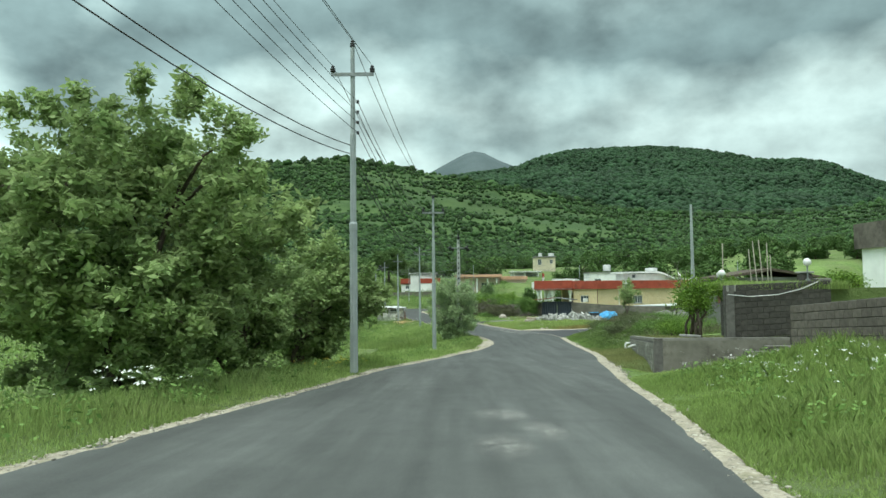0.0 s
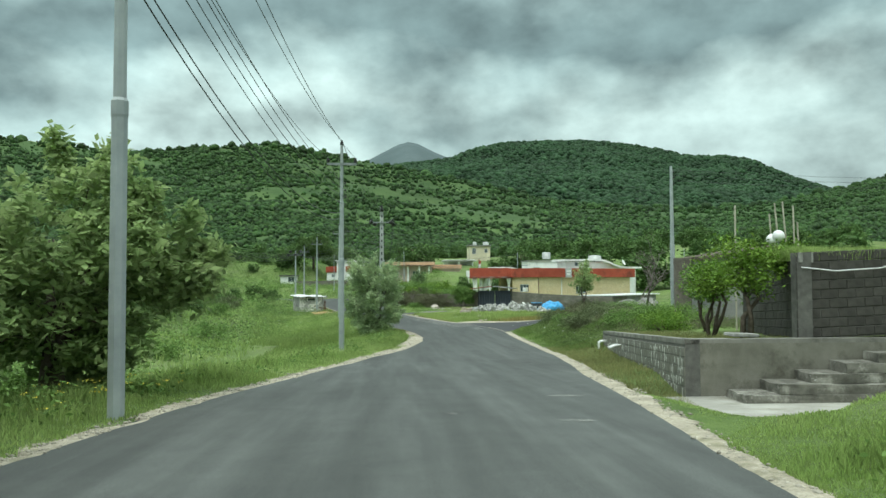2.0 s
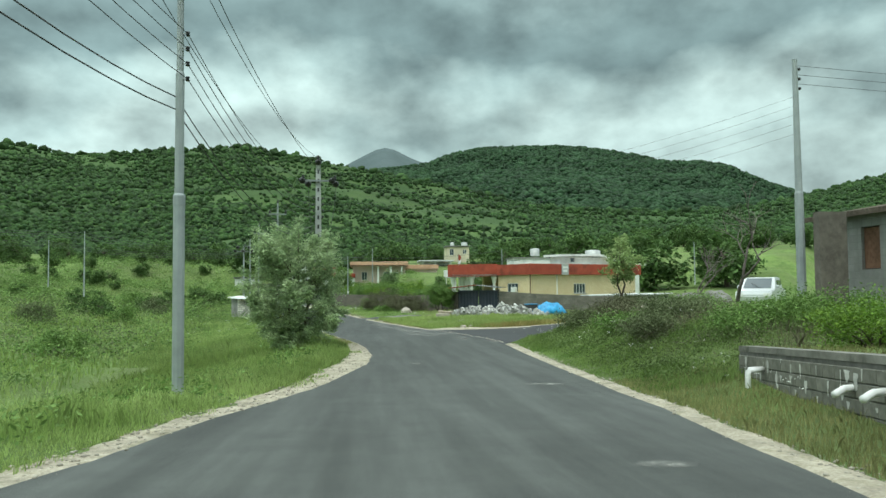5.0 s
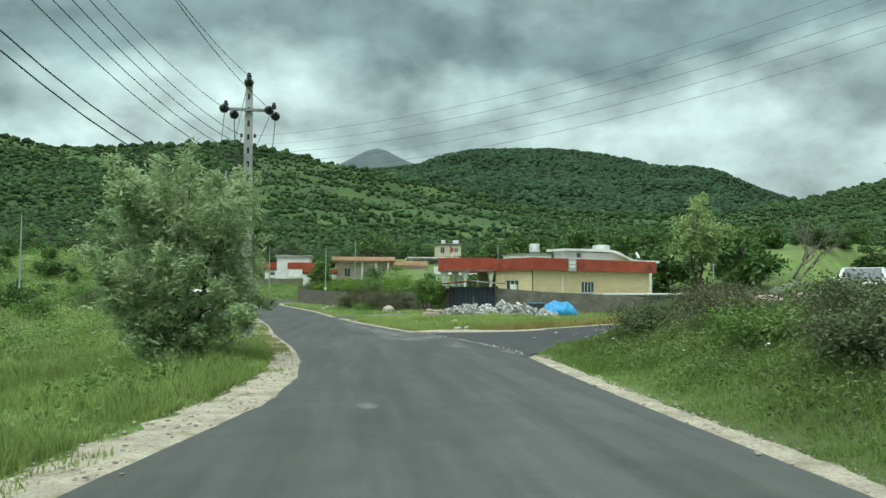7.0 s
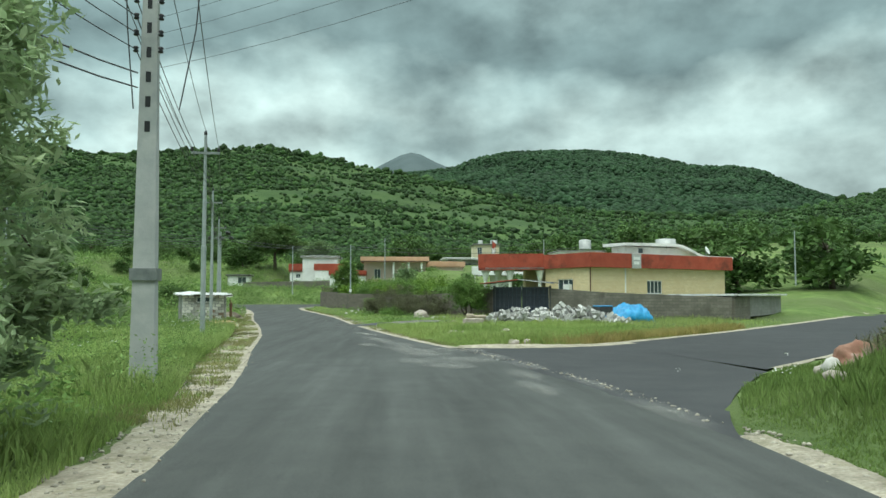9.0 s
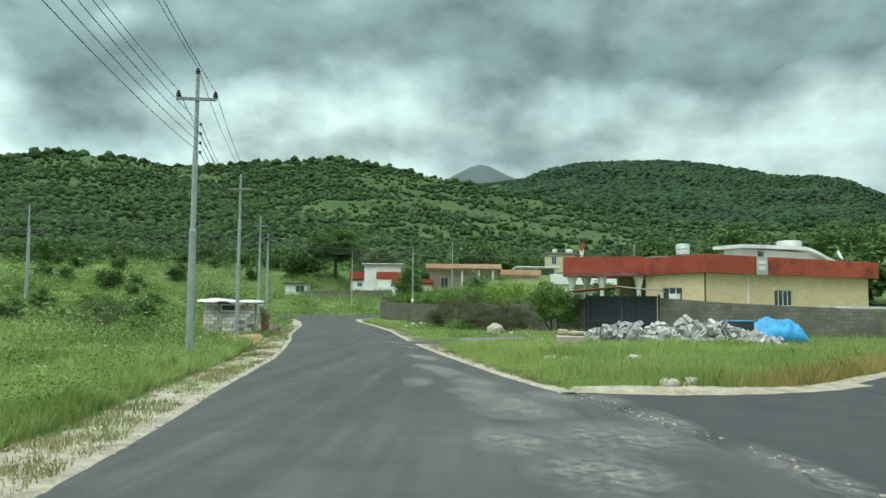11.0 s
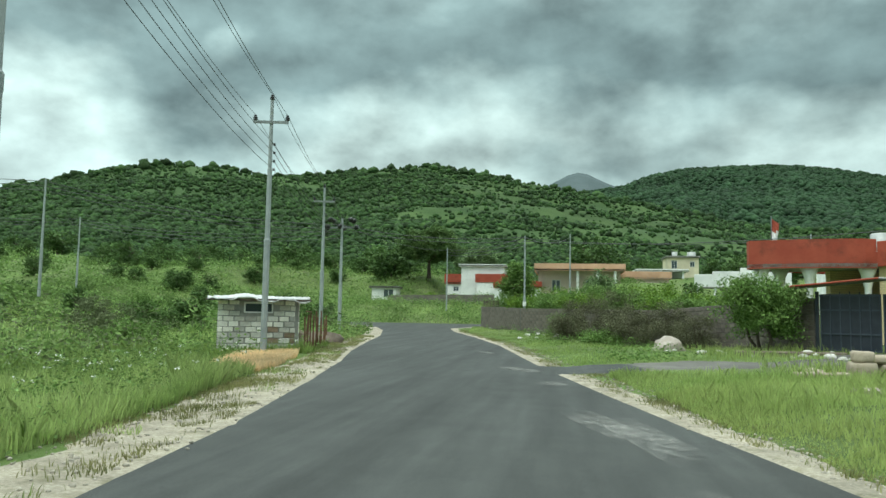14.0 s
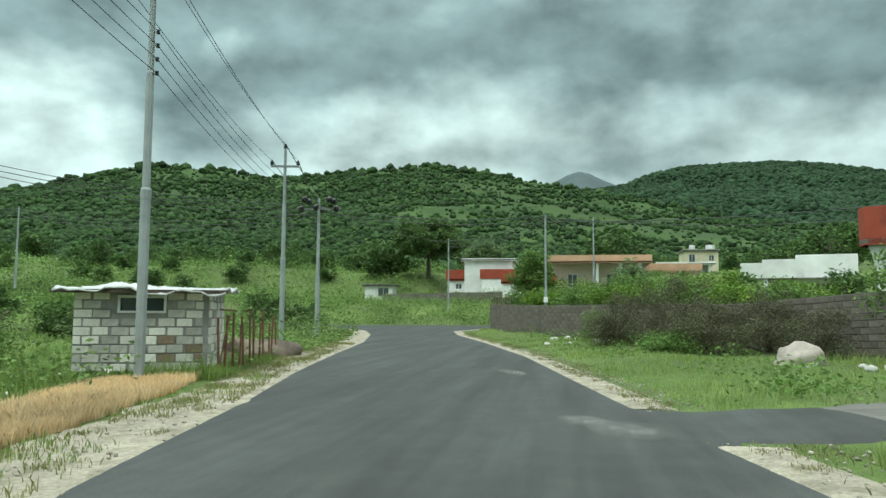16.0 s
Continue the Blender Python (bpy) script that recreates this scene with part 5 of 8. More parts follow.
for dx, dy, dz in ((9.4, 37.0, 0.27), (9.62, 37.9, 0.2)):
    pp = thing("drain_pipe", pose(dx, dy, dz), "white plastic drain pipe stub in the retaining wall", "pipe", "drain pipes")
    part("pipe", tube(bmesh.new(), [(0.3, 0, 0.05), (0, 0, 0.03), (-0.2, -0.1, -0.03)], 0.05, 8), M_PVC, pp, smooth=True)
slab = thing("stone_slab", pose(9.3, 27.3, 1.31, 2, 3, 20), "grey slab lying on the wall ledge", "slab")
boxpart("slab", -0.35, 0.35, -0.16, 0.16, 0, 0.07, M_CONCRETE, slab, bevel=0.012)
# white hose along the dark wall
hose = thing("hose", pose(0, 0, 0), "thin white hose looped along the dark wall", "hose")
part("hose_line", tube(bmesh.new(), [(10.65, 27.28, 2.78), (11.4, 27.25, 2.7), (12.4, 27.25, 2.76), (13.2, 27.25, 2.95), (13.8, 27.25, 3.2)], 0.014, 5), M_PVC, hose)

# block hut beyond the garden
hut = thing("block_hut", pose(17.4, 47.0, 1.1, 0, 0, 0), "grey block hut with a sagging old roof", "hut")
bm = bmesh.new()
wall_x(bm, 0, 5.6, 0, 0.2, -0.6, 2.5, [(1.6, 2.3, 1.5, 2.2)])
wall_y(bm, 0.2, 4.0, 0, 0.2, -0.6, 2.5, [(1.1, 1.9, 0.9, 2.1)])
wall_y(bm, 0.2, 4.0, 5.4, 5.6, -0.6, 2.5, [])
wall_x(bm, 0.2, 5.4, 3.8, 4.0, -0.6, 2.5, [])
M_HUT = brickmat("grey_hut_blocks", (0.25, 0.25, 0.235), (0.31, 0.31, 0.29), (0.21, 0.21, 0.2), 0.41, 0.21, 0.01, stain=(0.19, 0.19, 0.175))
part("wall", bm, M_HUT, hut)
bm = bmesh.new()
prism(bm, [(-0.35, -0.4), (2.6, -0.4), (5.9, -0.4), (5.9, 4.4), (2.6, 4.4), (-0.35, 4.4)], lambda x, y: 2.4 + 0.5 * (1 - abs(x - 2.6) / 3.0), lambda x, y: 2.55 + 0.5 * (1 - abs(x - 2.6) / 3.0))
part("roof", bm, M_BARK, hut, "dark sagging roof")
boxpart("window", 0.08, 0.12, 1.12, 1.88, 0.92, 2.08, M_RUST, hut, "dark shuttered window")
boxpart("shutter", 1.62, 2.28, 0.08, 0.12, 1.52, 2.18, M_SHEET, hut, "pale shutter")
for k in range(9):
    boxpart("board", 0.3 + 0.32 * k, 0.52 + 0.32 * k, -0.05, -0.01, 1.55 + 0.05 * (k % 2), 2.35, M_DEADBARK, hut)
boxpart("block_pier", -1.55, -0.75, 1.4, 1.7, -0.5, 2.5, M_BLOCK2, hut)
# house end seen over the wall
nh = thing("white_house", pose(17.8, 24.0, 1.6, 0, 0, 4), "white rendered house with a dark parapet above the garden", "house")
bm = bmesh.new()
wall_x(bm, 0, 7, 0, 0.25, 0, 2.9, [(1.0, 2.4, 0.9, 2.1)])
wall_y(bm, 0.25, 7, 0, 0.25, 0, 2.9, [])
wall_y(bm, 0.25, 7, 6.75, 7, 0, 2.9, [])
part("wall", bm, M_WHITE, nh)
boxpart("pane", 1.02, 2.38, 0.12, 0.15, 0.92, 2.08, M_GLASS, nh)
boxpart("parapet", -0.2, 7.2, -0.2, 7.2, 2.9, 3.9, M_BLOCK2, nh, "dark block parapet")

# ---- utility poles ----
INS = [(0.03, 0), (0.075, 0.02), (0.085, 0.05), (0.055, 0.07), (0.075, 0.09), (0.08, 0.12), (0.04, 0.15), (0.055, 0.17), (0.05, 0.2), (0.02, 0.21)]


def steel_pole(x, y, zb, zt, turn=0, label="slim galvanised steel power pole with a crossarm", lean=0):
    h = zt - zb
    ob = thing("utility_pole", pose(x, y, zb, lean, 0, turn), label, "power pole", "power poles along the road")
    bm = bmesh.new()
    lathe(bm, [(0.115, -0.4), (0.11, h * 0.40), (0.118, h * 0.405), (0.118, h * 0.425), (0.09, h * 0.43), (0.085, h * 0.70), (0.07, h * 0.705), (0.06, h - 0.22)], 8)
    part("shaft", bm, M_POLE, ob)
    za = h - 1.05
    bm = bmesh.new()
    box(bm, -0.62, 0.62, -0.09, -0.05, za - 0.05, za + 0.05)
    box(bm, -0.62, 0.62, -0.05, 0.01, za + 0.04, za + 0.05)
    part("crossarm", bm, M_STEEL, ob)
    for px, pz in ((-0.57, za + 0.06), (0.57, za + 0.06), (0, h - 0.24)):
        part("insulator", lathe(bmesh.new(), INS, 10, (px, -0.03 if px else 0, pz)), M_BLACK, ob, "black porcelain insulator", smooth=True)
    for k in range(4):
        z = h - 1.85 - 0.3 * k
        part("bracket", tube(bmesh.new(), [(0.06, -0.04, z), (0.15, -0.04, z)], 0.012, 5), M_STEEL, ob)
        part("spool", lathe(bmesh.new(), [(0.035, -0.045), (0.045, -0.03), (0.028, 0), (0.045, 0.03), (0.035, 0.045)], 8, (0.15, -0.04, z)), M_BLACK, ob, "black spool insulator", smooth=True)
    w = ob.matrix_world
    return {"tops": [w @ Vector((-0.57, -0.03, za + 0.27)), w @ Vector((0.57, -0.03, za + 0.27)), w @ Vector((0, 0, h - 0.03))],
            "spools": [w @ Vector((0.15, -0.04, h - 1.85 - 0.3 * k)) for k in range(4)], "low": [w @ Vector((-0.08, 0, h - 3.1)), w @ Vector((-0.08, 0, h - 3.35))]}


def sag(bm, a, b, drop, r=0.011, n=14):
    tube(bm, [a.lerp(b, k / n) - Vector((0, 0, drop * 4 * (k / n) * (1 - k / n))) for k in range(n + 1)], r, 4, False)


def span_wires(pairs, label, drop=0.25, r=0.010):
    ob = thing("power_line", pose(0, 0, 0), label, "power line", "overhead power lines")
    for a, b in pairs:
        bm = bmesh.new()
        sag(bm, a, b, drop, r)
        part("wire", bm, M_WIRE, ob)


pz = steel_pole(-3.9, 0.6, float(ground(-3.9, 0.6)), 11.2, 4)
pa = steel_pole(-1.82, 21.9, 1.0, 10.35, 2)
pb = steel_pole(-0.25, 43.7, -0.3, 8.5, 3)
pd = steel_pole(-3.19, 85.2, -1.0, 8.1, 8)
pe = steel_pole(-7.05, 103.2, -1.15, 7.97, 10)
pf = steel_pole(-10.5, 120.4, -1.2, 7.7, 12)

# cast concrete pole at the bend
PC = thing("concrete_pole", pose(1.15, 63.6, -0.75, 0, 0, 4), "heavy cast concrete power pole with black disc insulators", "power pole")
bm = bmesh.new()
hC = 8.2
lo_w, hi_w = 0.20, 0.10
v = []
for z in (-0.4, hC):
    w = lo_w + (hi_w - lo_w) * (z / hC)
    v += [bm.verts.new((sx * w, sy * w * 0.7, z)) for sx, sy in ((-1, -1), (1, -1), (1, 1), (-1, 1))]
for k in range(4):
    bm.faces.new((v[k], v[(k + 1) % 4], v[4 + (k + 1) % 4], v[4 + k]))
bm.faces.new(v[3::-1])
bm.faces.new(v[4:])
part("shaft", bm, M_CPOLE, PC)
# black plates on the face paint the shade of the shaft's recesses
for k in range(9):
    z = hC - 0.5 - 0.42 * k
    w = lo_w + (hi_w - lo_w) * (z / hC)
    boxpart("slot", -w * 0.3, w * 0.3, -w * 0.7 - 0.006, -w * 0.7 + 0.01, z - 0.11, z + 0.07, M_BLACK, PC)
boxpart("collar", -0.22, 0.22, -0.17, 0.17, 1.75, 1.95, M_STEEL, PC)
zc = hC - 0.95
boxpart("crossarm", -0.72, 0.72, -0.2, -0.12, zc - 0.04, zc + 0.04, M_STEEL, PC)
DISC = [(0.03, -0.1), (0.13, -0.08), (0.15, 0.0), (0.13, 0.05), (0.05, 0.1), (0.035, 0.16)]
for px, py, pz_ in ((-0.72, -0.25, zc), (-0.45, 0.1, zc - 0.1), (0.62, -0.25, zc), (0.80, 0.1, zc - 0.1), (0, -0.2, hC - 0.1)):
    part("disc_insulator", lathe(bmesh.new(), DISC, 12, (0, 0, 0), pose(px, py, pz_, 60, 0, 10)), M_BLACK, PC, "large black disc insulator", smooth=True)
for px in (-0.68, 0.76, 0):
    part("pin_insulator", lathe(bmesh.new(), INS, 8, (px, -0.16, zc + 0.05 if px else hC)), M_BLACK, PC, "black pin insulator", smooth=True)
for k in range(4):
    for s in (-1, 1):
        z = hC - 1.75 - 0.28 * k
        part("spool", lathe(bmesh.new(), [(0.035, -0.05), (0.05, -0.03), (0.03, 0), (0.05, 0.03), (0.035, 0.05)], 8, (s * 0.2, -0.14, z)), M_BLACK, PC, "black spool insulator", smooth=True)
cw = PC.matrix_world
pc = {"tops": [cw @ Vector((-0.7, -0.2, zc)), cw @ Vector((0.7, -0.2, zc)), cw @ Vector((0, -0.15, hC + 0.1))], "spools": [cw @ Vector((-0.2, -0.14, hC - 1.75 - 0.28 * k)) for k in range(4)],
      "right": [cw @ Vector((0.2, -0.14, hC - 1.75 - 0.28 * k)) for k in range(4)], "low": [cw @ Vector((-0.2, 0, hC - 2.95)), cw @ Vector((-0.2, 0, hC - 3.2))]}
for px in (-0.45, 0.8):
    part("drop_wire", tube(bmesh.new(), [(px, 0.1, zc - 0.2), (px * 0.9, 0.1, zc - 1.2), (px * 0.6, 0.05, zc - 2.6)], 0.012, 5), M_WIRE, PC)


def plain_pole(x, y, zb, zt, label, r=0.09, bands=False, mtl=None):
    h = zt - zb
    ob = thing("street_pole", pose(x, y, zb), label, "power pole", "plain poles")
    part("shaft", lathe(bmesh.new(), [(r * 1.25, -0.4), (r * 1.15, h * 0.4), (r, h * 0.41), (r * 0.7, h)], 8), mtl or M_POLE, ob)
    if bands:
        for k in range(3):
            part("insulator", lathe(bmesh.new(), [(0.04, -0.04), (0.05, 0), (0.04, 0.04)], 8, (0.13, 0, h - 0.3 - 0.3 * k)), M_BLACK, ob)
    return ob


# pole with many insulators near the crossing
plain_pole(-13.4, 134.1, -1.0, 7.4, "grey pole with a crowded black insulator head", 0.12)
tp = thing("switch_head", pose(-13.4, 134.1, 5.9) @ Matrix.Scale(1.5, 4), "crowded black insulators on a pole head", "insulators")
for k in range(8):
    a = k * math.tau / 8
    part("disc_insulator", lathe(bmesh.new(), DISC, 8, (0, 0, 0), pose(0.75 * math.cos(a), 0.4 * math.sin(a), 0.55 + 0.35 * (k % 2), 70, 0, k * 45)), M_BLACK, tp, smooth=True)
boxpart("crossarm", -0.9, 0.9, -0.04, 0.04, 0.5, 0.58, M_STEEL, tp)
plain_pole(-30.0, 122.5, 1.3, 8.6, "thin pole standing in the open field", 0.08)
plain_pole(-43.4, 146, 2.6, 9.1, "thin pole standing in the open field", 0.08)
plain_pole(-9.5, 162.9, 1.0, 7.7, "thin pole behind the crossing", 0.07)
plain_pole(0.62, 132.2, -1.35, 5.9, "thin grey pole beside the block wall", 0.07)
plain_pole(4.0, 150, 1.0, 7.9, "thin grey pole before the houses", 0.07)
plain_pole(16.4, 50.3, 1.6, 8.45, "grey power pole on the scrubby bank", 0.11, True)
plain_pole(24, 146, 1.5, 7.5, "thin grey pole behind the white villa", 0.07)
plain_pole(48, 130, 2.0, 7.5, "thin grey pole among the trees", 0.07)
mb = thing("meter_box", pose(0.62, 132.1, 0.9), "small white meter box strapped to a pole", "meter box")
boxpart("box", -0.12, 0.12, -0.14, 0.0, 0, 0.3, M_WHITE, mb, bevel=0.01)
lbl = "dark overhead wires sagging between the power poles"
for a, b in ((pz, pa), (pa, pb), (pb, pc), (pc, pd), (pd, pe), (pe, pf)):
    span_wires(list(zip(a["tops"], b["tops"])), lbl, 0.7 if a in (pa, pb) else 0.28)
    span_wires(list(zip(a["spools"], b["spools"])), lbl, 0.75 if a in (pa, pb) else 0.3)
for a, b in ((pz, pa), (pa, pb), (pb, pc)):
    span_wires([(p - Vector((0.25, 0, 0.7)) if a is pz else p, q) for p, q in zip(a["low"], b["low"])], lbl, 0.6 if a is pz else 1.05, 0.014)
rp = [Vector((16.35, 50.25, 8.25 - 0.28 * k)) for k in range(4)]
span_wires([(p, q - Vector((0, 0, 0.95))) for p, q in zip(pc["right"] + [pc["right"][3] - Vector((0, 0, 0.3))], rp + [rp[3] - Vector((0, 0, 0.3))])], lbl, 0.75, 0.0035)
span_wires([(p, p + Vector((60, 8, 3.0))) for p in rp[:3]], lbl, 1.2, 0.007)
T0 = Vector((-13.4, 134.1, 6.9))
FAR_R = 0.02
span_wires([(pf["tops"][k], T0 + Vector((0.4 * (k - 1), 0, 0.1 * k))) for k in range(3)], lbl, 0.2, FAR_R)
span_wires([(T0 + Vector((0, 0, -0.3 * k)), Vector((-30, 122.5, 8.4 - 0.3 * k))) for k in range(3)], lbl, 0.6, FAR_R)
span_wires([(Vector((-30, 122.5, 8.4 - 0.3 * k)), Vector((-75, 110, 13 - 0.3 * k))) for k in range(3)], lbl, 1.0, FAR_R)
span_wires([(T0 + Vector((0, 0, -0.4 - 0.3 * k)), Vector((-43.4, 146, 8.9 - 0.3 * k))) for k in range(3)], lbl, 0.8, FAR_R)
span_wires([(Vector((-43.4, 146, 8.9 - 0.3 * k)), Vector((-100, 150, 14 - 0.3 * k))) for k in range(3)], lbl, 1.2, FAR_R)
span_wires([(T0 + Vector((0, 0, -0.3 * k)), Vector((0.62, 132.2, 5.8 - 0.25 * k))) for k in range(2)], lbl, 0.5, FAR_R)
span_wires([(Vector((-9.5, 162.9, 7.5 - 0.3 * k)), Vector((0.62, 132.2, 5.8 - 0.3 * k))) for k in range(3)], lbl, 0.4, FAR_R)
span_wires([(Vector((0.62, 132.2, 5.8)), Vector((4.0, 150, 7.6))), (Vector((0.62, 132.2, 5.7)), Vector((24, 146, 7.2))), (Vector((0.62, 132.2, 5.5)), Vector((20.5, 114, 4.6)))], lbl, 0.5, FAR_R)
span_wires([(Vector((-9.5, 162.9, 7.4)), T0)], lbl, 0.5, FAR_R)

# ---- yellow brick house with the red roof band ----
HU, HV = Vector((0.874, 0.485, 0)), Vector((-0.485, 0.874, 0))
HOUSE = Matrix(((0.874, -0.485, 0, 21.5), (0.485, 0.874, 0, 113.2), (0, 0, 1, 0), (0, 0, 0, 1)))   # x along the facade, y back
h1 = thing("brick_house", HOUSE, "single-storey yellow brick house with a red roof band", "house")
GF, CE = -0.9, 2.95
bm = bmesh.new()

wall_x(bm, 0.25, 17.3, 0.1, 0.4, GF, CE, [(6.75, 8.65, 0.75, 1.9)])
wall_y(bm, 0.1, 5.5, 0.0, 0.25, GF, CE, [(2.2, 4.15, 0.95, 2.0)])
wall_y(bm, 0.4, 9.0, 17.0, 17.3, GF, CE, [])
wall_x(bm, 0.25, 17.0, 9.0, 9.3, GF, CE, [])
wall_x(bm, 0.0, 4.0, 5.5, 5.8, GF, CE, [(1.2, 2.2, -0.5, 1.9)])
part("wall", bm, M_BRICK_Y, h1)
boxpart("drainpipe", -0.06, 0.02, 0.02, 0.1, GF, CE, M_RUST, h1, "dark drainpipe")
boxpart("downpipe", 4.0, 4.1, 0.02, 0.1, GF, CE, M_PVC, h1, "pale downpipe")


def window_unit(parent, m, w, h, cols=2):
    win = part("window", (lambda b: (box(b, 0, w, 0.0, 0.06, 0, 0.06), box(b, 0, w, 0, 0.06, h - 0.06, h), box(b, 0, 0.06, 0, 0.06, 0.06, h - 0.06), box(b, w - 0.06, w, 0, 0.06, 0.06, h - 0.06),
               [box(b, w * k / cols - 0.03, w * k / cols + 0.03, 0, 0.06, 0.06, h - 0.06) for k in range(1, cols)], b)[-1])(bmesh.new()), M_FRAME, parent, "white framed window")
    win.matrix_basis = m
    for k in range(cols):
        boxpart("pane", w * k / cols + 0.03, w * (k + 1) / cols - 0.03, 0.025, 0.035, 0.06, h - 0.06, M_GLASS, win)
    return win


window_unit(h1, pose(6.75, 0.16, 0.75), 1.9, 1.15, 4)
window_unit(h1, pose(0.07, 4.15, 0.95, 0, 0, -90), 1.95, 1.05, 3)
boxpart("sill", 6.65, 8.75, 0.02, 0.2, 0.68, 0.75, M_CONCRETE, h1)
ac = boxpart("air_conditioner", -0.35, -0.02, 2.3, 3.1, 1.0, 1.55, M_WHITE, h1, "white air conditioner box", bevel=0.02)
boxpart("roof_slab", -0.2, 17.7, -0.2, 9.4, CE, CE + 0.18, M_CONCRETE, h1)
# red fascia: straight facade, then the bowed porch
bm = bmesh.new()
BH = 1.22
box(bm, -0.35, 17.9, -0.38, -0.2, CE - 0.02, CE + BH, 0.02)
box(bm, 17.72, 17.9, -0.2, 9.4, CE - 0.02, CE + BH, 0.02)
box(bm, -0.35, -0.2, -0.2, 5.6, CE - 0.02, CE + BH, 0.02)
part("roof_band", bm, M_RED, h1, "faded red painted roof band")
bm = bmesh.new()
outer = [(-0.35, 5.62), (-0.95, 5.75), (-1.6, 6.1), (-2.4, 6.7), (-3.1, 7.4), (-3.8, 8.2), (-4.4, 9.0), (-4.7, 9.5), (-4.3, 10.1), (-3.2, 10.5), (-1.8, 10.8)]
outl = outer + [(0.6, 10.8), (0.6, 5.62)]
prism(bm, outl[::-1], CE - 0.05, CE + 0.13)
part("porch_slab", bm, M_CONCRETE, h1)
bm = bmesh.new()
inner = [(x + 0.14, y + 0.12) for x, y in outer]
prism(bm, (outer + inner[::-1])[::-1], CE - 0.1, CE + BH + 0.12)
box(bm, -1.7, 6.0, 10.75, 10.9, CE - 0.1, CE + BH + 0.12)
part("porch_band", bm, M_RED, h1, "bowed red porch fascia")
for xx, yy in ((-0.3, 6.2), (-2.5, 7.7), (-3.9, 9.5), (-1.9, 10.3)):
    part("column", lathe(bmesh.new(), [(0.24, GF), (0.24, GF + 0.2), (0.17, GF + 0.3), (0.16, 1.9), (0.22, 2.05), (0.3, 2.5), (0.45, 2.9)], 12, (xx, yy, 0)), M_WHITE, h1, smooth=True)
wall_b = bmesh.new()
wall_y(wall_b, 5.8, 10.7, 3.8, 4.0, GF, CE, [(7.0, 8.2, -0.85, 1.4), (9.0, 10.3, 0.2, 1.5)])
part("porch_wall", wall_b, M_WHITE, h1)
boxpart("door", 3.86, 3.93, 7.02, 8.18, -0.85, 1.38, M_BARK, h1)
boxpart("pane", 3.86, 3.93, 9.02, 10.28, 0.22, 1.48, M_GLASS, h1)
# white house rising behind, with the swept eave
UP = thing("upper_house", HOUSE @ pose(0.9, 5.5, 0), "white house with a swept eave rising behind the red roof band", "house")
bm = bmesh.new()
wall_x(bm, 8.9, 17.0, 0, 0.25, 3.13, 5.28, [(10.6, 11.35, 4.62, 5.22)])
for b in ((8.9, 9.15, 0.25, 1.9, 3.13, 5.28), (9.15, 17.0, 1.65, 1.9, 3.13, 5.28)):
    box(bm, *b)
part("wall", bm, M_WHITE, UP)
bm = bmesh.new()
prof = [(17.0, 3.13), (17.9, 3.13), (17.9, -0.9), (23.4, -0.9), (23.4, 4.32), (19.3, 4.36), (18.2, 4.72), (17.0, 5.1)]
a = [bm.verts.new((x, 0.02, z)) for x, z in prof]
b = [bm.verts.new((x, 1.9, z)) for x, z in prof]
bm.faces.new(a)
bm.faces.new(b[::-1])
for k in range(len(prof)):
    bm.faces.new((a[k], b[k], b[(k + 1) % len(prof)], a[(k + 1) % len(prof)]))
bmesh.ops.recalc_face_normals(bm, faces=bm.faces)
part("annex_wall", bm, M_WHITE, UP)
bm = bmesh.new()
tr = [(8.1, 5.30), (12.0, 5.38), (15.3, 5.42), (16.2, 5.32), (17.2, 5.05), (18.3, 4.66), (19.4, 4.38), (20.6, 4.34), (24.0, 4.32)]
a = [bm.verts.new((x, -0.7, z)) for x, z in tr]
b = [bm.verts.new((x, 2.3, z)) for x, z in tr]
c = [bm.verts.new((x, -0.7, z + 0.27)) for x, z in tr]
d = [bm.verts.new((x, 2.3, z + 0.27)) for x, z in tr]
for k in range(len(tr) - 1):
    bm.faces.new((a[k], b[k], b[k + 1], a[k + 1]))
    bm.faces.new((c[k], c[k + 1], d[k + 1], d[k]))
    bm.faces.new((a[k], a[k + 1], c[k + 1], c[k]))
    bm.faces.new((b[k], d[k], d[k + 1], b[k + 1]))
bm.faces.new((a[0], c[0], d[0], b[0]))
bm.faces.new((a[-1], b[-1], d[-1], c[-1]))
part("swept_eave", bm, M_WHITE, UP, "white curved eave")
window_unit(UP, pose(10.6, 0.08, 4.62), 0.75, 0.6, 1)
sg = thing("shop_sign", HOUSE @ pose(4.9, -0.47, 2.9), "small pale green sign on the red roof band", "sign")
boxpart("panel", -0.55, 0.55, 0, 0.06, 0, 1.25, M_TANK, sg, bevel=0.01)
boxpart("lettering_bar", -0.35, 0.3, -0.006, 0, 0.35, 0.6, M_WHITE, sg)
boxpart("lettering_bar", -0.4, 0.4, -0.006, 0, 0.75, 1.0, M_WHITE, sg)


def water_tank(m, label, r=0.6, h=1.1):
    ob = thing("water_tank", m, label, "water tank", "roof water tanks")
    part("drum", lathe(bmesh.new(), [(r, 0.25), (r * 1.02, 0.3), (r, 0.35), (r, 0.25 + h), (r * 0.9, 0.3 + h), (r * 0.3, 0.36 + h)], 18), M_TANK, ob, smooth=True)
    bm = bmesh.new()
    for sx in (-1, 1):
        for sy in (-1, 1):
            box(bm, sx * r * 0.6 - 0.03, sx * r * 0.6 + 0.03, sy * r * 0.6 - 0.03, sy * r * 0.6 + 0.03, 0, 0.26)
    part("stand", bm, M_STEEL, ob)


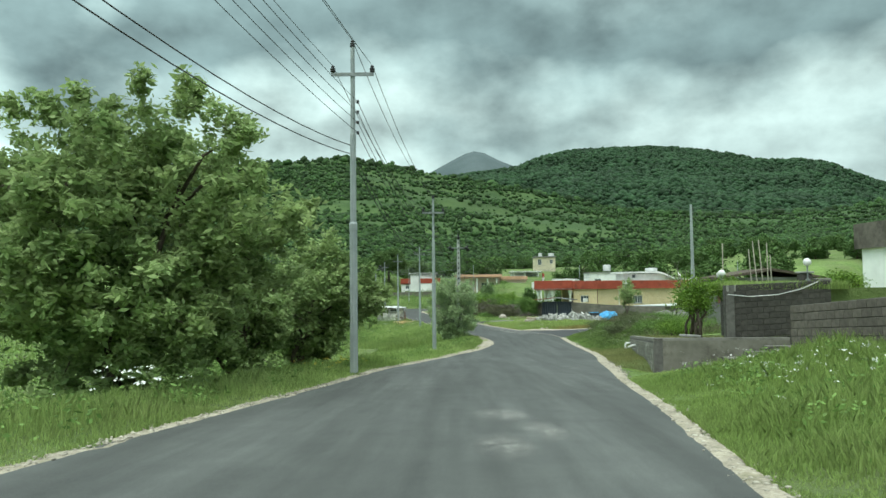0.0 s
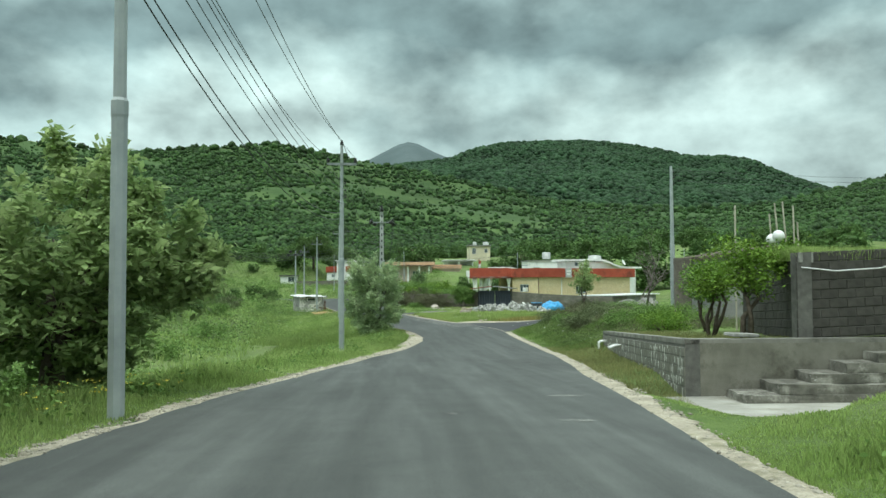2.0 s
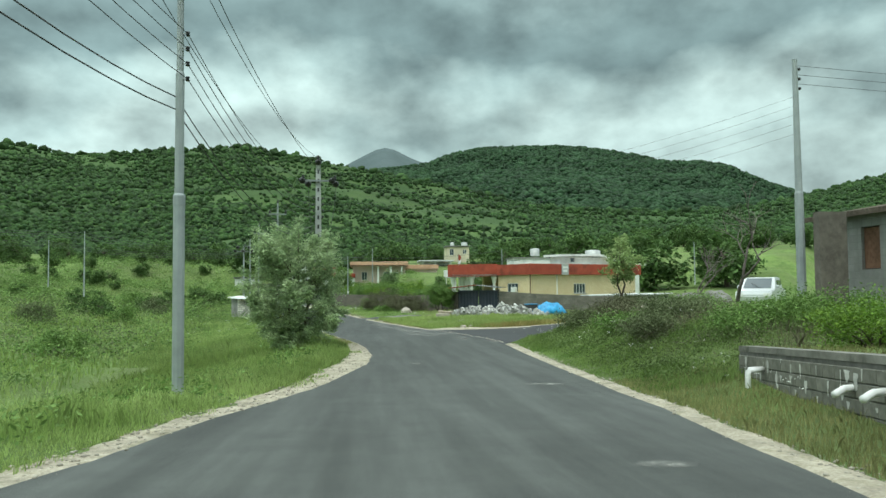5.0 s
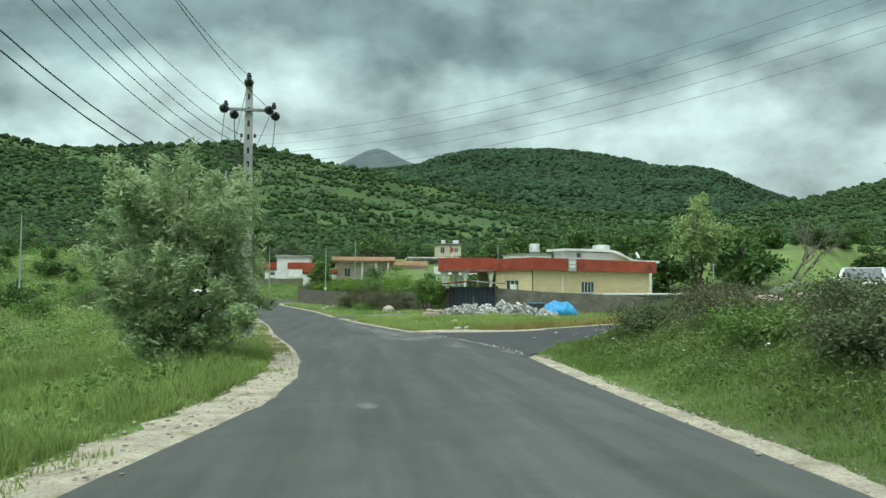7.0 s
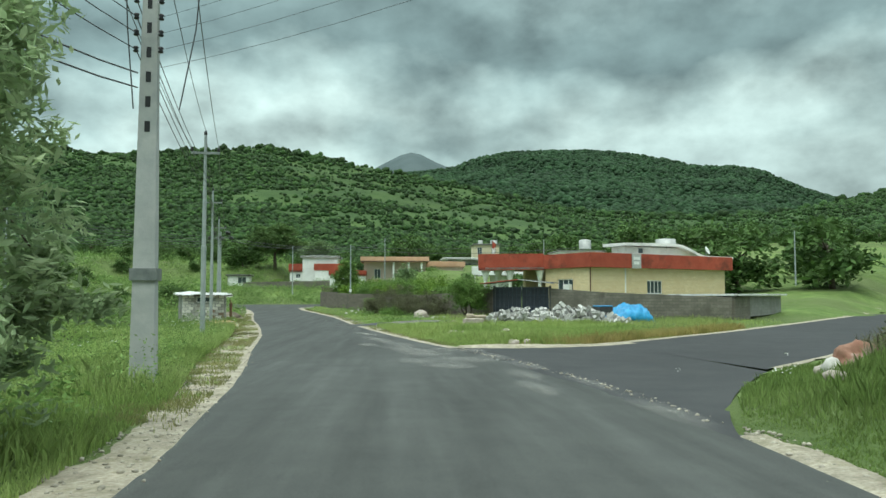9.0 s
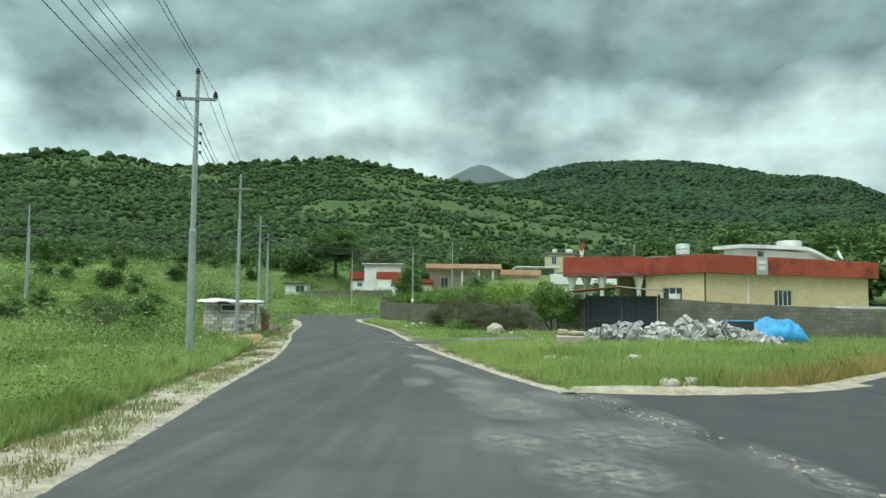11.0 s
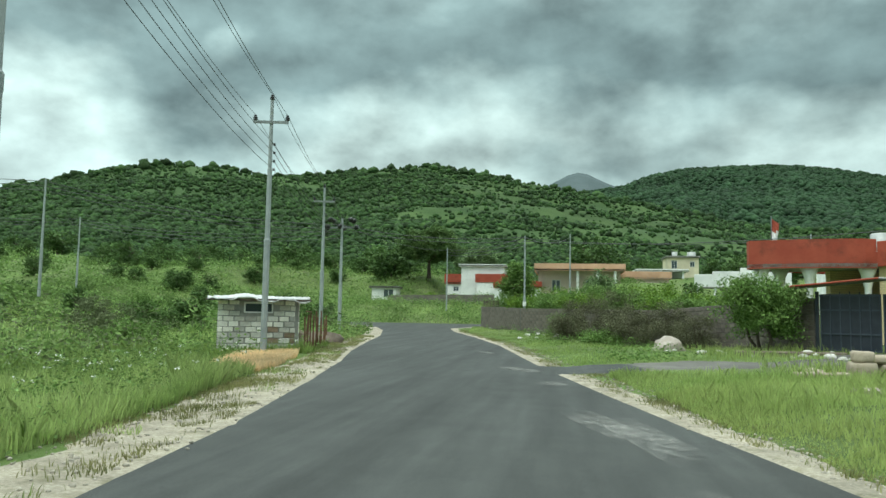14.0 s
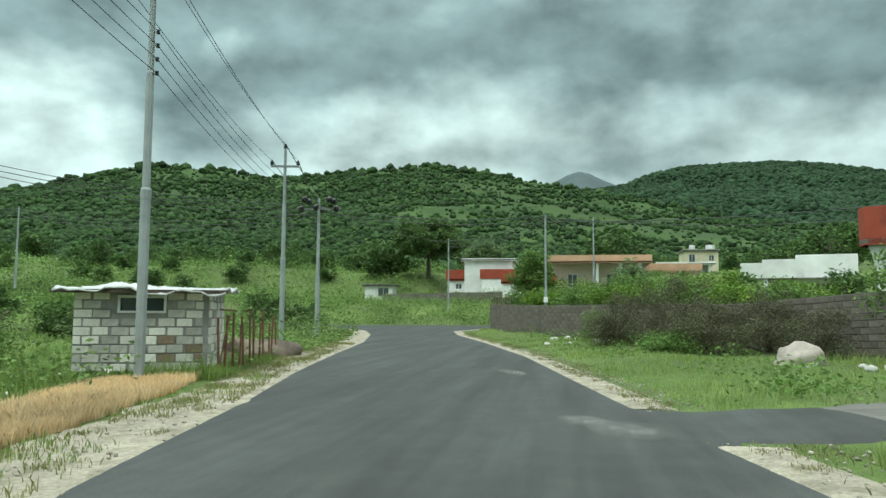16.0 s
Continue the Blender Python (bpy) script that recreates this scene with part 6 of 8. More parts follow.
water_tank(pose(28.9, 144.6, 6.0), "round metal water tank on the rear flat roof", 0.72, 1.1)
water_tank(HOUSE @ pose(16.4, 6.4, 5.2), "large pale water tank on the upper roof", 1.0, 0.75)
ds = thing("satellite_dish", HOUSE @ pose(21.6, 5.6, 4.55), "white satellite dish on the swept roof", "satellite dish")
part("mast", tube(bmesh.new(), [(0, 0, 0), (0, 0, 0.55)], 0.03, 6), M_STEEL, ds)
part("dish", lathe(bmesh.new(), [(0.02, 0), (0.25, 0.04), (0.45, 0.14), (0.44, 0.16), (0.2, 0.07), (0.02, 0.03)], 16, (0, 0, 0), pose(0, -0.05, 0.62, 65, 0, 20)), M_WHITE, ds, smooth=True)
shed2 = thing("low_roof", HOUSE @ pose(-1.5, 8.0, 3.1), "dark sheet shelter on the flat roof", "shelter")
boxpart("sheet", 0, 3.0, 0, 2.5, 0.9, 0.98, M_BARK, shed2)
for x, y in ((0.1, 0.1), (2.9, 0.1), (0.1, 2.4), (2.9, 2.4)):
    boxpart("leg", x - 0.04, x + 0.04, y - 0.04, y + 0.04, 0, 0.9, M_STEEL, shed2)
fl = thing("flag", pose(14.12, 120.02, 2.10), "striped red, white and green flag drooping on a thin pole", "flag")
part("flagpole", tube(bmesh.new(), [(0, 0, 0.9), (0, 0, 3.6)], 0.03, 6), M_STEEL, fl)
V = [(0.02 + 0.35 * k / 3 * (1 - 0.45 * j / 8), 0.1 * math.sin(k * 1.3 + j * 0.7), 3.5 - 0.22 * j - 0.1 * k) for j in range(9) for k in range(4)]
fm = mesh_from("cloth", V, [(4 * j + k, 4 * j + k + 1, 4 * j + k + 5, 4 * j + k + 4) for j in range(8) for k in range(3)])
for mt in (M_RED, M_WHITE, mat("green_cloth", (0.05, 0.22, 0.08), (0.07, 0.28, 0.1), 4, 0.9, 0.1)):
    fm.materials.append(mt)
for p in fm.polygons:
    p.material_index = min(2, p.index // 8)
part("cloth", fm, None, fl, "drooping striped cloth")

# ---- gate and boundary walls ----
GL, GR = Vector((12.95, 109.0, 0)), Vector((16.75, 107.1, 0))
gt = thing("gate", pose(GL.x, GL.y, -0.95, 0, 0, math.degrees(math.atan2(GR.y - GL.y, GR.x - GL.x))), "dark blue double metal gate with bars under a small canopy", "gate")
GW = (GR - GL).length
for k in range(2):
    x0 = k * GW / 2 + 0.03
    leaf_ = boxpart("gate_leaf", x0, x0 + GW / 2 - 0.06, -0.01, 0.02, 0.06, 2.2, M_NAVY, gt, "dark blue sheet metal gate leaf")
    bm = bmesh.new()
    for z in (0.08, 0.7, 1.6, 2.15):
        box(bm, x0, x0 + GW / 2 - 0.06, -0.06, -0.015, z - 0.03, z + 0.03)
    for j in range(7):
        xx = x0 + 0.03 + j * (GW / 2 - 0.12) / 6
        box(bm, xx - 0.02, xx + 0.02, -0.055, -0.015, 0.08, 2.15 + 0.15 * math.sin(math.pi * j / 6))
    part("frame", bm, M_GATEBAR, leaf_, "welded bars")
for x in (-0.12, GW + 0.02):
    boxpart("gate_post", x, x + 0.12, -0.08, 0.08, -0.1, 2.3, M_NAVY, gt)
bm = bmesh.new()
prism(bm, [(-1.0, -0.9), (GW / 2, -0.9), (GW + 0.6, -0.9), (GW + 0.6, 0.9), (GW / 2, 0.9), (-1.0, 0.9)], lambda x, y: 2.42 + 0.3 * (1 - abs(x - GW / 2) / (GW / 2 + 1)), lambda x, y: 2.48 + 0.3 * (1 - abs(x - GW / 2) / (GW / 2 + 1)))
part("canopy", bm, M_DARKROOF_GAP, gt, "low dark sheet canopy")
for k in range(2):
    part("canopy_edge", tube(bmesh.new(), [(-1.0 if k == 0 else GW + 0.6, -0.93, 2.45), (GW / 2, -0.93, 2.75)], 0.04, 6), M_RED if k == 0 else M_STEEL, gt, "reddish canopy edge" if k == 0 else "grey canopy edge")


def plain_wall(name, pts, z0, tops, label, material=None, thick=0.2):
    """A run of block wall through the points, with its top height given at each."""
    for (a, b), (ta, tb) in zip(zip(pts, pts[1:]), zip(tops, tops[1:])):
        a, b = Vector((*a, 0)), Vector((*b, 0))
        L = (b - a).length
        ob = new(name)
        bm = bmesh.new()
        v = [bm.verts.new(c) for c in ((0, -thick, z0), (L, -thick, z0), (L, 0, z0), (0, 0, z0), (0, -thick, ta), (L, -thick, tb), (L, 0, tb), (0, 0, ta))]
        for f in ((0, 3, 2, 1), (4, 5, 6, 7), (0, 1, 5, 4), (1, 2, 6, 5), (2, 3, 7, 6), (3, 0, 4, 7)):
            bm.faces.new([v[k] for k in f])
        me = bpy.data.meshes.new(name)
        bm.to_mesh(me)
        bm.free()
        me.materials.append(material or M_WALLBLOCK)
        bpy.data.objects.remove(ob)
        ob = new(name, me)
        ob.matrix_world = pose(a.x, a.y, 0, 0, 0, math.degrees(math.atan2(b.y - a.y, b.x - a.x)))
        tagged(ob, label, "wall", kind="structure")


plain_wall("compound_wall_1", [(GR.x + 0.15, GR.y - 0.05), (20.4, 105.0), (27.9, 100.9), (30.5, 104.2)], -1.2, [1.15, 0.85, 0.5, 0.7], "low grey-brown block wall round the brick house")
GARDEN = [((GL.x - 0.15, GL.y + 0.05), 1.1), ((10.7, 112.2), 0.9), ((7.9, 118.2), 0.62), ((0.3, 132.6), 0.75), ((-3.6, 144.0), 0.95)]
for k, ((p0_, t0_), (p1_, t1_)) in enumerate(zip(GARDEN, GARDEN[1:])):
    block_wall(f"compound_wall_{k + 5}", p0_, p1_, -1.6, -1.6, t0_, t1_, 0.22, M_GARDENWALL, "brown stained wall of long concrete blocks along the garden", block=(0.62, 0.205), joint=0.018, seed=70 + k)
plain_wall("compound_wall_3", [(10, 149), (-3.6, 144.0)], -1.6, [1.0, 0.95], "dark stained block wall along the garden")
plain_wall("compound_wall_4", [(-18.5, 173.2), (-11, 172.2), (-4.0, 171.8)], 0.6, [2.5, 2.65, 2.7], "low dark block wall below the white house")
# low block shack at the wall's end
sk = thing("block_shack", pose(28.3, 101.3, -0.9, 0, 0, 51), "low grey block outbuilding with a flat sheet roof", "outbuilding")
bm = bmesh.new()
for b in ((0, 14, 0, 0.2, 0, 1.45), (0, 0.2, 0.2, 4, 0, 1.45), (13.8, 14, 0.2, 4, 0, 1.45), (0.2, 13.8, 3.8, 4, 0, 1.45)):
    box(bm, *b)
part("wall", bm, M_HUT, sk)
boxpart("roof", -0.7, 14.4, -0.4, 4.4, 1.5, 1.62, M_SHEET, sk, "pale sheet roof", bevel=0.01)
# the wall is solid here; a dark panel gives the doorway's shade
boxpart("doorway", 0.6, 1.5, -0.02, 0.01, 0.1, 1.4, M_BARK, sk, "dark panel painted for the shade of a doorway")

# ---- block shed ----
SHED = pose(-9.2, 104.1, -1.12, 0, 0, math.degrees(math.atan2(0.96, 2.72)))
sh = thing("block_shed", SHED, "small shed of mixed pale concrete blocks with torn roofing", "shed")
SW, SD, SH = 2.9, 3.4, 1.78
M_GBLOCK = mat("grey_shed_block", (0.42, 0.41, 0.37), (0.58, 0.57, 0.51), 5, 0.92, 0.5, 40, rand=0.25, stain=(0.30, 0.285, 0.24), stain_scale=2)
M_WBLOCK = mat("limewashed_block", (0.76, 0.74, 0.66), (0.88, 0.86, 0.79), 5, 0.92, 0.5, 40, rand=0.14, stain=(0.60, 0.56, 0.47), stain_scale=3)
M_BBLOCK = mat("brown_stained_block", (0.20, 0.145, 0.10), (0.28, 0.21, 0.15), 5, 0.92, 0.5, 40, rand=0.2)
bm = bmesh.new()
wall_x(bm, 0, SW, 0, 0.15, 0, SH, [(0.95, 1.95, 1.30, 1.66)])
box(bm, SW - 0.15, SW, 0.15, SD, 0, SH)
box(bm, 0, 0.15, 0.15, SD, 0, SH)
box(bm, 0.15, SW - 0.15, SD - 0.15, SD, 0, SH)
part("core", bm, M_CONCRETE, sh)
kinds = []
for mt in (M_GBLOCK, M_WBLOCK, M_BBLOCK):
    for w in (0.385, 0.185):
        me = block_mesh(w, 0.05, 0.192, 0.014)
        me.materials.append(mt)
        kinds.append(me)
r_ = random.Random(8)
for side, L in ((0, SW), (1, SD)):
    for r in range(9):
        x = -0.2 if r % 2 else 0.0
        while x < L - 0.1:
            w = 0.4
            xs = max(x, 0.0)
            if x < 0 or x + 0.4 > L + 0.02:
                w = 0.2
            z = SH - 0.2 * (r + 1) + 0.0
            if z > -0.05 and not (side == 0 and xs + w > 0.93 and xs < 1.97 and z + 0.2 > 1.30 and z < 1.66) and xs + w <= L + 0.03:
                low = z < 0.75
                u = r_.random()
                k = (2 if (side == 0 and xs > 1.7 and low and u < 0.55) else 1 if u < (0.62 if 0.4 < z < 1.25 or side else 0.4) else 0)
                o = new("block", kinds[k * 2 + (w == 0.2)])
                o.parent = sh
                j = r_.uniform(-0.012, 0.012)
                sc = Matrix.Diagonal((r_.uniform(0.86, 1.0), 1, r_.uniform(0.82, 1.0), 1)) @ Matrix.Rotation(r_.uniform(-0.03, 0.03), 4, "Y")
                o.matrix_basis = Matrix.Translation((xs + 0.008, -0.03 + j, z)) @ sc if side == 0 else Matrix.Translation((SW + 0.03 + j, xs + 0.008, z)) @ Matrix.Rotation(math.pi / 2, 4, "Z") @ sc
            x += 0.4
win = boxpart("window", 0.95, 1.95, 0.06, 0.09, 1.30, 1.66, M_GLASS, sh, "small dark window")
bm = bmesh.new()
for b in ((0.93, 1.97, -0.05, 0.02, 1.62, 1.68), (0.93, 1.97, -0.05, 0.02, 1.28, 1.33), (0.93, 0.98, -0.05, 0.02, 1.33, 1.62), (1.92, 1.97, -0.05, 0.02, 1.33, 1.62)):
    box(bm, *b)
part("frame", bm, M_FRAME, win, "pale window frame")
V, Fc = [], []
nxr, nyr = 20, 12
for j in range(nyr + 1):
    for k in range(nxr + 1):
        x, y = -0.35 + (SW + 0.75) * k / nxr, -0.45 + (SD + 0.8) * j / nyr
        e = 1 if j == 0 else 0.3
        V.append((x, y + 0.05 * math.sin(k * 1.9) * e, SH + 0.06 + 0.05 * math.sin(k * 0.9 + j) + 0.03 * math.sin(k * 2.3 + 2 * j) + 0.03 * y - e * (0.05 + 0.05 * math.sin(k * 2.7) ** 2) + 0.10 * math.exp(-((k - 6) / 3) ** 2)))
for j in range(nyr):
    for k in range(nxr):
        i = j * (nxr + 1) + k
        Fc.append((i, i + 1, i + nxr + 2, i + nxr + 1))
rf = part("roof", mesh_from("roof", V, Fc), M_SHEET, sh, "torn pale plastic and sheet roofing", smooth=True)
sol = rf.modifiers.new("thick", "SOLIDIFY")
sol.thickness = 0.04
boxpart("roof_beam", -0.4, SW + 0.45, -0.4, -0.32, SH - 0.06, SH + 0.02, M_BARK, sh)
fn = thing("scrap_fence", pose(-6.15, 105.0, -1.15, 0, 0, 101), "rusty scrap post fence beside the block shed", "fence")
r_ = random.Random(9)
for k in range(12):
    x = 0.65 * k + r_.uniform(-0.2, 0.2)
    h = r_.uniform(1.0, 1.55)
    part("post", tube(bmesh.new(), [(x, 0, -0.2), (x + r_.uniform(-0.08, 0.08), r_.uniform(-0.05, 0.05), h)], 0.03, 6), M_RUST, fn)
part("rail", tube(bmesh.new(), [(0, 0, 1.4), (1.6, 0.02, 1.38)], 0.025, 6), M_RUST, fn)
part("brace", tube(bmesh.new(), [(0.1, 0.03, 0.1), (1.1, 0.05, 1.25)], 0.025, 6), M_RUST, fn)


def lump(name, m, radii, material, label, category, seed=1, group="", rough=0.22, kind="", sub=3):
    bm = bmesh.new()
    bmesh.ops.create_icosphere(bm, subdivisions=sub, radius=1)
    o = Vector((seed * 3.1, seed * 1.7, seed))
    for v in bm.verts:
        n = noise.noise(v.co * 1.3 + o) * rough * 1.6 + noise.noise(v.co * 3.7 + o) * rough * 0.5
        v.co = Vector((v.co.x * radii[0], v.co.y * radii[1], v.co.z * radii[2])) * (1 + n)
    ob = part(name, bm, material, smooth=True)
    ob.matrix_world = m
    return tagged(ob, label, category, group, kind)


lump("earth_mound", pose(-8.4, 112.5, -1.2), (1.1, 1.9, 0.55), M_RUBBLE, "brown mound of earth and rubble behind the fence", "mound", 3, rough=0.5)
lump("boulder", pose(7.2, 108.4, -0.98, 0, 0, 30), (0.66, 0.5, 0.46), M_STONE, "large pale pinkish boulder beside the wall", "boulder", 5, rough=0.28)
M_WSTONE = mat("whitish_limestone", (0.50, 0.48, 0.44), (0.66, 0.64, 0.59), 5, 0.9, 0.6, 18, stain=(0.34, 0.31, 0.27))
r_ = random.Random(12)
for k in range(48):
    cx, cy, s = ((10.0, 106.2, 1.3), (7.6, 107.8, 0.9), (3.9, 120.5, 1.2), (2.2, 125.5, 0.8), (12.0, 104.6, 1.0), (1.9, 130.5, 0.6))[k % 6]
    x, y, q = cx + r_.gauss(0, s), cy + r_.gauss(0, s * 0.6), r_.uniform(0.07, 0.22)
    lump("stone", pose(x, y, float(ground(x, y)) + q * 0.25, 0, 0, r_.uniform(0, 360)), (q, q * 0.8, q * 0.6), M_WSTONE, "loose white stone in the weeds", "stone", 20 + k, "loose stones", sub=2)
for x, y, q in ((13.4, 55.3, 0.35), (14.6, 55.8, 0.42), (12.6, 53.0, 0.18), (9.9, 77.2, 0.15), (9.4, 76.9, 0.18), (7.75, 83.9, 0.15), (8.0, 84.1, 0.14), (8.25, 83.8, 0.13), (10.0, 82.9, 0.2), (11.4, 60.9, 0.14), (12.2, 62.6, 0.16)):
    lump("stone", pose(x, y, float(ground(x, y)) + q * 0.3, 0, 0, x * 77), (q * 1.3, q, q * 0.75), M_STONE, "pale stone lying in the grass", "stone", int(x * 10), "loose stones", sub=2)

# ---- pile of hollow blocks and the blue sheet ----


def hollow_block():
    """A building block with three cells open at the top, as one closed shape."""
    w, d, h, t = 0.40, 0.20, 0.20, 0.035
    xs = [0, t, w / 3 - t / 2, w / 3 + t / 2, 2 * w / 3 - t / 2, 2 * w / 3 + t / 2, w - t, w]
    ys = [0, t, d - t, d]
    top = lambda i, j: 0.03 if (i in (1, 3, 5) and j == 1) else h
    bm = bmesh.new()
    cache = {}

    def vert(x, y, z):
        k = (round(x, 4), round(y, 4), round(z, 4))
        if k not in cache:
            cache[k] = bm.verts.new(k)
        return cache[k]

    for i in range(7):
        for j in range(3):
            z = top(i, j)
            c = [(xs[i], ys[j]), (xs[i + 1], ys[j]), (xs[i + 1], ys[j + 1]), (xs[i], ys[j + 1])]
            bm.faces.new([vert(*p, z) for p in c])
            bm.faces.new([vert(*p, 0) for p in c[::-1]])
            for k, (di, dj) in enumerate(((0, -1), (1, 0), (0, 1), (-1, 0))):
                a_, b_ = i + di, j + dj
                zn = top(a_, b_) if 0 <= a_ < 7 and 0 <= b_ < 3 else 0
                if zn < z:
                    p, q_ = c[k], c[(k + 1) % 4]
                    bm.faces.new([vert(*p, zn), vert(*q_, zn), vert(*q_, z), vert(*p, z)])
    bmesh.ops.recalc_face_normals(bm, faces=bm.faces)
    me = bpy.data.meshes.new("hollow_block")
    bm.to_mesh(me)
    bm.free()
    me.materials.append(M_LBLOCK)
    return me


hb = hollow_block()
pile = thing("block_pile", pose(15.0, 96.3, -1.05), "loose heap of pale hollow concrete blocks on the grass", "rubble pile")
r_ = random.Random(15)
for k in range(230):
    u = r_.uniform(-1, 1)
    v = r_.gauss(0, 0.42)
    x, y = u * 4.3, v * 1.7 + 0.25 * u
    top = 0.98 * max(0, 1 - abs(u) ** 2.5) * max(0, 1 - abs(v) ** 1.6) * (0.88 + 0.12 * math.sin(u * 7))
    z = r_.uniform(0.25, 1.0) * top
    g = float(ground(15.0 + x, 96.3 + y)) + 1.05
    o = new("hollow_block", hb)
    o.parent = pile
    o.matrix_basis = pose(x, y, max(g, g + z), r_.uniform(-70, 70), r_.uniform(-60, 60), r_.uniform(0, 360))
M_BUFF = mat("buff_sandstone", (0.36, 0.30, 0.225), (0.50, 0.43, 0.335), 3, 0.92, 0.6, 18, stain=(0.25, 0.21, 0.16), stain_scale=1.5)
for k, (x, y, dz, w, d, h, a, g_) in enumerate(((9.72, 95.9, 0.0, 0.52, 0.40, 0.34, 6, 1), (9.74, 95.92, 0.34, 0.44, 0.36, 0.24, -9, 1), (10.36, 96.2, 0.0, 0.50, 0.36, 0.32, 20, 1), (10.30, 96.15, 0.32, 0.78, 0.38, 0.17, 4, 1),
                                                (10.95, 96.1, 0.0, 0.44, 0.34, 0.22, -25, 0), (9.05, 95.55, 0.0, 0.55, 0.34, 0.13, 12, 0), (8.35, 95.4, 0.0, 0.46, 0.34, 0.12, -8, 0), (8.75, 96.0, 0.0, 0.36, 0.3, 0.15, 35, 0))):
    bm = bmesh.new()
    box(bm, -w / 2, w / 2, -d / 2, d / 2, 0, h, 0.035)
    bmesh.ops.subdivide_edges(bm, edges=bm.edges[:], cuts=2, use_grid_fill=True)
    for v in bm.verts:
        v.co += 0.03 * noise.noise_vector(v.co * 5 + Vector((k * 3.1, k, 0)))
    ob = part("squared_stone", bm, M_BUFF, smooth=True)
    ob.matrix_world = pose(x, y, float(ground(9.9, 95.9) if g_ else ground(x, y)) + dz, 0, 0, a)
    tagged(ob, "rough squared buff stone stacked by the driveway" if g_ else "rough buff stone lying by the driveway", "stone", "squared stones")
lump("rubble_bed", pose(15.0, 96.5, -1.15), (4.1, 1.3, 0.55), M_LBLOCK, "broken concrete under the heap of blocks", "rubble", 8, rough=0.2)
bm = bmesh.new()
bmesh.ops.create_grid(bm, x_segments=34, y_segments=22, size=1)
for v in bm.verts:
    x, y = v.co.x, v.co.y
    h = 1.12 * max(0, 1 - (x - 0.35) ** 2 * 1.9) ** 0.55 * max(0, 1 - y * y) ** 0.5 + 0.95 * math.exp(-((x + 0.72) / 0.3) ** 4) * max(0, 1 - y ** 4) * (0.75 + 0.25 * y)
    h += 0.30 * noise.noise(Vector((x * 3.5, y * 3, 1))) + 0.2 * noise.noise(Vector((x * 7, y * 6, 4))) + 0.07 * noise.noise(Vector((x * 15, y * 13, 2)))
    v.co = Vector((x * 2.05 + 0.1 * noise.noise(Vector((x, y * 3, 7))), y * 1.1, max(h, 0.0)))
tp_ = part("blue_tarpaulin", bm, M_TARP, smooth=True)
tp_.matrix_world = pose(19.55, 98.75, -1.02, 0, 0, 20)
sol = tp_.modifiers.new("thick", "SOLIDIFY")
sol.thickness = 0.015
tagged(tp_, "crumpled bright blue tarpaulin over a stack of goods", "tarpaulin")
# added dark box: gives the tarpaulin's open end its shade by colour
cg = thing("covered_crate", pose(18.25, 97.75, -1.0, 0, 0, 18), "added dark box for the shade in the tarpaulin's open end", "crate")
boxpart("body", -0.5, 0.5, -0.3, 0.4, 0.0, 0.95, M_DARKROOF_GAP, cg, bevel=0.02)
boxpart("lid", -0.52, 0.52, -0.32, 0.42, 0.95, 1.02, M_TARP, cg, "blue top of the added box, in tarpaulin colour", bevel=0.02)
pl = thing("kerb_stones", pose(9.2, 92.1, float(ground(9.2, 92.1)) - 0.03, 0, 0, 20), "stack of rough pale kerb blocks in the grass", "blocks")
for x, y, z, a in ((0, 0, 0, 0), (0.63, 0.08, 0, 8), (-0.7, 0.2, -0.05, -12), (0.12, 0.05, 0.283, 7), (1.3, -0.2, -0.08, 40), (0.7, 0.1, 0.283, -6)):
    o = boxpart("stone_block", -0.29, 0.29, -0.17, 0.17, 0, 0.28, M_STONE, pl, bevel=0.03)
    o.matrix_basis = pose(x, y, z, 0, 0, a)

# driveway to the gate
DRIVE = [(2.1, 98.5), (4.5, 98.0), (6.9, 98.8), (9.0, 100.0), (11.0, 101.7), (12.6, 103.6), (13.9, 105.6), (14.8, 107.4)]


def drive_strip(s0, s1, n, cols, lift):
    V, Fc = [], []
    dx, dy = np.array([p[0] for p in DRIVE]), np.array([p[1] for p in DRIVE])
    for k in range(n + 1):
        s = s0 + (s1 - s0) * k / n
        f = lambda u: Vector((float(np.interp(u, range(8), dx)), float(np.interp(u, range(8), dy)), 0))
        c, d_ = f(s), (f(min(s + 0.5, 7)) - f(max(s - 0.5, 0))).normalized()
        hw = float(np.interp(s, [0, 0.35, 0.8, 1.5, 7], [1.9, 1.55, 1.35, 1.3, 1.7])) + 0.06 * math.sin(s * 9)
        for j in range(cols + 1):
            u = 2 * j / cols - 1
            p = c + Vector((d_.y, -d_.x, 0)) * hw * u
            z = max(float(ground(p.x + ox, p.y + oy)) for ox in (-0.25, 0, 0.25) for oy in (-0.25, 0, 0.25))
            el, er = float(edge_l(p.y)), float(edge_r(p.y))
            on_road = float(rz(p.y)) + 0.006 + 0.03 * (1 - (2 * min(max((p.x - el) / (er - el), 0), 1) - 1) ** 2)
            w_ = min(max((p.x - er - 0.15) / 1.0, 0), 1)
            V.append((p.x, p.y, on_road + (z + lift - on_road) * w_ - (0.012 + 0.11 * w_ if abs(u) > 0.99 else 0)))
    for k in range(n):
        for j in range(cols):
            i = k * (cols + 1) + j
            Fc.append((i, i + 1, i + cols + 2, i + cols + 1))
    return V, Fc


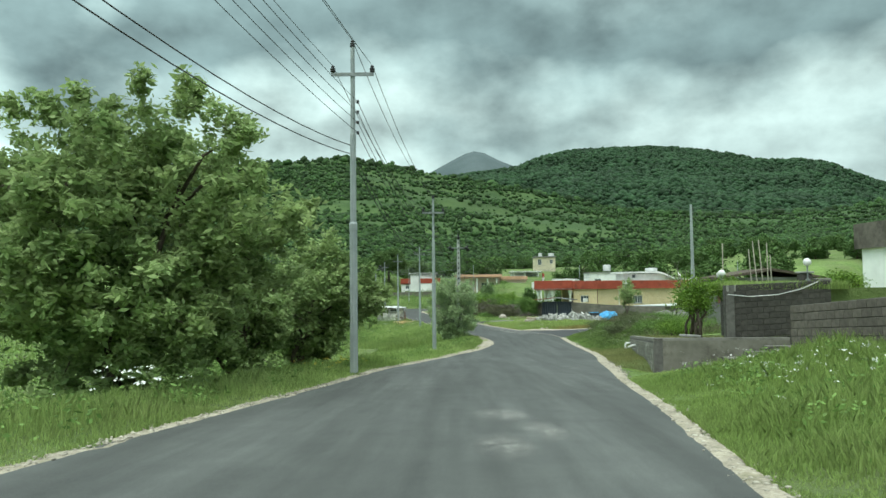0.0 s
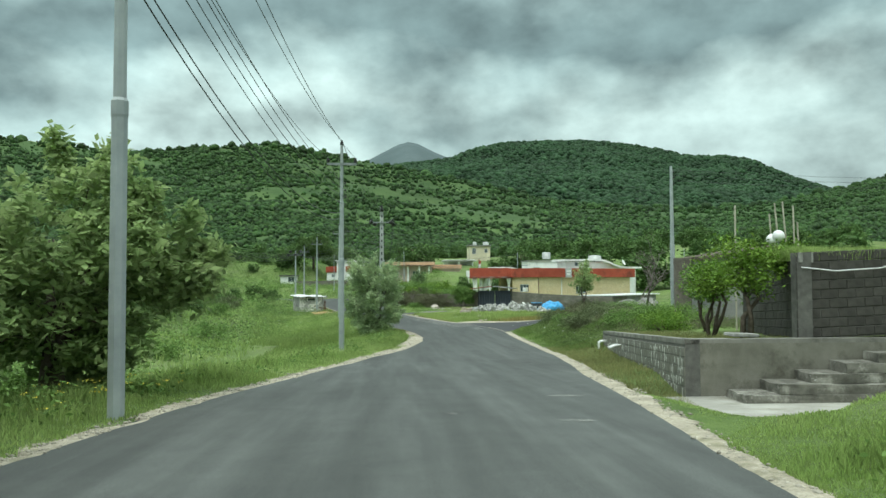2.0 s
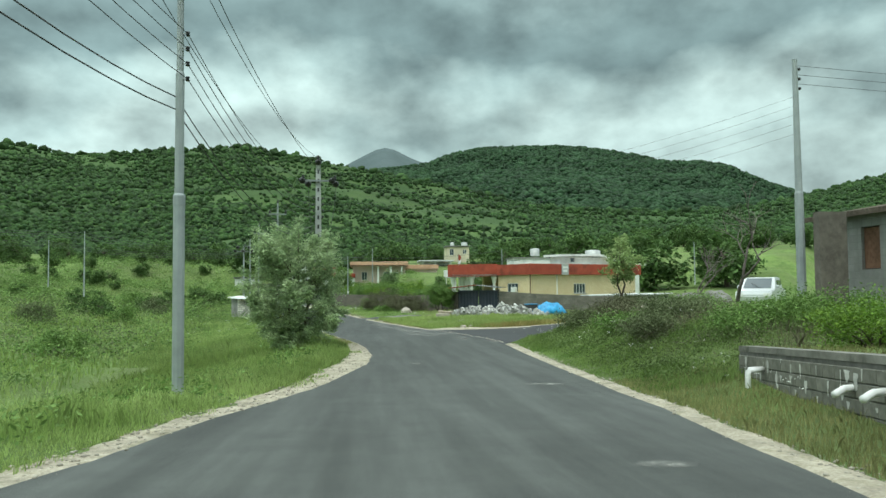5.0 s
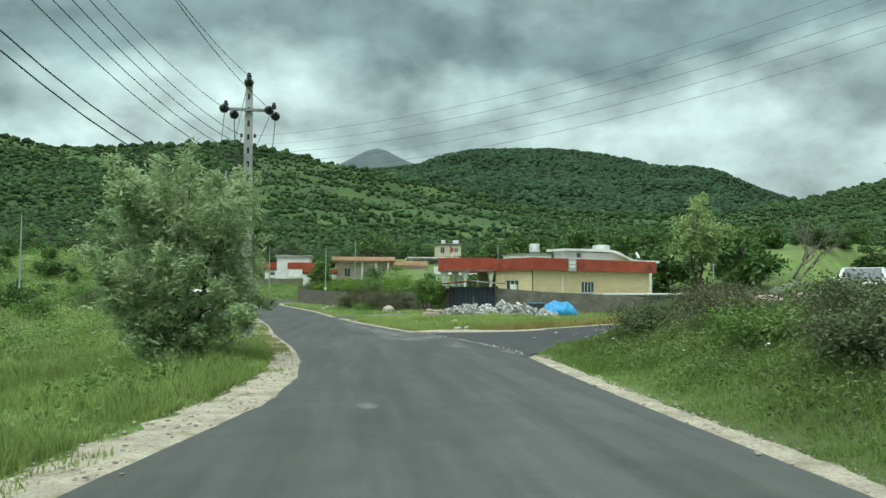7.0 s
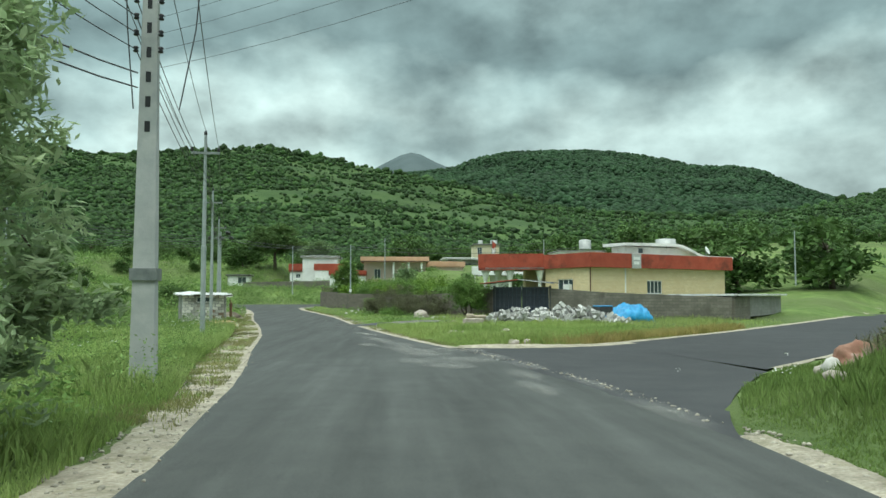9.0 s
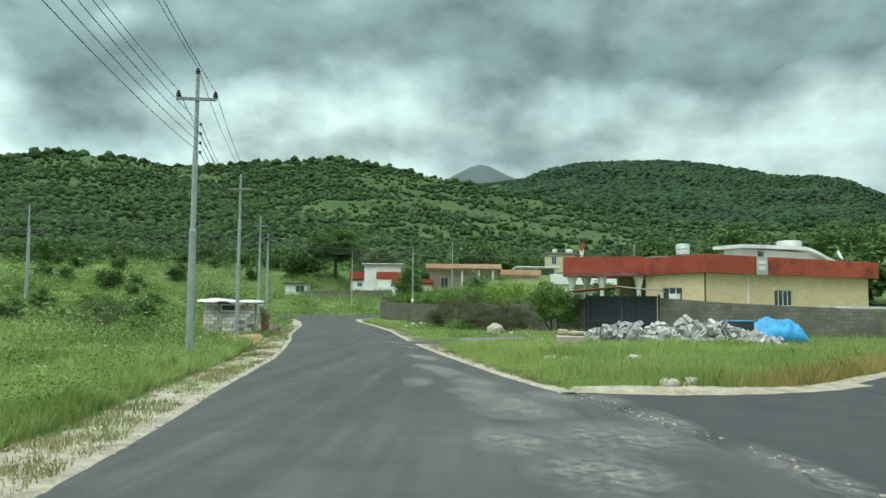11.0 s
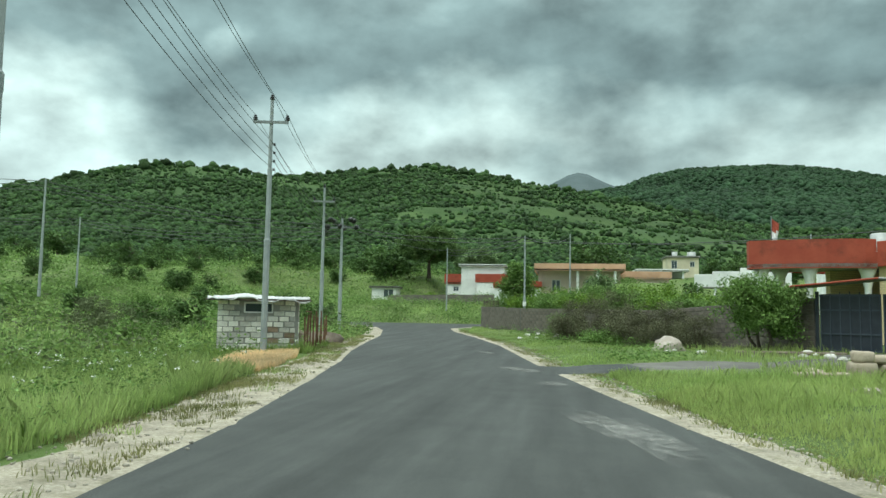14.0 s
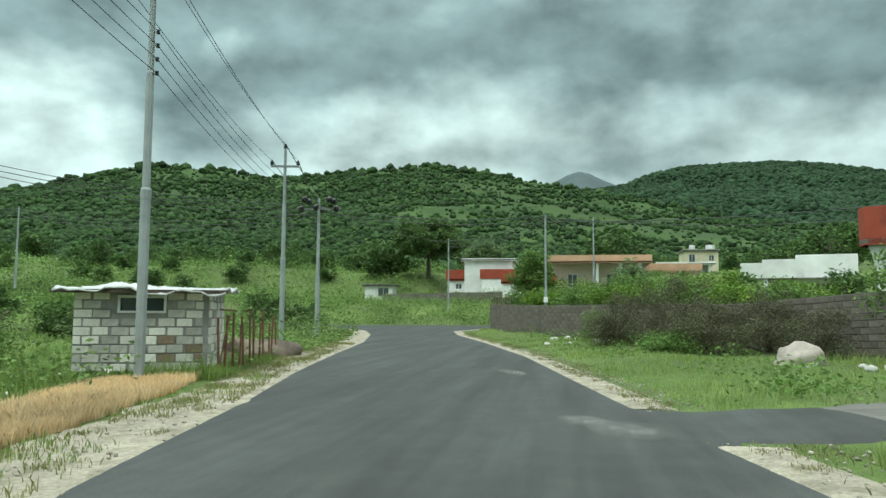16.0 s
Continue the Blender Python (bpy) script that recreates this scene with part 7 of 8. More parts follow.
V, Fc = drive_strip(0.0, 1.2, 12, 10, 0.03)
tagged(part("drive_apron", mesh_from("drive_apron", V, Fc), M_ASPHALT, smooth=True), "dark asphalt mouth of the driveway", "driveway", kind="structure")
V, Fc = drive_strip(0.95, 7.0, 50, 10, 0.022)
M_DRIVE = mat("grey_cast_driveway", (0.115, 0.11, 0.096), (0.175, 0.168, 0.148), 1.6, 0.9, 0.4, 25, stain=(0.09, 0.086, 0.072), stain_scale=0.7)
tagged(part("driveway", mesh_from("driveway", V, Fc), M_DRIVE, smooth=True), "grey cast concrete driveway to the blue gate", "driveway", kind="structure")
kb = thing("culvert_kerb", pose(11.4, 106.3, float(ground(11.4, 106.3)), 0, 0, 8), "rough concrete kerb of a culvert", "kerb", kind="structure")
boxpart("kerb_block", -2.2, 1.6, -0.25, 0.25, -0.15, 0.12, M_RUBBLE, kb, bevel=0.04)
wp = thing("white_pole", pose(-2.6, 141, -1.1), "white pole lying along the wall foot", "pole")
part("pole", tube(bmesh.new(), [(0, 0, 0.25), (2.9, -4.6, 0.1)], 0.06, 8), M_PVC, wp)

# dark stakes of the vine trellis on the corner of the garden wall
tl = thing("vine_trellis", pose(-3.5, 143.6, 0.6, 0, 0, -71), "row of dark stakes and a rail over the garden wall", "trellis")
r_ = random.Random(19)
for k in range(11):
    h_ = r_.uniform(0.75, 1.0)
    part("stake", tube(bmesh.new(), [(0.5 * k, 0.1, -0.2), (0.5 * k + r_.uniform(-0.12, 0.12), 0.1, h_)], 0.035, 5), M_BARK, tl)
part("rail", tube(bmesh.new(), [(0, 0.1, 0.72), (5.0, 0.1, 0.7)], 0.025, 5), M_BARK, tl)
lump("rubble_heap", pose(12.8, 62.7, float(ground(12.8, 62.7)) + 0.06), (0.34, 0.26, 0.22), M_REDCLAY, "small heap of reddish rubble in the grass", "rubble", 31, rough=0.5)
lump("stone", pose(12.1, 62.2, float(ground(12.1, 62.2)) + 0.08), (0.16, 0.13, 0.16), M_WSTONE, "pale stone lying in the grass", "stone", 33, "loose stones", sub=2)
for k, (x, y, q) in enumerate(((17.2, 60.5, 0.55), (18.6, 60.9, 0.65), (17.9, 59.8, 0.4), (15.9, 55.4, 0.25))):
    lump("boulder", pose(x, y, float(ground(x, y)) + q * 0.5, 0, 0, 50 * k), (q * 1.3, q, q * 0.75), M_BOULDER, "grey weathered boulder on the scrubby bank", "boulder", 41 + k, "bank boulders", rough=0.3)

# ---- houses of the village ----


def simple_house(name, m, w, d, h, material, label, parapet=None, ph=0.6, over=0.2, wins=(), pmat_label="", z0=0.0, columns=(), porch=0.0):
    """A flat-roofed house: walls with window openings in the front, slab, parapet, optional porch on columns."""
    ob = thing(name, m, label, "house")
    bm = bmesh.new()
    wall_x(bm, 0, w, 0, 0.25, z0, h, [(a, b, c, e) for a, b, c, e in wins])
    box(bm, 0, 0.25, 0.25, d, z0, h)
    box(bm, w - 0.25, w, 0.25, d, z0, h)
    box(bm, 0.25, w - 0.25, d - 0.25, d, z0, h)
    part("wall", bm, material, ob)
    for a, b, c, e in wins:
        u = window_unit(ob, pose(a, 0.1, c), b - a, e - c, 2)
    boxpart("roof_slab", -over, w + over, -over - porch, d + over, h, h + 0.15, M_CONCRETE, ob)
    if parapet:
        bm = bmesh.new()
        y0 = -over - porch
        for b in ((-over, w + over, y0, y0 + 0.15, h - 0.05, h + ph), (-over, -over + 0.15, y0 + 0.15, d + over, h - 0.05, h + ph), (w + over - 0.15, w + over, y0 + 0.15, d + over, h - 0.05, h + ph), (-over + 0.15, w + over - 0.15, d + over - 0.15, d + over, h - 0.05, h + ph)):
            box(bm, *b, 0.01)
        part("parapet", bm, parapet, ob, pmat_label)
    for x in columns:
        part("column", lathe(bmesh.new(), [(0.2, z0), (0.16, z0 + 0.2), (0.16, h - 0.2), (0.22, h)], 10, (x, -porch, 0)), M_WHITE, ob, smooth=True)
    return ob


simple_house("white_red_house", pose(-10.4, 182.4, 3.4), 5.9, 7.5, 3.5, M_WHITE, "white cube of a house above a red roof band", M_WHITE, 0.25, 0.35, z0=-1.2)
simple_house("red_parapet_house", pose(-4.6, 168.2, 2.0), 5.4, 4, 1.5, M_WHITE, "low white outbuilding with a red parapet below the pink house", M_RED, 0.75, 0.15, z0=-1.0, pmat_label="red painted parapet")
rb = simple_house("red_band_house", pose(-12.6, 183.0, 2.9), 9.0, 7.0, 1.6, M_WHITE, "low white house with a red roof band", M_RED, 1.3, 0.2, wins=((1.0, 1.8, 0.5, 1.2), (2.6, 3.4, 0.5, 1.2), (4.2, 5.0, 0.5, 1.2), (6.0, 6.8, 0.5, 1.2)), pmat_label="red painted roof band", z0=-1.5)
simple_house("orange_house", pose(0.5, 170, 2.05), 9.6, 9, 3.55, M_PINK, "pale pink house with an orange brick parapet", M_ORANGE, 0.78, 0.45, wins=((1.6, 2.6, 1.0, 2.5), (5.6, 6.8, 0.4, 2.5), (7.4, 8.4, 1.0, 2.4)), pmat_label="orange brick parapet", columns=(4.6, 6.9, 8.9), porch=1.4, z0=-1.5)
simple_house("orange_house", pose(10.1, 176, 2.5, 0, 0, 8), 6.5, 8, 2.6, M_PINK, "lower wing of the pink house with an orange parapet", M_ORANGE, 0.9, 0.3, wins=((1.0, 2.0, 0.9, 2.0), (3.4, 4.6, 0.9, 2.0)), pmat_label="orange brick parapet", z0=-1.5)
simple_house("carport", pose(14.9, 200, 4.4), 7.0, 6, 2.9, M_WHITE, "white flat-roofed house with an open porch", M_WHITE, 0.35, 0.4, wins=((3.8, 5.4, 0.9, 2.2),), columns=(0.4, 3.2, 6.6), porch=2.0, z0=-1.5)
simple_house("cream_house", pose(25.6, 246, 9.5), 6.4, 8, 3.6, M_CREAM, "tall cream house higher on the slope", M_CONCRETE, 0.35, 0.3, wins=((0.8, 2.0, 1.2, 3.0), (4.6, 5.6, 1.6, 2.8)), z0=-5)
simple_house("rear_house", pose(25.3, 143.0, 0), 5.6, 6, 5.85, M_WHITE, "white two-storey house behind the brick house", z0=-1.0, wins=((1.0, 2.2, 3.6, 4.8),))
water_tank(pose(27.5, 249, 13.3), "small metal water tank on the cream house", 0.6, 0.9)
water_tank(pose(31.0, 249, 13.3), "small metal water tank on the cream house", 0.9, 0.9)
vl = simple_house("white_villa", pose(18.0, 153.0, 1.2, 0, 0, -14), 5.6, 9, 2.0, M_WHITE, "white villa with a broad stepped white parapet", None, wins=((3.0, 4.2, 0.7, 1.6),), z0=-1.6)
bm = bmesh.new()
for b in ((-2.2, -0.6, -1.6, -1.4, 1.95, 3.15), (-0.6, 1.8, -1.75, -1.55, 1.95, 3.4), (1.8, 6.1, -1.2, -1.0, 1.95, 3.75), (-2.2, -2.0, -1.4, 6, 1.95, 3.15), (5.9, 6.1, -1.0, 9, 1.95, 3.75)):
    box(bm, *b, 0.02)
part("parapet", bm, M_WHITE, vl, "broad stepped white parapet")
boxpart("porch_slab", -2.2, 6.1, -1.6, 1.0, 1.9, 1.98, M_CONCRETE, vl)
for x in (-2.0, -0.5):
    boxpart("column", x, x + 0.25, -1.5, -1.25, -1.6, 1.9, M_WHITE, vl)
bm = bmesh.new()
bmesh.ops.create_uvsphere(bm, u_segments=16, v_segments=8, radius=0.8)
for v in bm.verts:
    v.co = Vector((v.co.x + 4.2, v.co.y + 2, max(0, v.co.z) * 0.6 + 3.4))
part("roof_dome", bm, M_WHITE, vl, smooth=True)
boxpart("wall_front", 4.4, 9.1, -1.25, -1.05, -1.5, 1.72, M_WHITE, rb)
boxpart("parapet_front", 4.2, 9.3, -1.35, -1.15, 1.74, 2.9, M_RED, rb, "red painted roof band", bevel=0.02)
gs = simple_house("guard_shelter", pose(-22.3, 179.6, 2.1), 3.4, 2.6, 1.6, M_WHITE, "small white open shelter on the grass bank", M_CONCRETE, 0.2, 0.3, wins=((1.6, 3.0, 0.3, 1.4),), z0=-0.8)
tr_ = thing("tin_roof", pose(3.0, 146.5, 0.6, 0, 0, -25), "small whitish tin roof behind the garden wall", "roof")
boxpart("sheet", 0, 3.2, 0, 2.4, 1.0, 1.06, M_SHEET, tr_, m=Matrix.Rotation(radians(9), 4, "Y"))
for x, y in ((0.2, 0.2), (3.0, 0.2), (0.2, 2.2), (3.0, 2.2)):
    boxpart("leg", x - 0.04, x + 0.04, y - 0.04, y + 0.04, -1, 0.6, M_STEEL, tr_)

# ---- parked car on the bank ----
M_CARW = mat("white_car_paint", (0.62, 0.64, 0.65), (0.68, 0.70, 0.71), 2, 0.3, 0.0)
M_TYRE = mat("tyre_rubber", (0.018, 0.018, 0.018), (0.03, 0.03, 0.03), 8, 0.85, 0.2)
cz = float(ground(24.7, 68.5)) + 0.1
car = thing("pickup_car", pose(24.7, 68.3, cz, 0, 0, 232), "white pickup parked behind the scrubby bank", "car")
bm = bmesh.new()
prof = [(-2.4, 0.45), (2.3, 0.45), (2.4, 0.75), (2.3, 0.98), (1.3, 1.08), (0.45, 1.68), (-1.0, 1.72), (-1.2, 1.12), (-2.4, 1.08)]
a = [bm.verts.new((x, -0.88 + 0.12 * (z > 1.3), z)) for x, z in prof]
b = [bm.verts.new((x, 0.88 - 0.12 * (z > 1.3), z)) for x, z in prof]
bm.faces.new(a)
bm.faces.new(b[::-1])
for k in range(len(prof)):
    bm.faces.new((a[k], b[k], b[(k + 1) % len(prof)], a[(k + 1) % len(prof)]))
bmesh.ops.recalc_face_normals(bm, faces=bm.faces)
bmesh.ops.bevel(bm, geom=list(bm.edges), offset=0.05, segments=2, affect="EDGES")
part("body", bm, M_CARW, car, smooth=False)
bm = bmesh.new()
v = [bm.verts.new(c) for c in ((1.24, -0.7, 1.13), (1.24, 0.7, 1.13), (0.52, 0.64, 1.64), (0.52, -0.64, 1.64))]
o_ = [bm.verts.new(q.co + Vector((0.02, 0, 0.02))) for q in v]
bm.faces.new(o_)
part("windscreen", bm, M_GLASS, car)
for s in (-1, 1):
    boxpart("side_window", -0.95, 0.4, s * 0.84 - 0.01, s * 0.84 + 0.01, 1.18, 1.55, M_GLASS, car)
    boxpart("headlight", 2.32, 2.42, s * 0.65 - 0.16, s * 0.65 + 0.16, 0.72, 0.88, M_LAMP, car)
    part("mirror", lathe(bmesh.new(), [(0.02, -0.09), (0.09, -0.05), (0.09, 0.05), (0.02, 0.09)], 8, (0.95, s * 0.98, 1.2)), M_CARW, car)
    for x in (-1.5, 1.5):
        w = part("wheel", lathe(bmesh.new(), [(0.2, -0.1), (0.33, -0.1), (0.36, -0.06), (0.36, 0.06), (0.33, 0.1), (0.2, 0.1)], 20, (0, 0, 0), pose(x, s * 0.8, 0.36, 90)), M_TYRE, car, smooth=True)
        part("rim", lathe(bmesh.new(), [(0.05, -0.11), (0.2, -0.105), (0.2, 0.105), (0.05, 0.11)], 14, (0, 0, 0), pose(x, s * 0.8, 0.36, 90)), M_STEEL, w)
part("wiper", tube(bmesh.new(), [(1.26, 0.1, 1.16), (0.95, -0.35, 1.42)], 0.01, 4), M_TYRE, car)

# ---- grass and weeds ----


def blades(name, x, y, h, w, material, label, zfun=ground, seed=1, category="grass"):
    r_ = np.random.default_rng(seed)
    n = len(x)
    z = zfun(x, y) - 0.02
    a = r_.uniform(0, math.tau, n)
    lean = r_.uniform(0.1, 0.55, n) * h
    la = r_.uniform(0, math.tau, n)
    base = np.stack([x, y, z], 1)
    side = np.stack([np.cos(a), np.sin(a), np.zeros(n)], 1) * (w / 2)[:, None]
    mid = base + np.stack([np.cos(la) * lean * 0.3, np.sin(la) * lean * 0.3, h * 0.6], 1)
    tip = base + np.stack([np.cos(la) * lean, np.sin(la) * lean, h], 1)
    V = np.stack([base - side, base + side, mid + side * 0.7, tip, mid - side * 0.7], 1).reshape(-1, 3)
    me = bpy.data.meshes.new(name)
    me.vertices.add(5 * n)
    me.vertices.foreach_set("co", V.ravel())
    me.loops.add(5 * n)
    me.loops.foreach_set("vertex_index", np.arange(5 * n, dtype=np.int32))
    me.polygons.add(n)
    me.polygons.foreach_set("loop_start", np.arange(0, 5 * n, 5, dtype=np.int32))
    me.update(calc_edges=True)
    return tagged(part(name, me, material), label, category, kind="stuff")


r_ = np.random.default_rng(41)


def scatter(n, side, y0, y1, d0, d1, power=1.6):
    """Places beside the road, thicker towards it. side: -1 left, 1 right."""
    y = r_.uniform(y0, y1, n)
    d = d0 + (d1 - d0) * r_.random(n) ** power
    if side < 0:
        d = d + np.interp(y, VL_Y, VL_W) * 0.85
        return edge_l(y) - d, y
    d = d + np.interp(y, VR_Y, VR_W) * 0.8
    return edge_r(y) + d, y


def off_side(x, y):
    so, sa = side_off(x, y)
    cy = np.interp(x, [p[0] for p in DRIVE], [p[1] for p in DRIVE])
    drive = (np.abs(y - cy) < np.interp(x, [3, 8.5, 10.6, 14.8], [1.3, 1.3, 1.6, 2.4])) & (x > 2) & (x < 17)
    landing = (x > 6.6) & (x < 13.2) & (y > 22.2 + 0.75 * np.clip(x - 7.4, 0, 9)) & (y < 27.2)
    straw = (edge_l(y) - x > 1.2) & (edge_l(y) - x < 3.9) & (y > 94.5) & (y < 103.2)
    return ~((np.abs(so) < SIDE_HALF + 0.25) & (x > edge_r(y) + 0.35)) & ~in_mouth(x, y, 0.35) & ~drive & ~landing & ~straw


def tuft(x, y):
    return np.clip(0.62 + 0.55 * wob(x, y, 0.9, 5.0) + 0.3 * wob(x, y, 2.7, 2.0), 0.25, 1.5)


for nm, side, n, y0, y1, d1, hh, seed in (("tall_grass", -1, 105000, 4, 62, 7.5, 0.42, 1), ("tall_grass", -1, 80000, 62, 104, 9, 0.50, 2), ("tall_grass", -1, 16000, 104, 148, 4, 0.3, 3),
                                           ("tall_grass", 1, 82000, 3, 25.5, 6.5, 0.46, 4), ("tall_grass", 1, 60000, 42, 68, 7.5, 0.24, 5), ("tall_grass", 1, 80000, 72.5, 95.8, 12, 0.34, 6), ("tall_grass", 1, 20000, 99.5, 146, 5.5, 0.17, 7)):
    x, y = scatter(n, side, y0, y1, 0.0, d1)
    ok = off_side(x, y)
    if seed == 6:
        so, sa = side_off(x, y)
        ok &= so < -SIDE_HALF - 0.35
    if side > 0 and y0 >= 98:
        ok &= x < np.interp(y, [97, 112, 118, 132.6, 144], [12, 10.2, 7.6, 0, -4])
    x, y = x[ok], y[ok]
    edge = np.clip((np.where(side < 0, edge_l(y) - x, x - edge_r(y))) / 1.6, 0.25, 1)
    if seed == 4:
        edge = edge * np.interp(y - 0.8 * np.clip(x - 7.4, 0, 9), [17.5, 20.5], [1, 0.3])
    h = hh * tuft(x, y) * r_.uniform(0.55, 1.25, len(x)) * edge
    if seed == 6:
        h = h * np.clip((-side_off(x, y)[0] - SIDE_HALF) / 1.6, 0.35, 1)
    blades(nm, x, y, h, 0.014 + 0.012 * r_.random(len(x)), M_LAWN if seed == 6 else M_BANKGRASS if seed == 5 else M_GRASS, "lush green roadside grass", seed=seed)
# grass beyond the side road and over the field
x = np.concatenate([r_.uniform(8, 34, 45000), r_.uniform(-60, -6, 90000)])
y = np.concatenate([r_.uniform(74, 112, 45000), r_.uniform(12, 150, 90000)])
so, sa = side_off(x, y)
ok = off_side(x, y) & ((x < 0) | ((so < -SIDE_HALF - 0.35) & (sa > 3))) & (edge_l(y) - x > 5) | ((x > 8) & (so < -SIDE_HALF - 0.35) & off_side(x, y) & ((x - 12.95) * 0.46 + (y - 109) * 0.888 < 0))
x, y = x[ok], y[ok]
h = np.where(x < 0, 0.55, 0.4 * np.clip((-side_off(x, y)[0] - SIDE_HALF) / 1.6, 0.35, 1)) * tuft(x, y) * r_.uniform(0.5, 1.2, len(x))
for mt, lb, ok, sd in ((M_GRASS, "tall green grass of the open field", x < 0, 9), (M_LAWN, "bright green grass of the lawn before the brick house", x >= 0, 20)):
    blades("field_grass", x[ok], y[ok], h[ok], np.where(x[ok] < 0, 0.06, 0.022) * (0.6 + 0.8 * r_.random(ok.sum())), mt, lb, seed=sd)
x, y = r_.uniform(-48, 9, 14000), 158 + 40 * r_.random(14000) ** 0.9
blades("field_grass", x, y, 0.55 * tuft(x, y) * r_.uniform(0.5, 1.2, len(x)), 0.05 * (0.6 + 0.8 * r_.random(len(x))), M_GRASS, "tall green grass on the bank beyond the crossing", seed=19)
x, y = scatter(46000, -1, 3, 125, -1.2, 0.3, 0.7)
ok = (edge_l(y) - x > 0.25) & (wob(x, y, 1.1, 7.0) + 0.5 * wob(x, y, 3.1, 2.0) > 0.34)
blades("verge_tufts", x[ok], y[ok], r_.uniform(0.04, 0.13, ok.sum()), np.full(ok.sum(), 0.016), M_GRASS, "short grass tufts in the gravel verge", zfun=lambda x, y: rz(y) + 0.0, seed=17)
# dry straw before the shed, browned verge of the lawn
y = r_.uniform(94.3, 103.4, 30000)
x = edge_l(y) - np.interp(y, [94, 97, 103], [1.5, 1.35, 1.7]) - np.interp(y, [94, 96, 103], [0.5, 2.0, 2.2]) * r_.random(30000) ** 1.3 + 0.15 * wob(y, y, 2.0, 1)
ok = edge_l(y) - x > 1.1
blades("dry_straw", x[ok], y[ok], r_.uniform(0.07, 0.25, ok.sum()), np.full(ok.sum(), 0.016), M_STRAW, "dry orange straw patch before the shed", seed=10)
s_ = r_.uniform(4, 30, 14000)
o_ = -SIDE_HALF - 0.45 - np.abs(r_.normal(0, 0.6, 14000))
x, y = SIDE_AT.x + SIDE_DIR.x * s_ + SIDE_DIR.y * o_, SIDE_AT.y + SIDE_DIR.y * s_ - SIDE_DIR.x * o_
M_STALK = mat("grey_brown_stalks", (0.13, 0.125, 0.075), (0.22, 0.205, 0.13), 2, 0.85, 0.0, island=0.3)
M_DULLGRASS = mat("dull_short_grass", (0.20, 0.22, 0.085), (0.32, 0.31, 0.14), 1.5, 0.8, 0.0, island=0.25, leaf=0.3)
M_DRYGRASS = mat("yellowing_grass", (0.30, 0.28, 0.09), (0.46, 0.38, 0.16), 1.5, 0.8, 0.0, island=0.25, leaf=0.3)
ok = off_side(x, y) & (x > edge_r(y) + 0.3)
x, y = x[ok], y[ok]
blades("dry_grass", x, y, r_.uniform(0.16, 0.42, len(x)), np.full(len(x), 0.014), M_DRYGRASS, "yellowing grass edge of the lawn", seed=11)
x, y = scatter(17000, 1, 25.5, 44, 0.0, 2.2, 1.2)
ok = x < 7.9 + 2.6 * (y - 27) / 15.6
x, y = x[ok], y[ok]
blades("dry_grass", x, y, r_.uniform(0.05, 0.16, len(x)), np.full(len(x), 0.012), M_DULLGRASS, "short dry grass at the foot of the retaining wall", seed=12)
for side, n, y0, y1, d0, sd in ((-1, 430, 58, 125, -1.7, 21), (1, 130, 68, 97, -0.7, 22), (1, 150, 99.5, 140, -0.8, 23)):
    cx, cy = scatter(n, side, y0, y1, d0, 0.4, 0.8)
    sz_ = 0.05 + 0.22 * r_.random(len(cx)) ** 2
    k = np.repeat(np.arange(len(cx)), (30 + 520 * sz_).astype(int))
    x, y = cx[k] + r_.normal(0, 1, len(k)) * sz_[k], cy[k] + r_.normal(0, 1.5, len(k)) * sz_[k]
    ok = (np.where(side < 0, edge_l(y) - x, x - edge_r(y)) > 0.12) & off_side(x, y)
    blades("verge_tufts", x[ok], y[ok], (r_.uniform(0.02, 0.08, len(k)) + 0.2 * sz_[k])[ok], np.full(ok.sum(), 0.013), M_DULLGRASS, "short olive grass tufts in the gravel verge", zfun=lambda x, y: rz(y) + 0.0, seed=sd)
x, y = scatter(22000, 1, 43, 65, 2.6, 10, 1.0)
ok = off_side(x, y) & (wob(x, y, 0.8, 3.0) > -0.1) & (x > 12.0 + 0.553 * (y - 61.1))
blades("dry_stalks", x[ok], y[ok], r_.uniform(0.2, 0.5, ok.sum()), np.full(ok.sum(), 0.009), M_STALK, "thin grey-brown dry stalks on the scrubby bank", seed=18)
# turf on the garden wall and on the terrace
x, y = r_.uniform(10.6, 15.0, 16000), 27.35 + np.abs(r_.normal(0, 1.2, 16000))
blades("wall_turf", x, y, r_.uniform(0.12, 0.36, 16000), np.full(16000, 0.014), M_GRASS, "bright green turf hanging over the garden wall", zfun=lambda x, y: np.full(len(x), 2.95), seed=13)
y = r_.uniform(27.4, 34.5, 9000)
x = 10.6 + 0.314 * (y - 27.35) + np.abs(r_.normal(0, 0.4, 9000))
blades("wall_turf", x, y, r_.uniform(0.12, 0.4, 9000), np.full(9000, 0.014), M_GRASS, "bright green turf hanging over the garden wall", zfun=lambda x, y: np.full(len(x), 2.93), seed=14)
bush("vine", (11.15, 28.8), (0.7, 0.9, 0.35), 3500, 0.09, M_CITRUS, "bright green plants hanging over the garden wall", seed=140, spread=0.16, twigs=False, group="garden vines", z=2.75, category="vine")
y = r_.uniform(27.3, 42, 12000)
x = 7.95 + 2.6 * (y - 27) / 15.6 + 0.35 + 4 * r_.random(12000)
blades("terrace_grass", x, y, r_.uniform(0.05, 0.2, 12000), np.full(12000, 0.014), M_DULLGRASS, "short dry grass on the garden terrace", zfun=lambda x, y: 1.17 - 0.86 * (y - 27) / 15.6, seed=15)


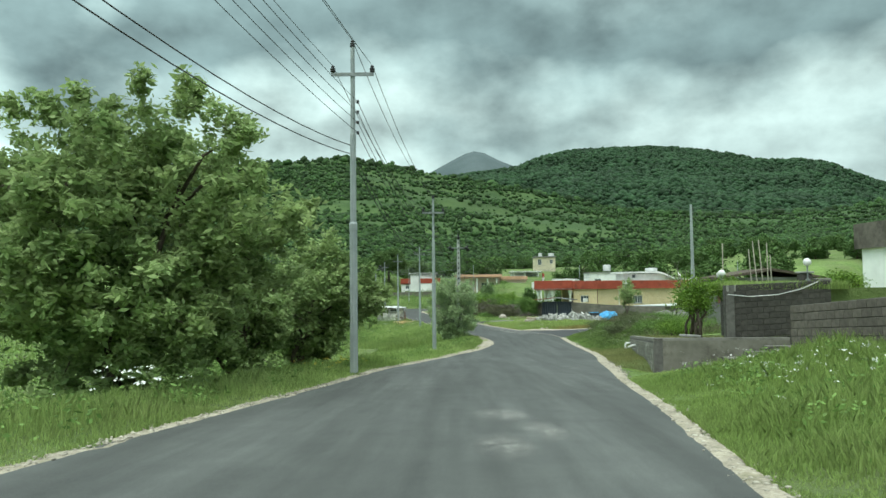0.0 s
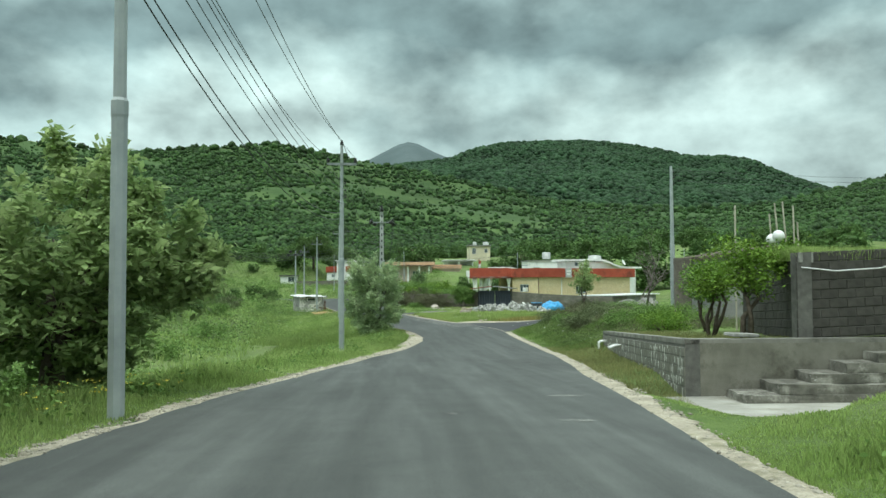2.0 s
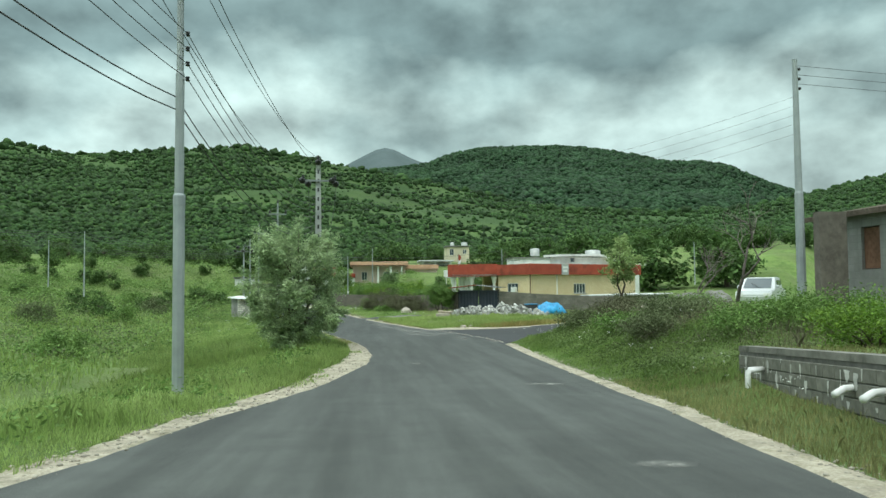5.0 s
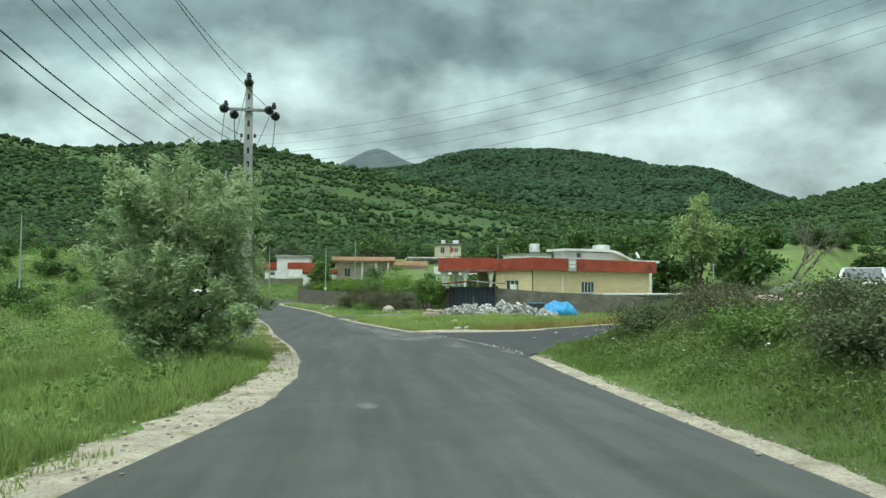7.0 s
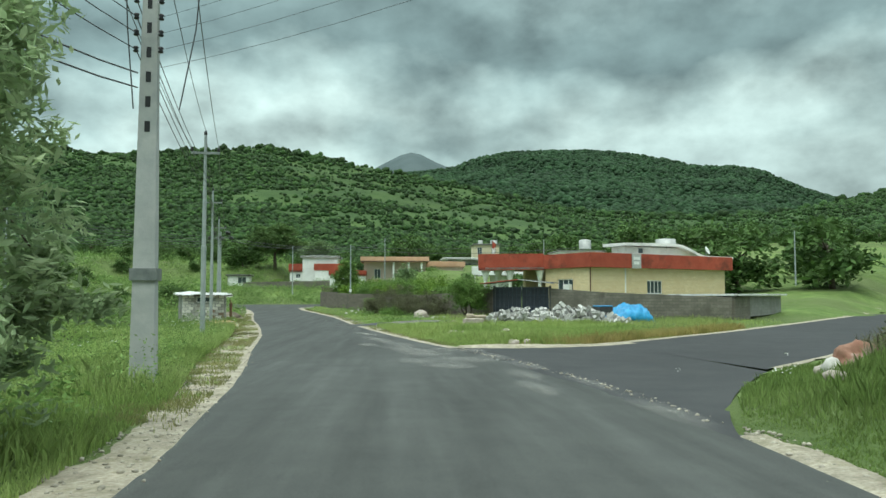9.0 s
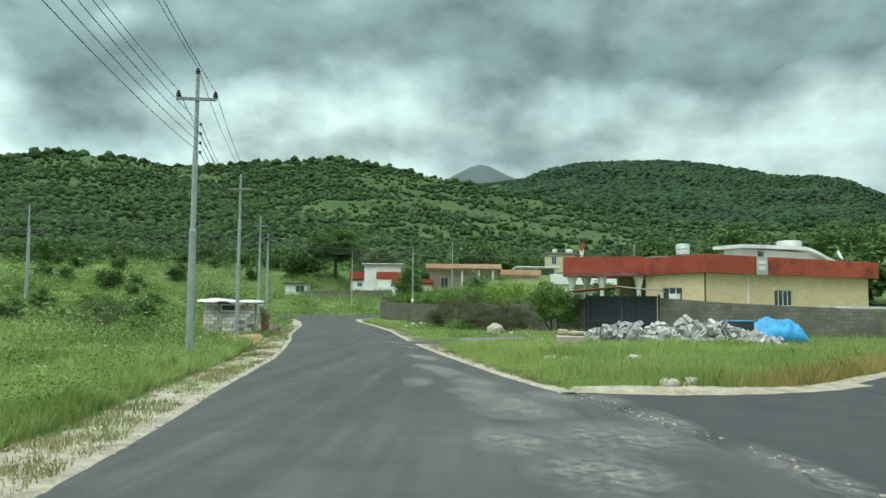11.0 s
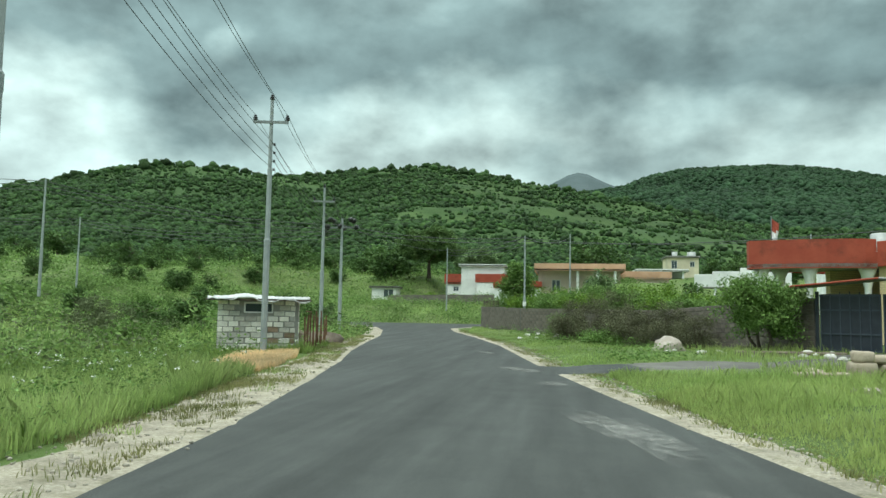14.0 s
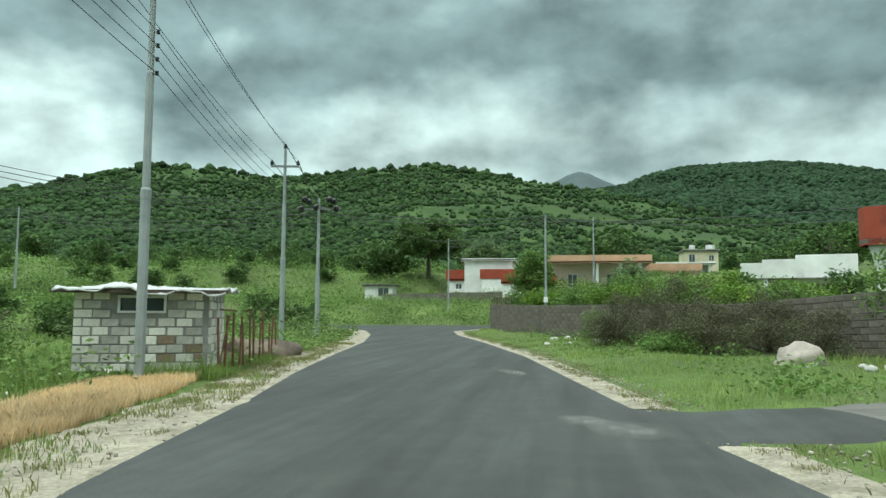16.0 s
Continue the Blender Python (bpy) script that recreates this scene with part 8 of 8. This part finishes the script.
def weed_leaves(name, x, y, z, size, material, label, seed):
    global rng
    rng = np.random.default_rng(seed)
    return tagged(part(name, leaf_mesh(name, np.stack([x, y, z], 1), 0.8, size, droop=0.0), material), label, "weeds", kind="stuff")


# broad weeds in clumps along both verges and over the field
for n, (lab, mt, cx, cy, num, sp, hh, sz, seed) in enumerate((
        ("broad leafy weeds among the roadside grass", M_BUSH, *scatter(240, -1, 6, 104, 0.8, 7), 60, 0.28, 0.45, 0.10, 51),
        ("leafy weeds in the tall roadside grass", M_FIELDSCRUB, *scatter(300, -1, 62, 104, 0.5, 9), 90, 0.32, 0.85, 0.06, 61),
        ("broad leafy weeds on the grassy bank", M_BUSH, *scatter(90, 1, 4, 18.5, 1.2, 5), 60, 0.28, 0.4, 0.09, 52),
        ("mixed scrub weeds on the bank", M_BANKWEED, *scatter(420, 1, 43, 65, 0.9, 9, 1.2), 150, 0.34, 0.42, 0.06, 53),
        ("brownish dry weeds on the bank", M_DARKSCRUB, *scatter(360, 1, 43, 66, 1.9, 10, 1.0), 150, 0.34, 0.42, 0.05, 54),
        ("low green scrub over the open field", M_FIELDSCRUB, -8 - 110 * r_.random(1500) ** 1.6, r_.uniform(14, 215, 1500), 80, 0.75, 1.0, 0.17, 55),
        ("taller olive scrub in the open field", M_DRYBUSH, -9 - 55 * r_.random(260) ** 1.3, r_.uniform(24, 150, 260), 130, 0.8, 1.7, 0.16, 58),
        ("taller green scrub in the open field", M_FIELDSCRUB, -9 - 55 * r_.random(300) ** 1.3, r_.uniform(24, 150, 300), 130, 0.8, 1.7, 0.16, 59),
        ("green scrub on the slope below the hills", M_FIELDSCRUB, r_.uniform(-150, -18, 900), r_.uniform(110, 230, 900), 55, 1.0, 2.0, 0.45, 60),
        ("weeds below the garden wall", M_BUSH, *scatter(60, 1, 100, 143, 1.5, 5), 60, 0.35, 0.5, 0.11, 56),
        ("leafy scrub on the bank beyond the crossing", M_FIELDSCRUB, r_.uniform(-60, 12, 900), 157.8 + 34 * r_.random(900) ** 1.7, 70, 0.6, 1.1, 0.2, 57))):
    ok = off_side(cx, cy)
    cx, cy = cx[ok], cy[ok]
    k = np.repeat(np.arange(len(cx)), num)
    x = cx[k] + r_.normal(0, sp, len(k))
    y = cy[k] + r_.normal(0, sp, len(k))
    hs = hh * r_.uniform(0.4, 1.2, len(cx))[k]
    z = ground(x, y) + np.abs(r_.random(len(k)) ** 0.8) * hs * np.exp(-((x - cx[k]) ** 2 + (y - cy[k]) ** 2) / (2.5 * sp) ** 2)
    keep = (edge_l(y) - x > 0.7) | (x - edge_r(y) > 0.5) | (y > 157.6)
    if seed in (53, 54):
        keep &= x > 12.2 + 0.553 * (y - 61.1)
    weed_leaves("weeds", x[keep], y[keep], z[keep], sz, mt, lab, seed)


def flowers(n, cx, cy, sx, sy, h, material, label, seed, size=0.05):
    q = np.random.default_rng(seed)
    x, y = cx + q.normal(0, sx, n), cy + q.normal(0, sy, n)
    ok = (edge_l(y) - x > 0.6) | (x - edge_r(y) > 0.6)
    x, y = x[ok], y[ok]
    z = ground(x, y) + h * q.uniform(0.7, 1.2, len(x))
    k = np.repeat(np.arange(len(x)), 7)
    c = np.stack([x[k] + q.normal(0, size * 0.7, len(k)), y[k] + q.normal(0, size * 0.7, len(k)), z[k] + q.normal(0, 0.012, len(k))], 1)
    global rng
    rng = np.random.default_rng(seed)
    tagged(part("flowers", leaf_mesh("flowers", c, 3.0, size * 0.6, droop=0, aspect=0.9), material), label, "flowers", kind="stuff")


M_YELLOW = mat("yellow_petals", (0.62, 0.50, 0.05), (0.70, 0.58, 0.08), 5, 0.7, 0.0)
flowers(24, -4.3, 12.6, 0.8, 0.8, 0.62, M_PETAL, "white umbel flowers in the roadside grass", 71, 0.08)
flowers(110, 7.6, 12.5, 1.2, 3.0, 0.42, M_PETAL, "small white wild flowers on the grassy bank", 72, 0.045)
flowers(40, -2.6, 23.5, 0.5, 1.3, 0.35, M_YELLOW, "yellow wild flowers beside the pole", 73, 0.05)
flowers(40, -8, 84, 2, 6, 0.6, M_PETAL, "white wild flowers in the tall grass", 74, 0.06)
flowers(45, -4.4, 90, 0.9, 5, 0.62, M_PETAL, "white wild flowers in the tall grass", 77, 0.05)
flowers(60, 11.5, 53, 1.6, 5, 0.45, M_PETAL, "small white wild flowers on the scrubby bank", 75, 0.04)
flowers(40, 10.4, 41.5, 0.5, 2.0, 0.3, M_PETAL, "small white wild flowers by the retaining wall", 76, 0.04)

# ---- loose gravel and pale marks on the road ----
M_PEBBLE = mat("pale_limestone_pebbles", (0.30, 0.275, 0.22), (0.44, 0.405, 0.335), 3, 0.95, 0.2, 60, island=0.2)
q = np.random.default_rng(81)
xs, ys_ = [], []
for side in (-1, 1):
    y = q.uniform(2, 120, 15000)
    if side < 0:
        x = edge_l(y) - q.random(15000) * np.interp(y, VL_Y, VL_W) + q.normal(0, 0.06, 15000)
    else:
        x = edge_r(y) + q.random(15000) * np.interp(y, VR_Y, VR_W) + q.normal(0, 0.06, 15000)
    ok = off_side(x, y) | ((side > 0) & in_mouth(x, y) & (x < edge_r(y) + 0.3) & (q.random(len(x)) < 0.2))
    xs.append(x[ok])
    ys_.append(y[ok])
x, y = np.concatenate(xs), np.concatenate(ys_)
canopy_mass("gravel_stones", np.stack([x, y, np.maximum(ground(x, y), rz(y)) + 0.0], 1), 0.005 + 0.028 * q.random(len(x)) ** 5, 1, M_PEBBLE, "loose pale limestone gravel on the verge", 0.6, 0.35, 82)
bpy.data.objects["gravel_stones"]["category"] = "gravel"


def dustmat(name, cover, scale):
    m = bpy.data.materials.new(name)
    m.use_nodes = True
    N, Lk = m.node_tree.nodes, m.node_tree.links
    bs = N["Principled BSDF"]
    bs.inputs["Base Color"].default_value, bs.inputs["Roughness"].default_value = (0.38, 0.375, 0.34, 1), 0.95
    tc = N.new("ShaderNodeTexCoord")
    nz = N.new("ShaderNodeTexNoise")
    nz.inputs["Scale"].default_value, nz.inputs["Detail"].default_value, nz.inputs["Roughness"].default_value = scale, 12, 0.78
    gr = N.new("ShaderNodeTexGradient")
    gr.gradient_type = "SPHERICAL"
    mp = N.new("ShaderNodeMapping")
    mp.inputs["Location"].default_value, mp.inputs["Scale"].default_value = (-1, -1, 0), (2, 2, 0)
    st_ = N.new("ShaderNodeMapping")
    st_.inputs["Scale"].default_value = (2.2, 1.5, 1)
    Lk.new(tc.outputs["Object"], st_.inputs["Vector"])
    Lk.new(st_.outputs[0], nz.inputs["Vector"])
    Lk.new(tc.outputs["Generated"], mp.inputs["Vector"])
    Lk.new(mp.outputs[0], gr.inputs["Vector"])
    mu = N.new("ShaderNodeMath")
    mu.operation = "MULTIPLY"
    mr = N.new("ShaderNodeMapRange")
    mr.inputs["From Min"].default_value, mr.inputs["From Max"].default_value, mr.inputs["To Max"].default_value = 0.42, 0.76, cover
    Lk.new(nz.outputs["Fac"], mr.inputs["Value"])
    g2 = N.new("ShaderNodeMapRange")
    g2.inputs["From Min"].default_value, g2.inputs["From Max"].default_value = 0.28, 0.75
    Lk.new(gr.outputs["Fac"], g2.inputs["Value"])
    Lk.new(mr.outputs[0], mu.inputs[0])
    Lk.new(g2.outputs[0], mu.inputs[1])
    Lk.new(mu.outputs[0], bs.inputs["Alpha"])
    return m


M_FILM, M_SCUFF = dustmat("pale_dust_film", 0.9, 2.6), dustmat("pale_scuff", 1.0, 5.0)
for n, (x, y, rx, ry, a) in enumerate(((1.8, 11.1, 0.6, 1.3, 3), (1.65, 8.2, 0.5, 1.4, 0), (2.2, 9.4, 0.45, 1.4, 0), (7.0, 43.8, 0.75, 0.28, 6), (4.7, 49.4, 0.25, 0.6, 0), (4.75, 24.1, 0.55, 0.3, 0), (6.2, 35.4, 0.45, 0.3, 5), (4.2, 20.9, 0.4, 0.22, 0),
                                       (2.65, 21.7, 0.2, 0.15, 0), (2.3, 97.7, 0.5, 1.1, 12), (1.8, 98.4, 0.35, 0.9, 15), (3.0, 93.9, 0.35, 1.0, 10), (6.0, 74.9, 0.75, 1.8, 20), (4.4, 82.5, 0.4, 2.2, 18), (4.15, 86.8, 0.32, 2.8, 10), (4.95, 80.6, 0.4, 2.8, 11), (5.55, 78.0, 0.5, 2.2, 12), (4.35, 78.0, 0.35, 2.0, 9), (6.2, 73.4, 0.8, 1.7, 20), (3.7, 87.8, 0.3, 2.4, 15),
                                       (5.5, 76.2, 0.55, 1.6, 18), (7.2, 71.0, 0.9, 2.2, 20), (6.9, 75.6, 0.35, 1.8, 20), (6.6, 68.6, 0.8, 1.8, 12), (7.9, 66.0, 0.5, 2.4, 0), (0.4, 106.5, 0.25, 1.8, 18), (8.65, 60.0, 0.35, 2.4, -2), (8.75, 64.0, 0.35, 2.6, 0), (8.5, 69.0, 0.4, 2.6, 3), (8.15, 72.6, 0.4, 2.2, 8), (7.8, 75.2, 0.45, 1.7, 10), (5.9, 70.5, 0.6, 2.0, 8), (7.6, 63.0, 0.4, 2.4, 0))):
    V = []
    for j in range(7):
        for k in range(7):
            p = Matrix.Rotation(radians(a), 4, "Z") @ Vector(((k / 3 - 1) * rx, (j / 3 - 1) * ry, 0))
            px, py = x + p.x, y + p.y
            el, er = float(edge_l(py)), float(edge_r(py))
            u = min(max((px - el) / (er - el), 0), 1)
            V.append((p.x, p.y, float(rz(py)) + 0.03 * (1 - (2 * u - 1) ** 2) + 0.011 - float(rz(y))))
    ob = part("road_mark", mesh_from("road_mark", V, [(7 * j + k, 7 * j + k + 1, 7 * j + k + 8, 7 * j + k + 7) for j in range(6) for k in range(6)]), M_SCUFF if ry < 0.35 else M_FILM)
    ob.location = (x, y, float(rz(y)))
    ob.visible_shadow = False
    tagged(ob, "thin film of pale dust on the asphalt", "dust", kind="structure")
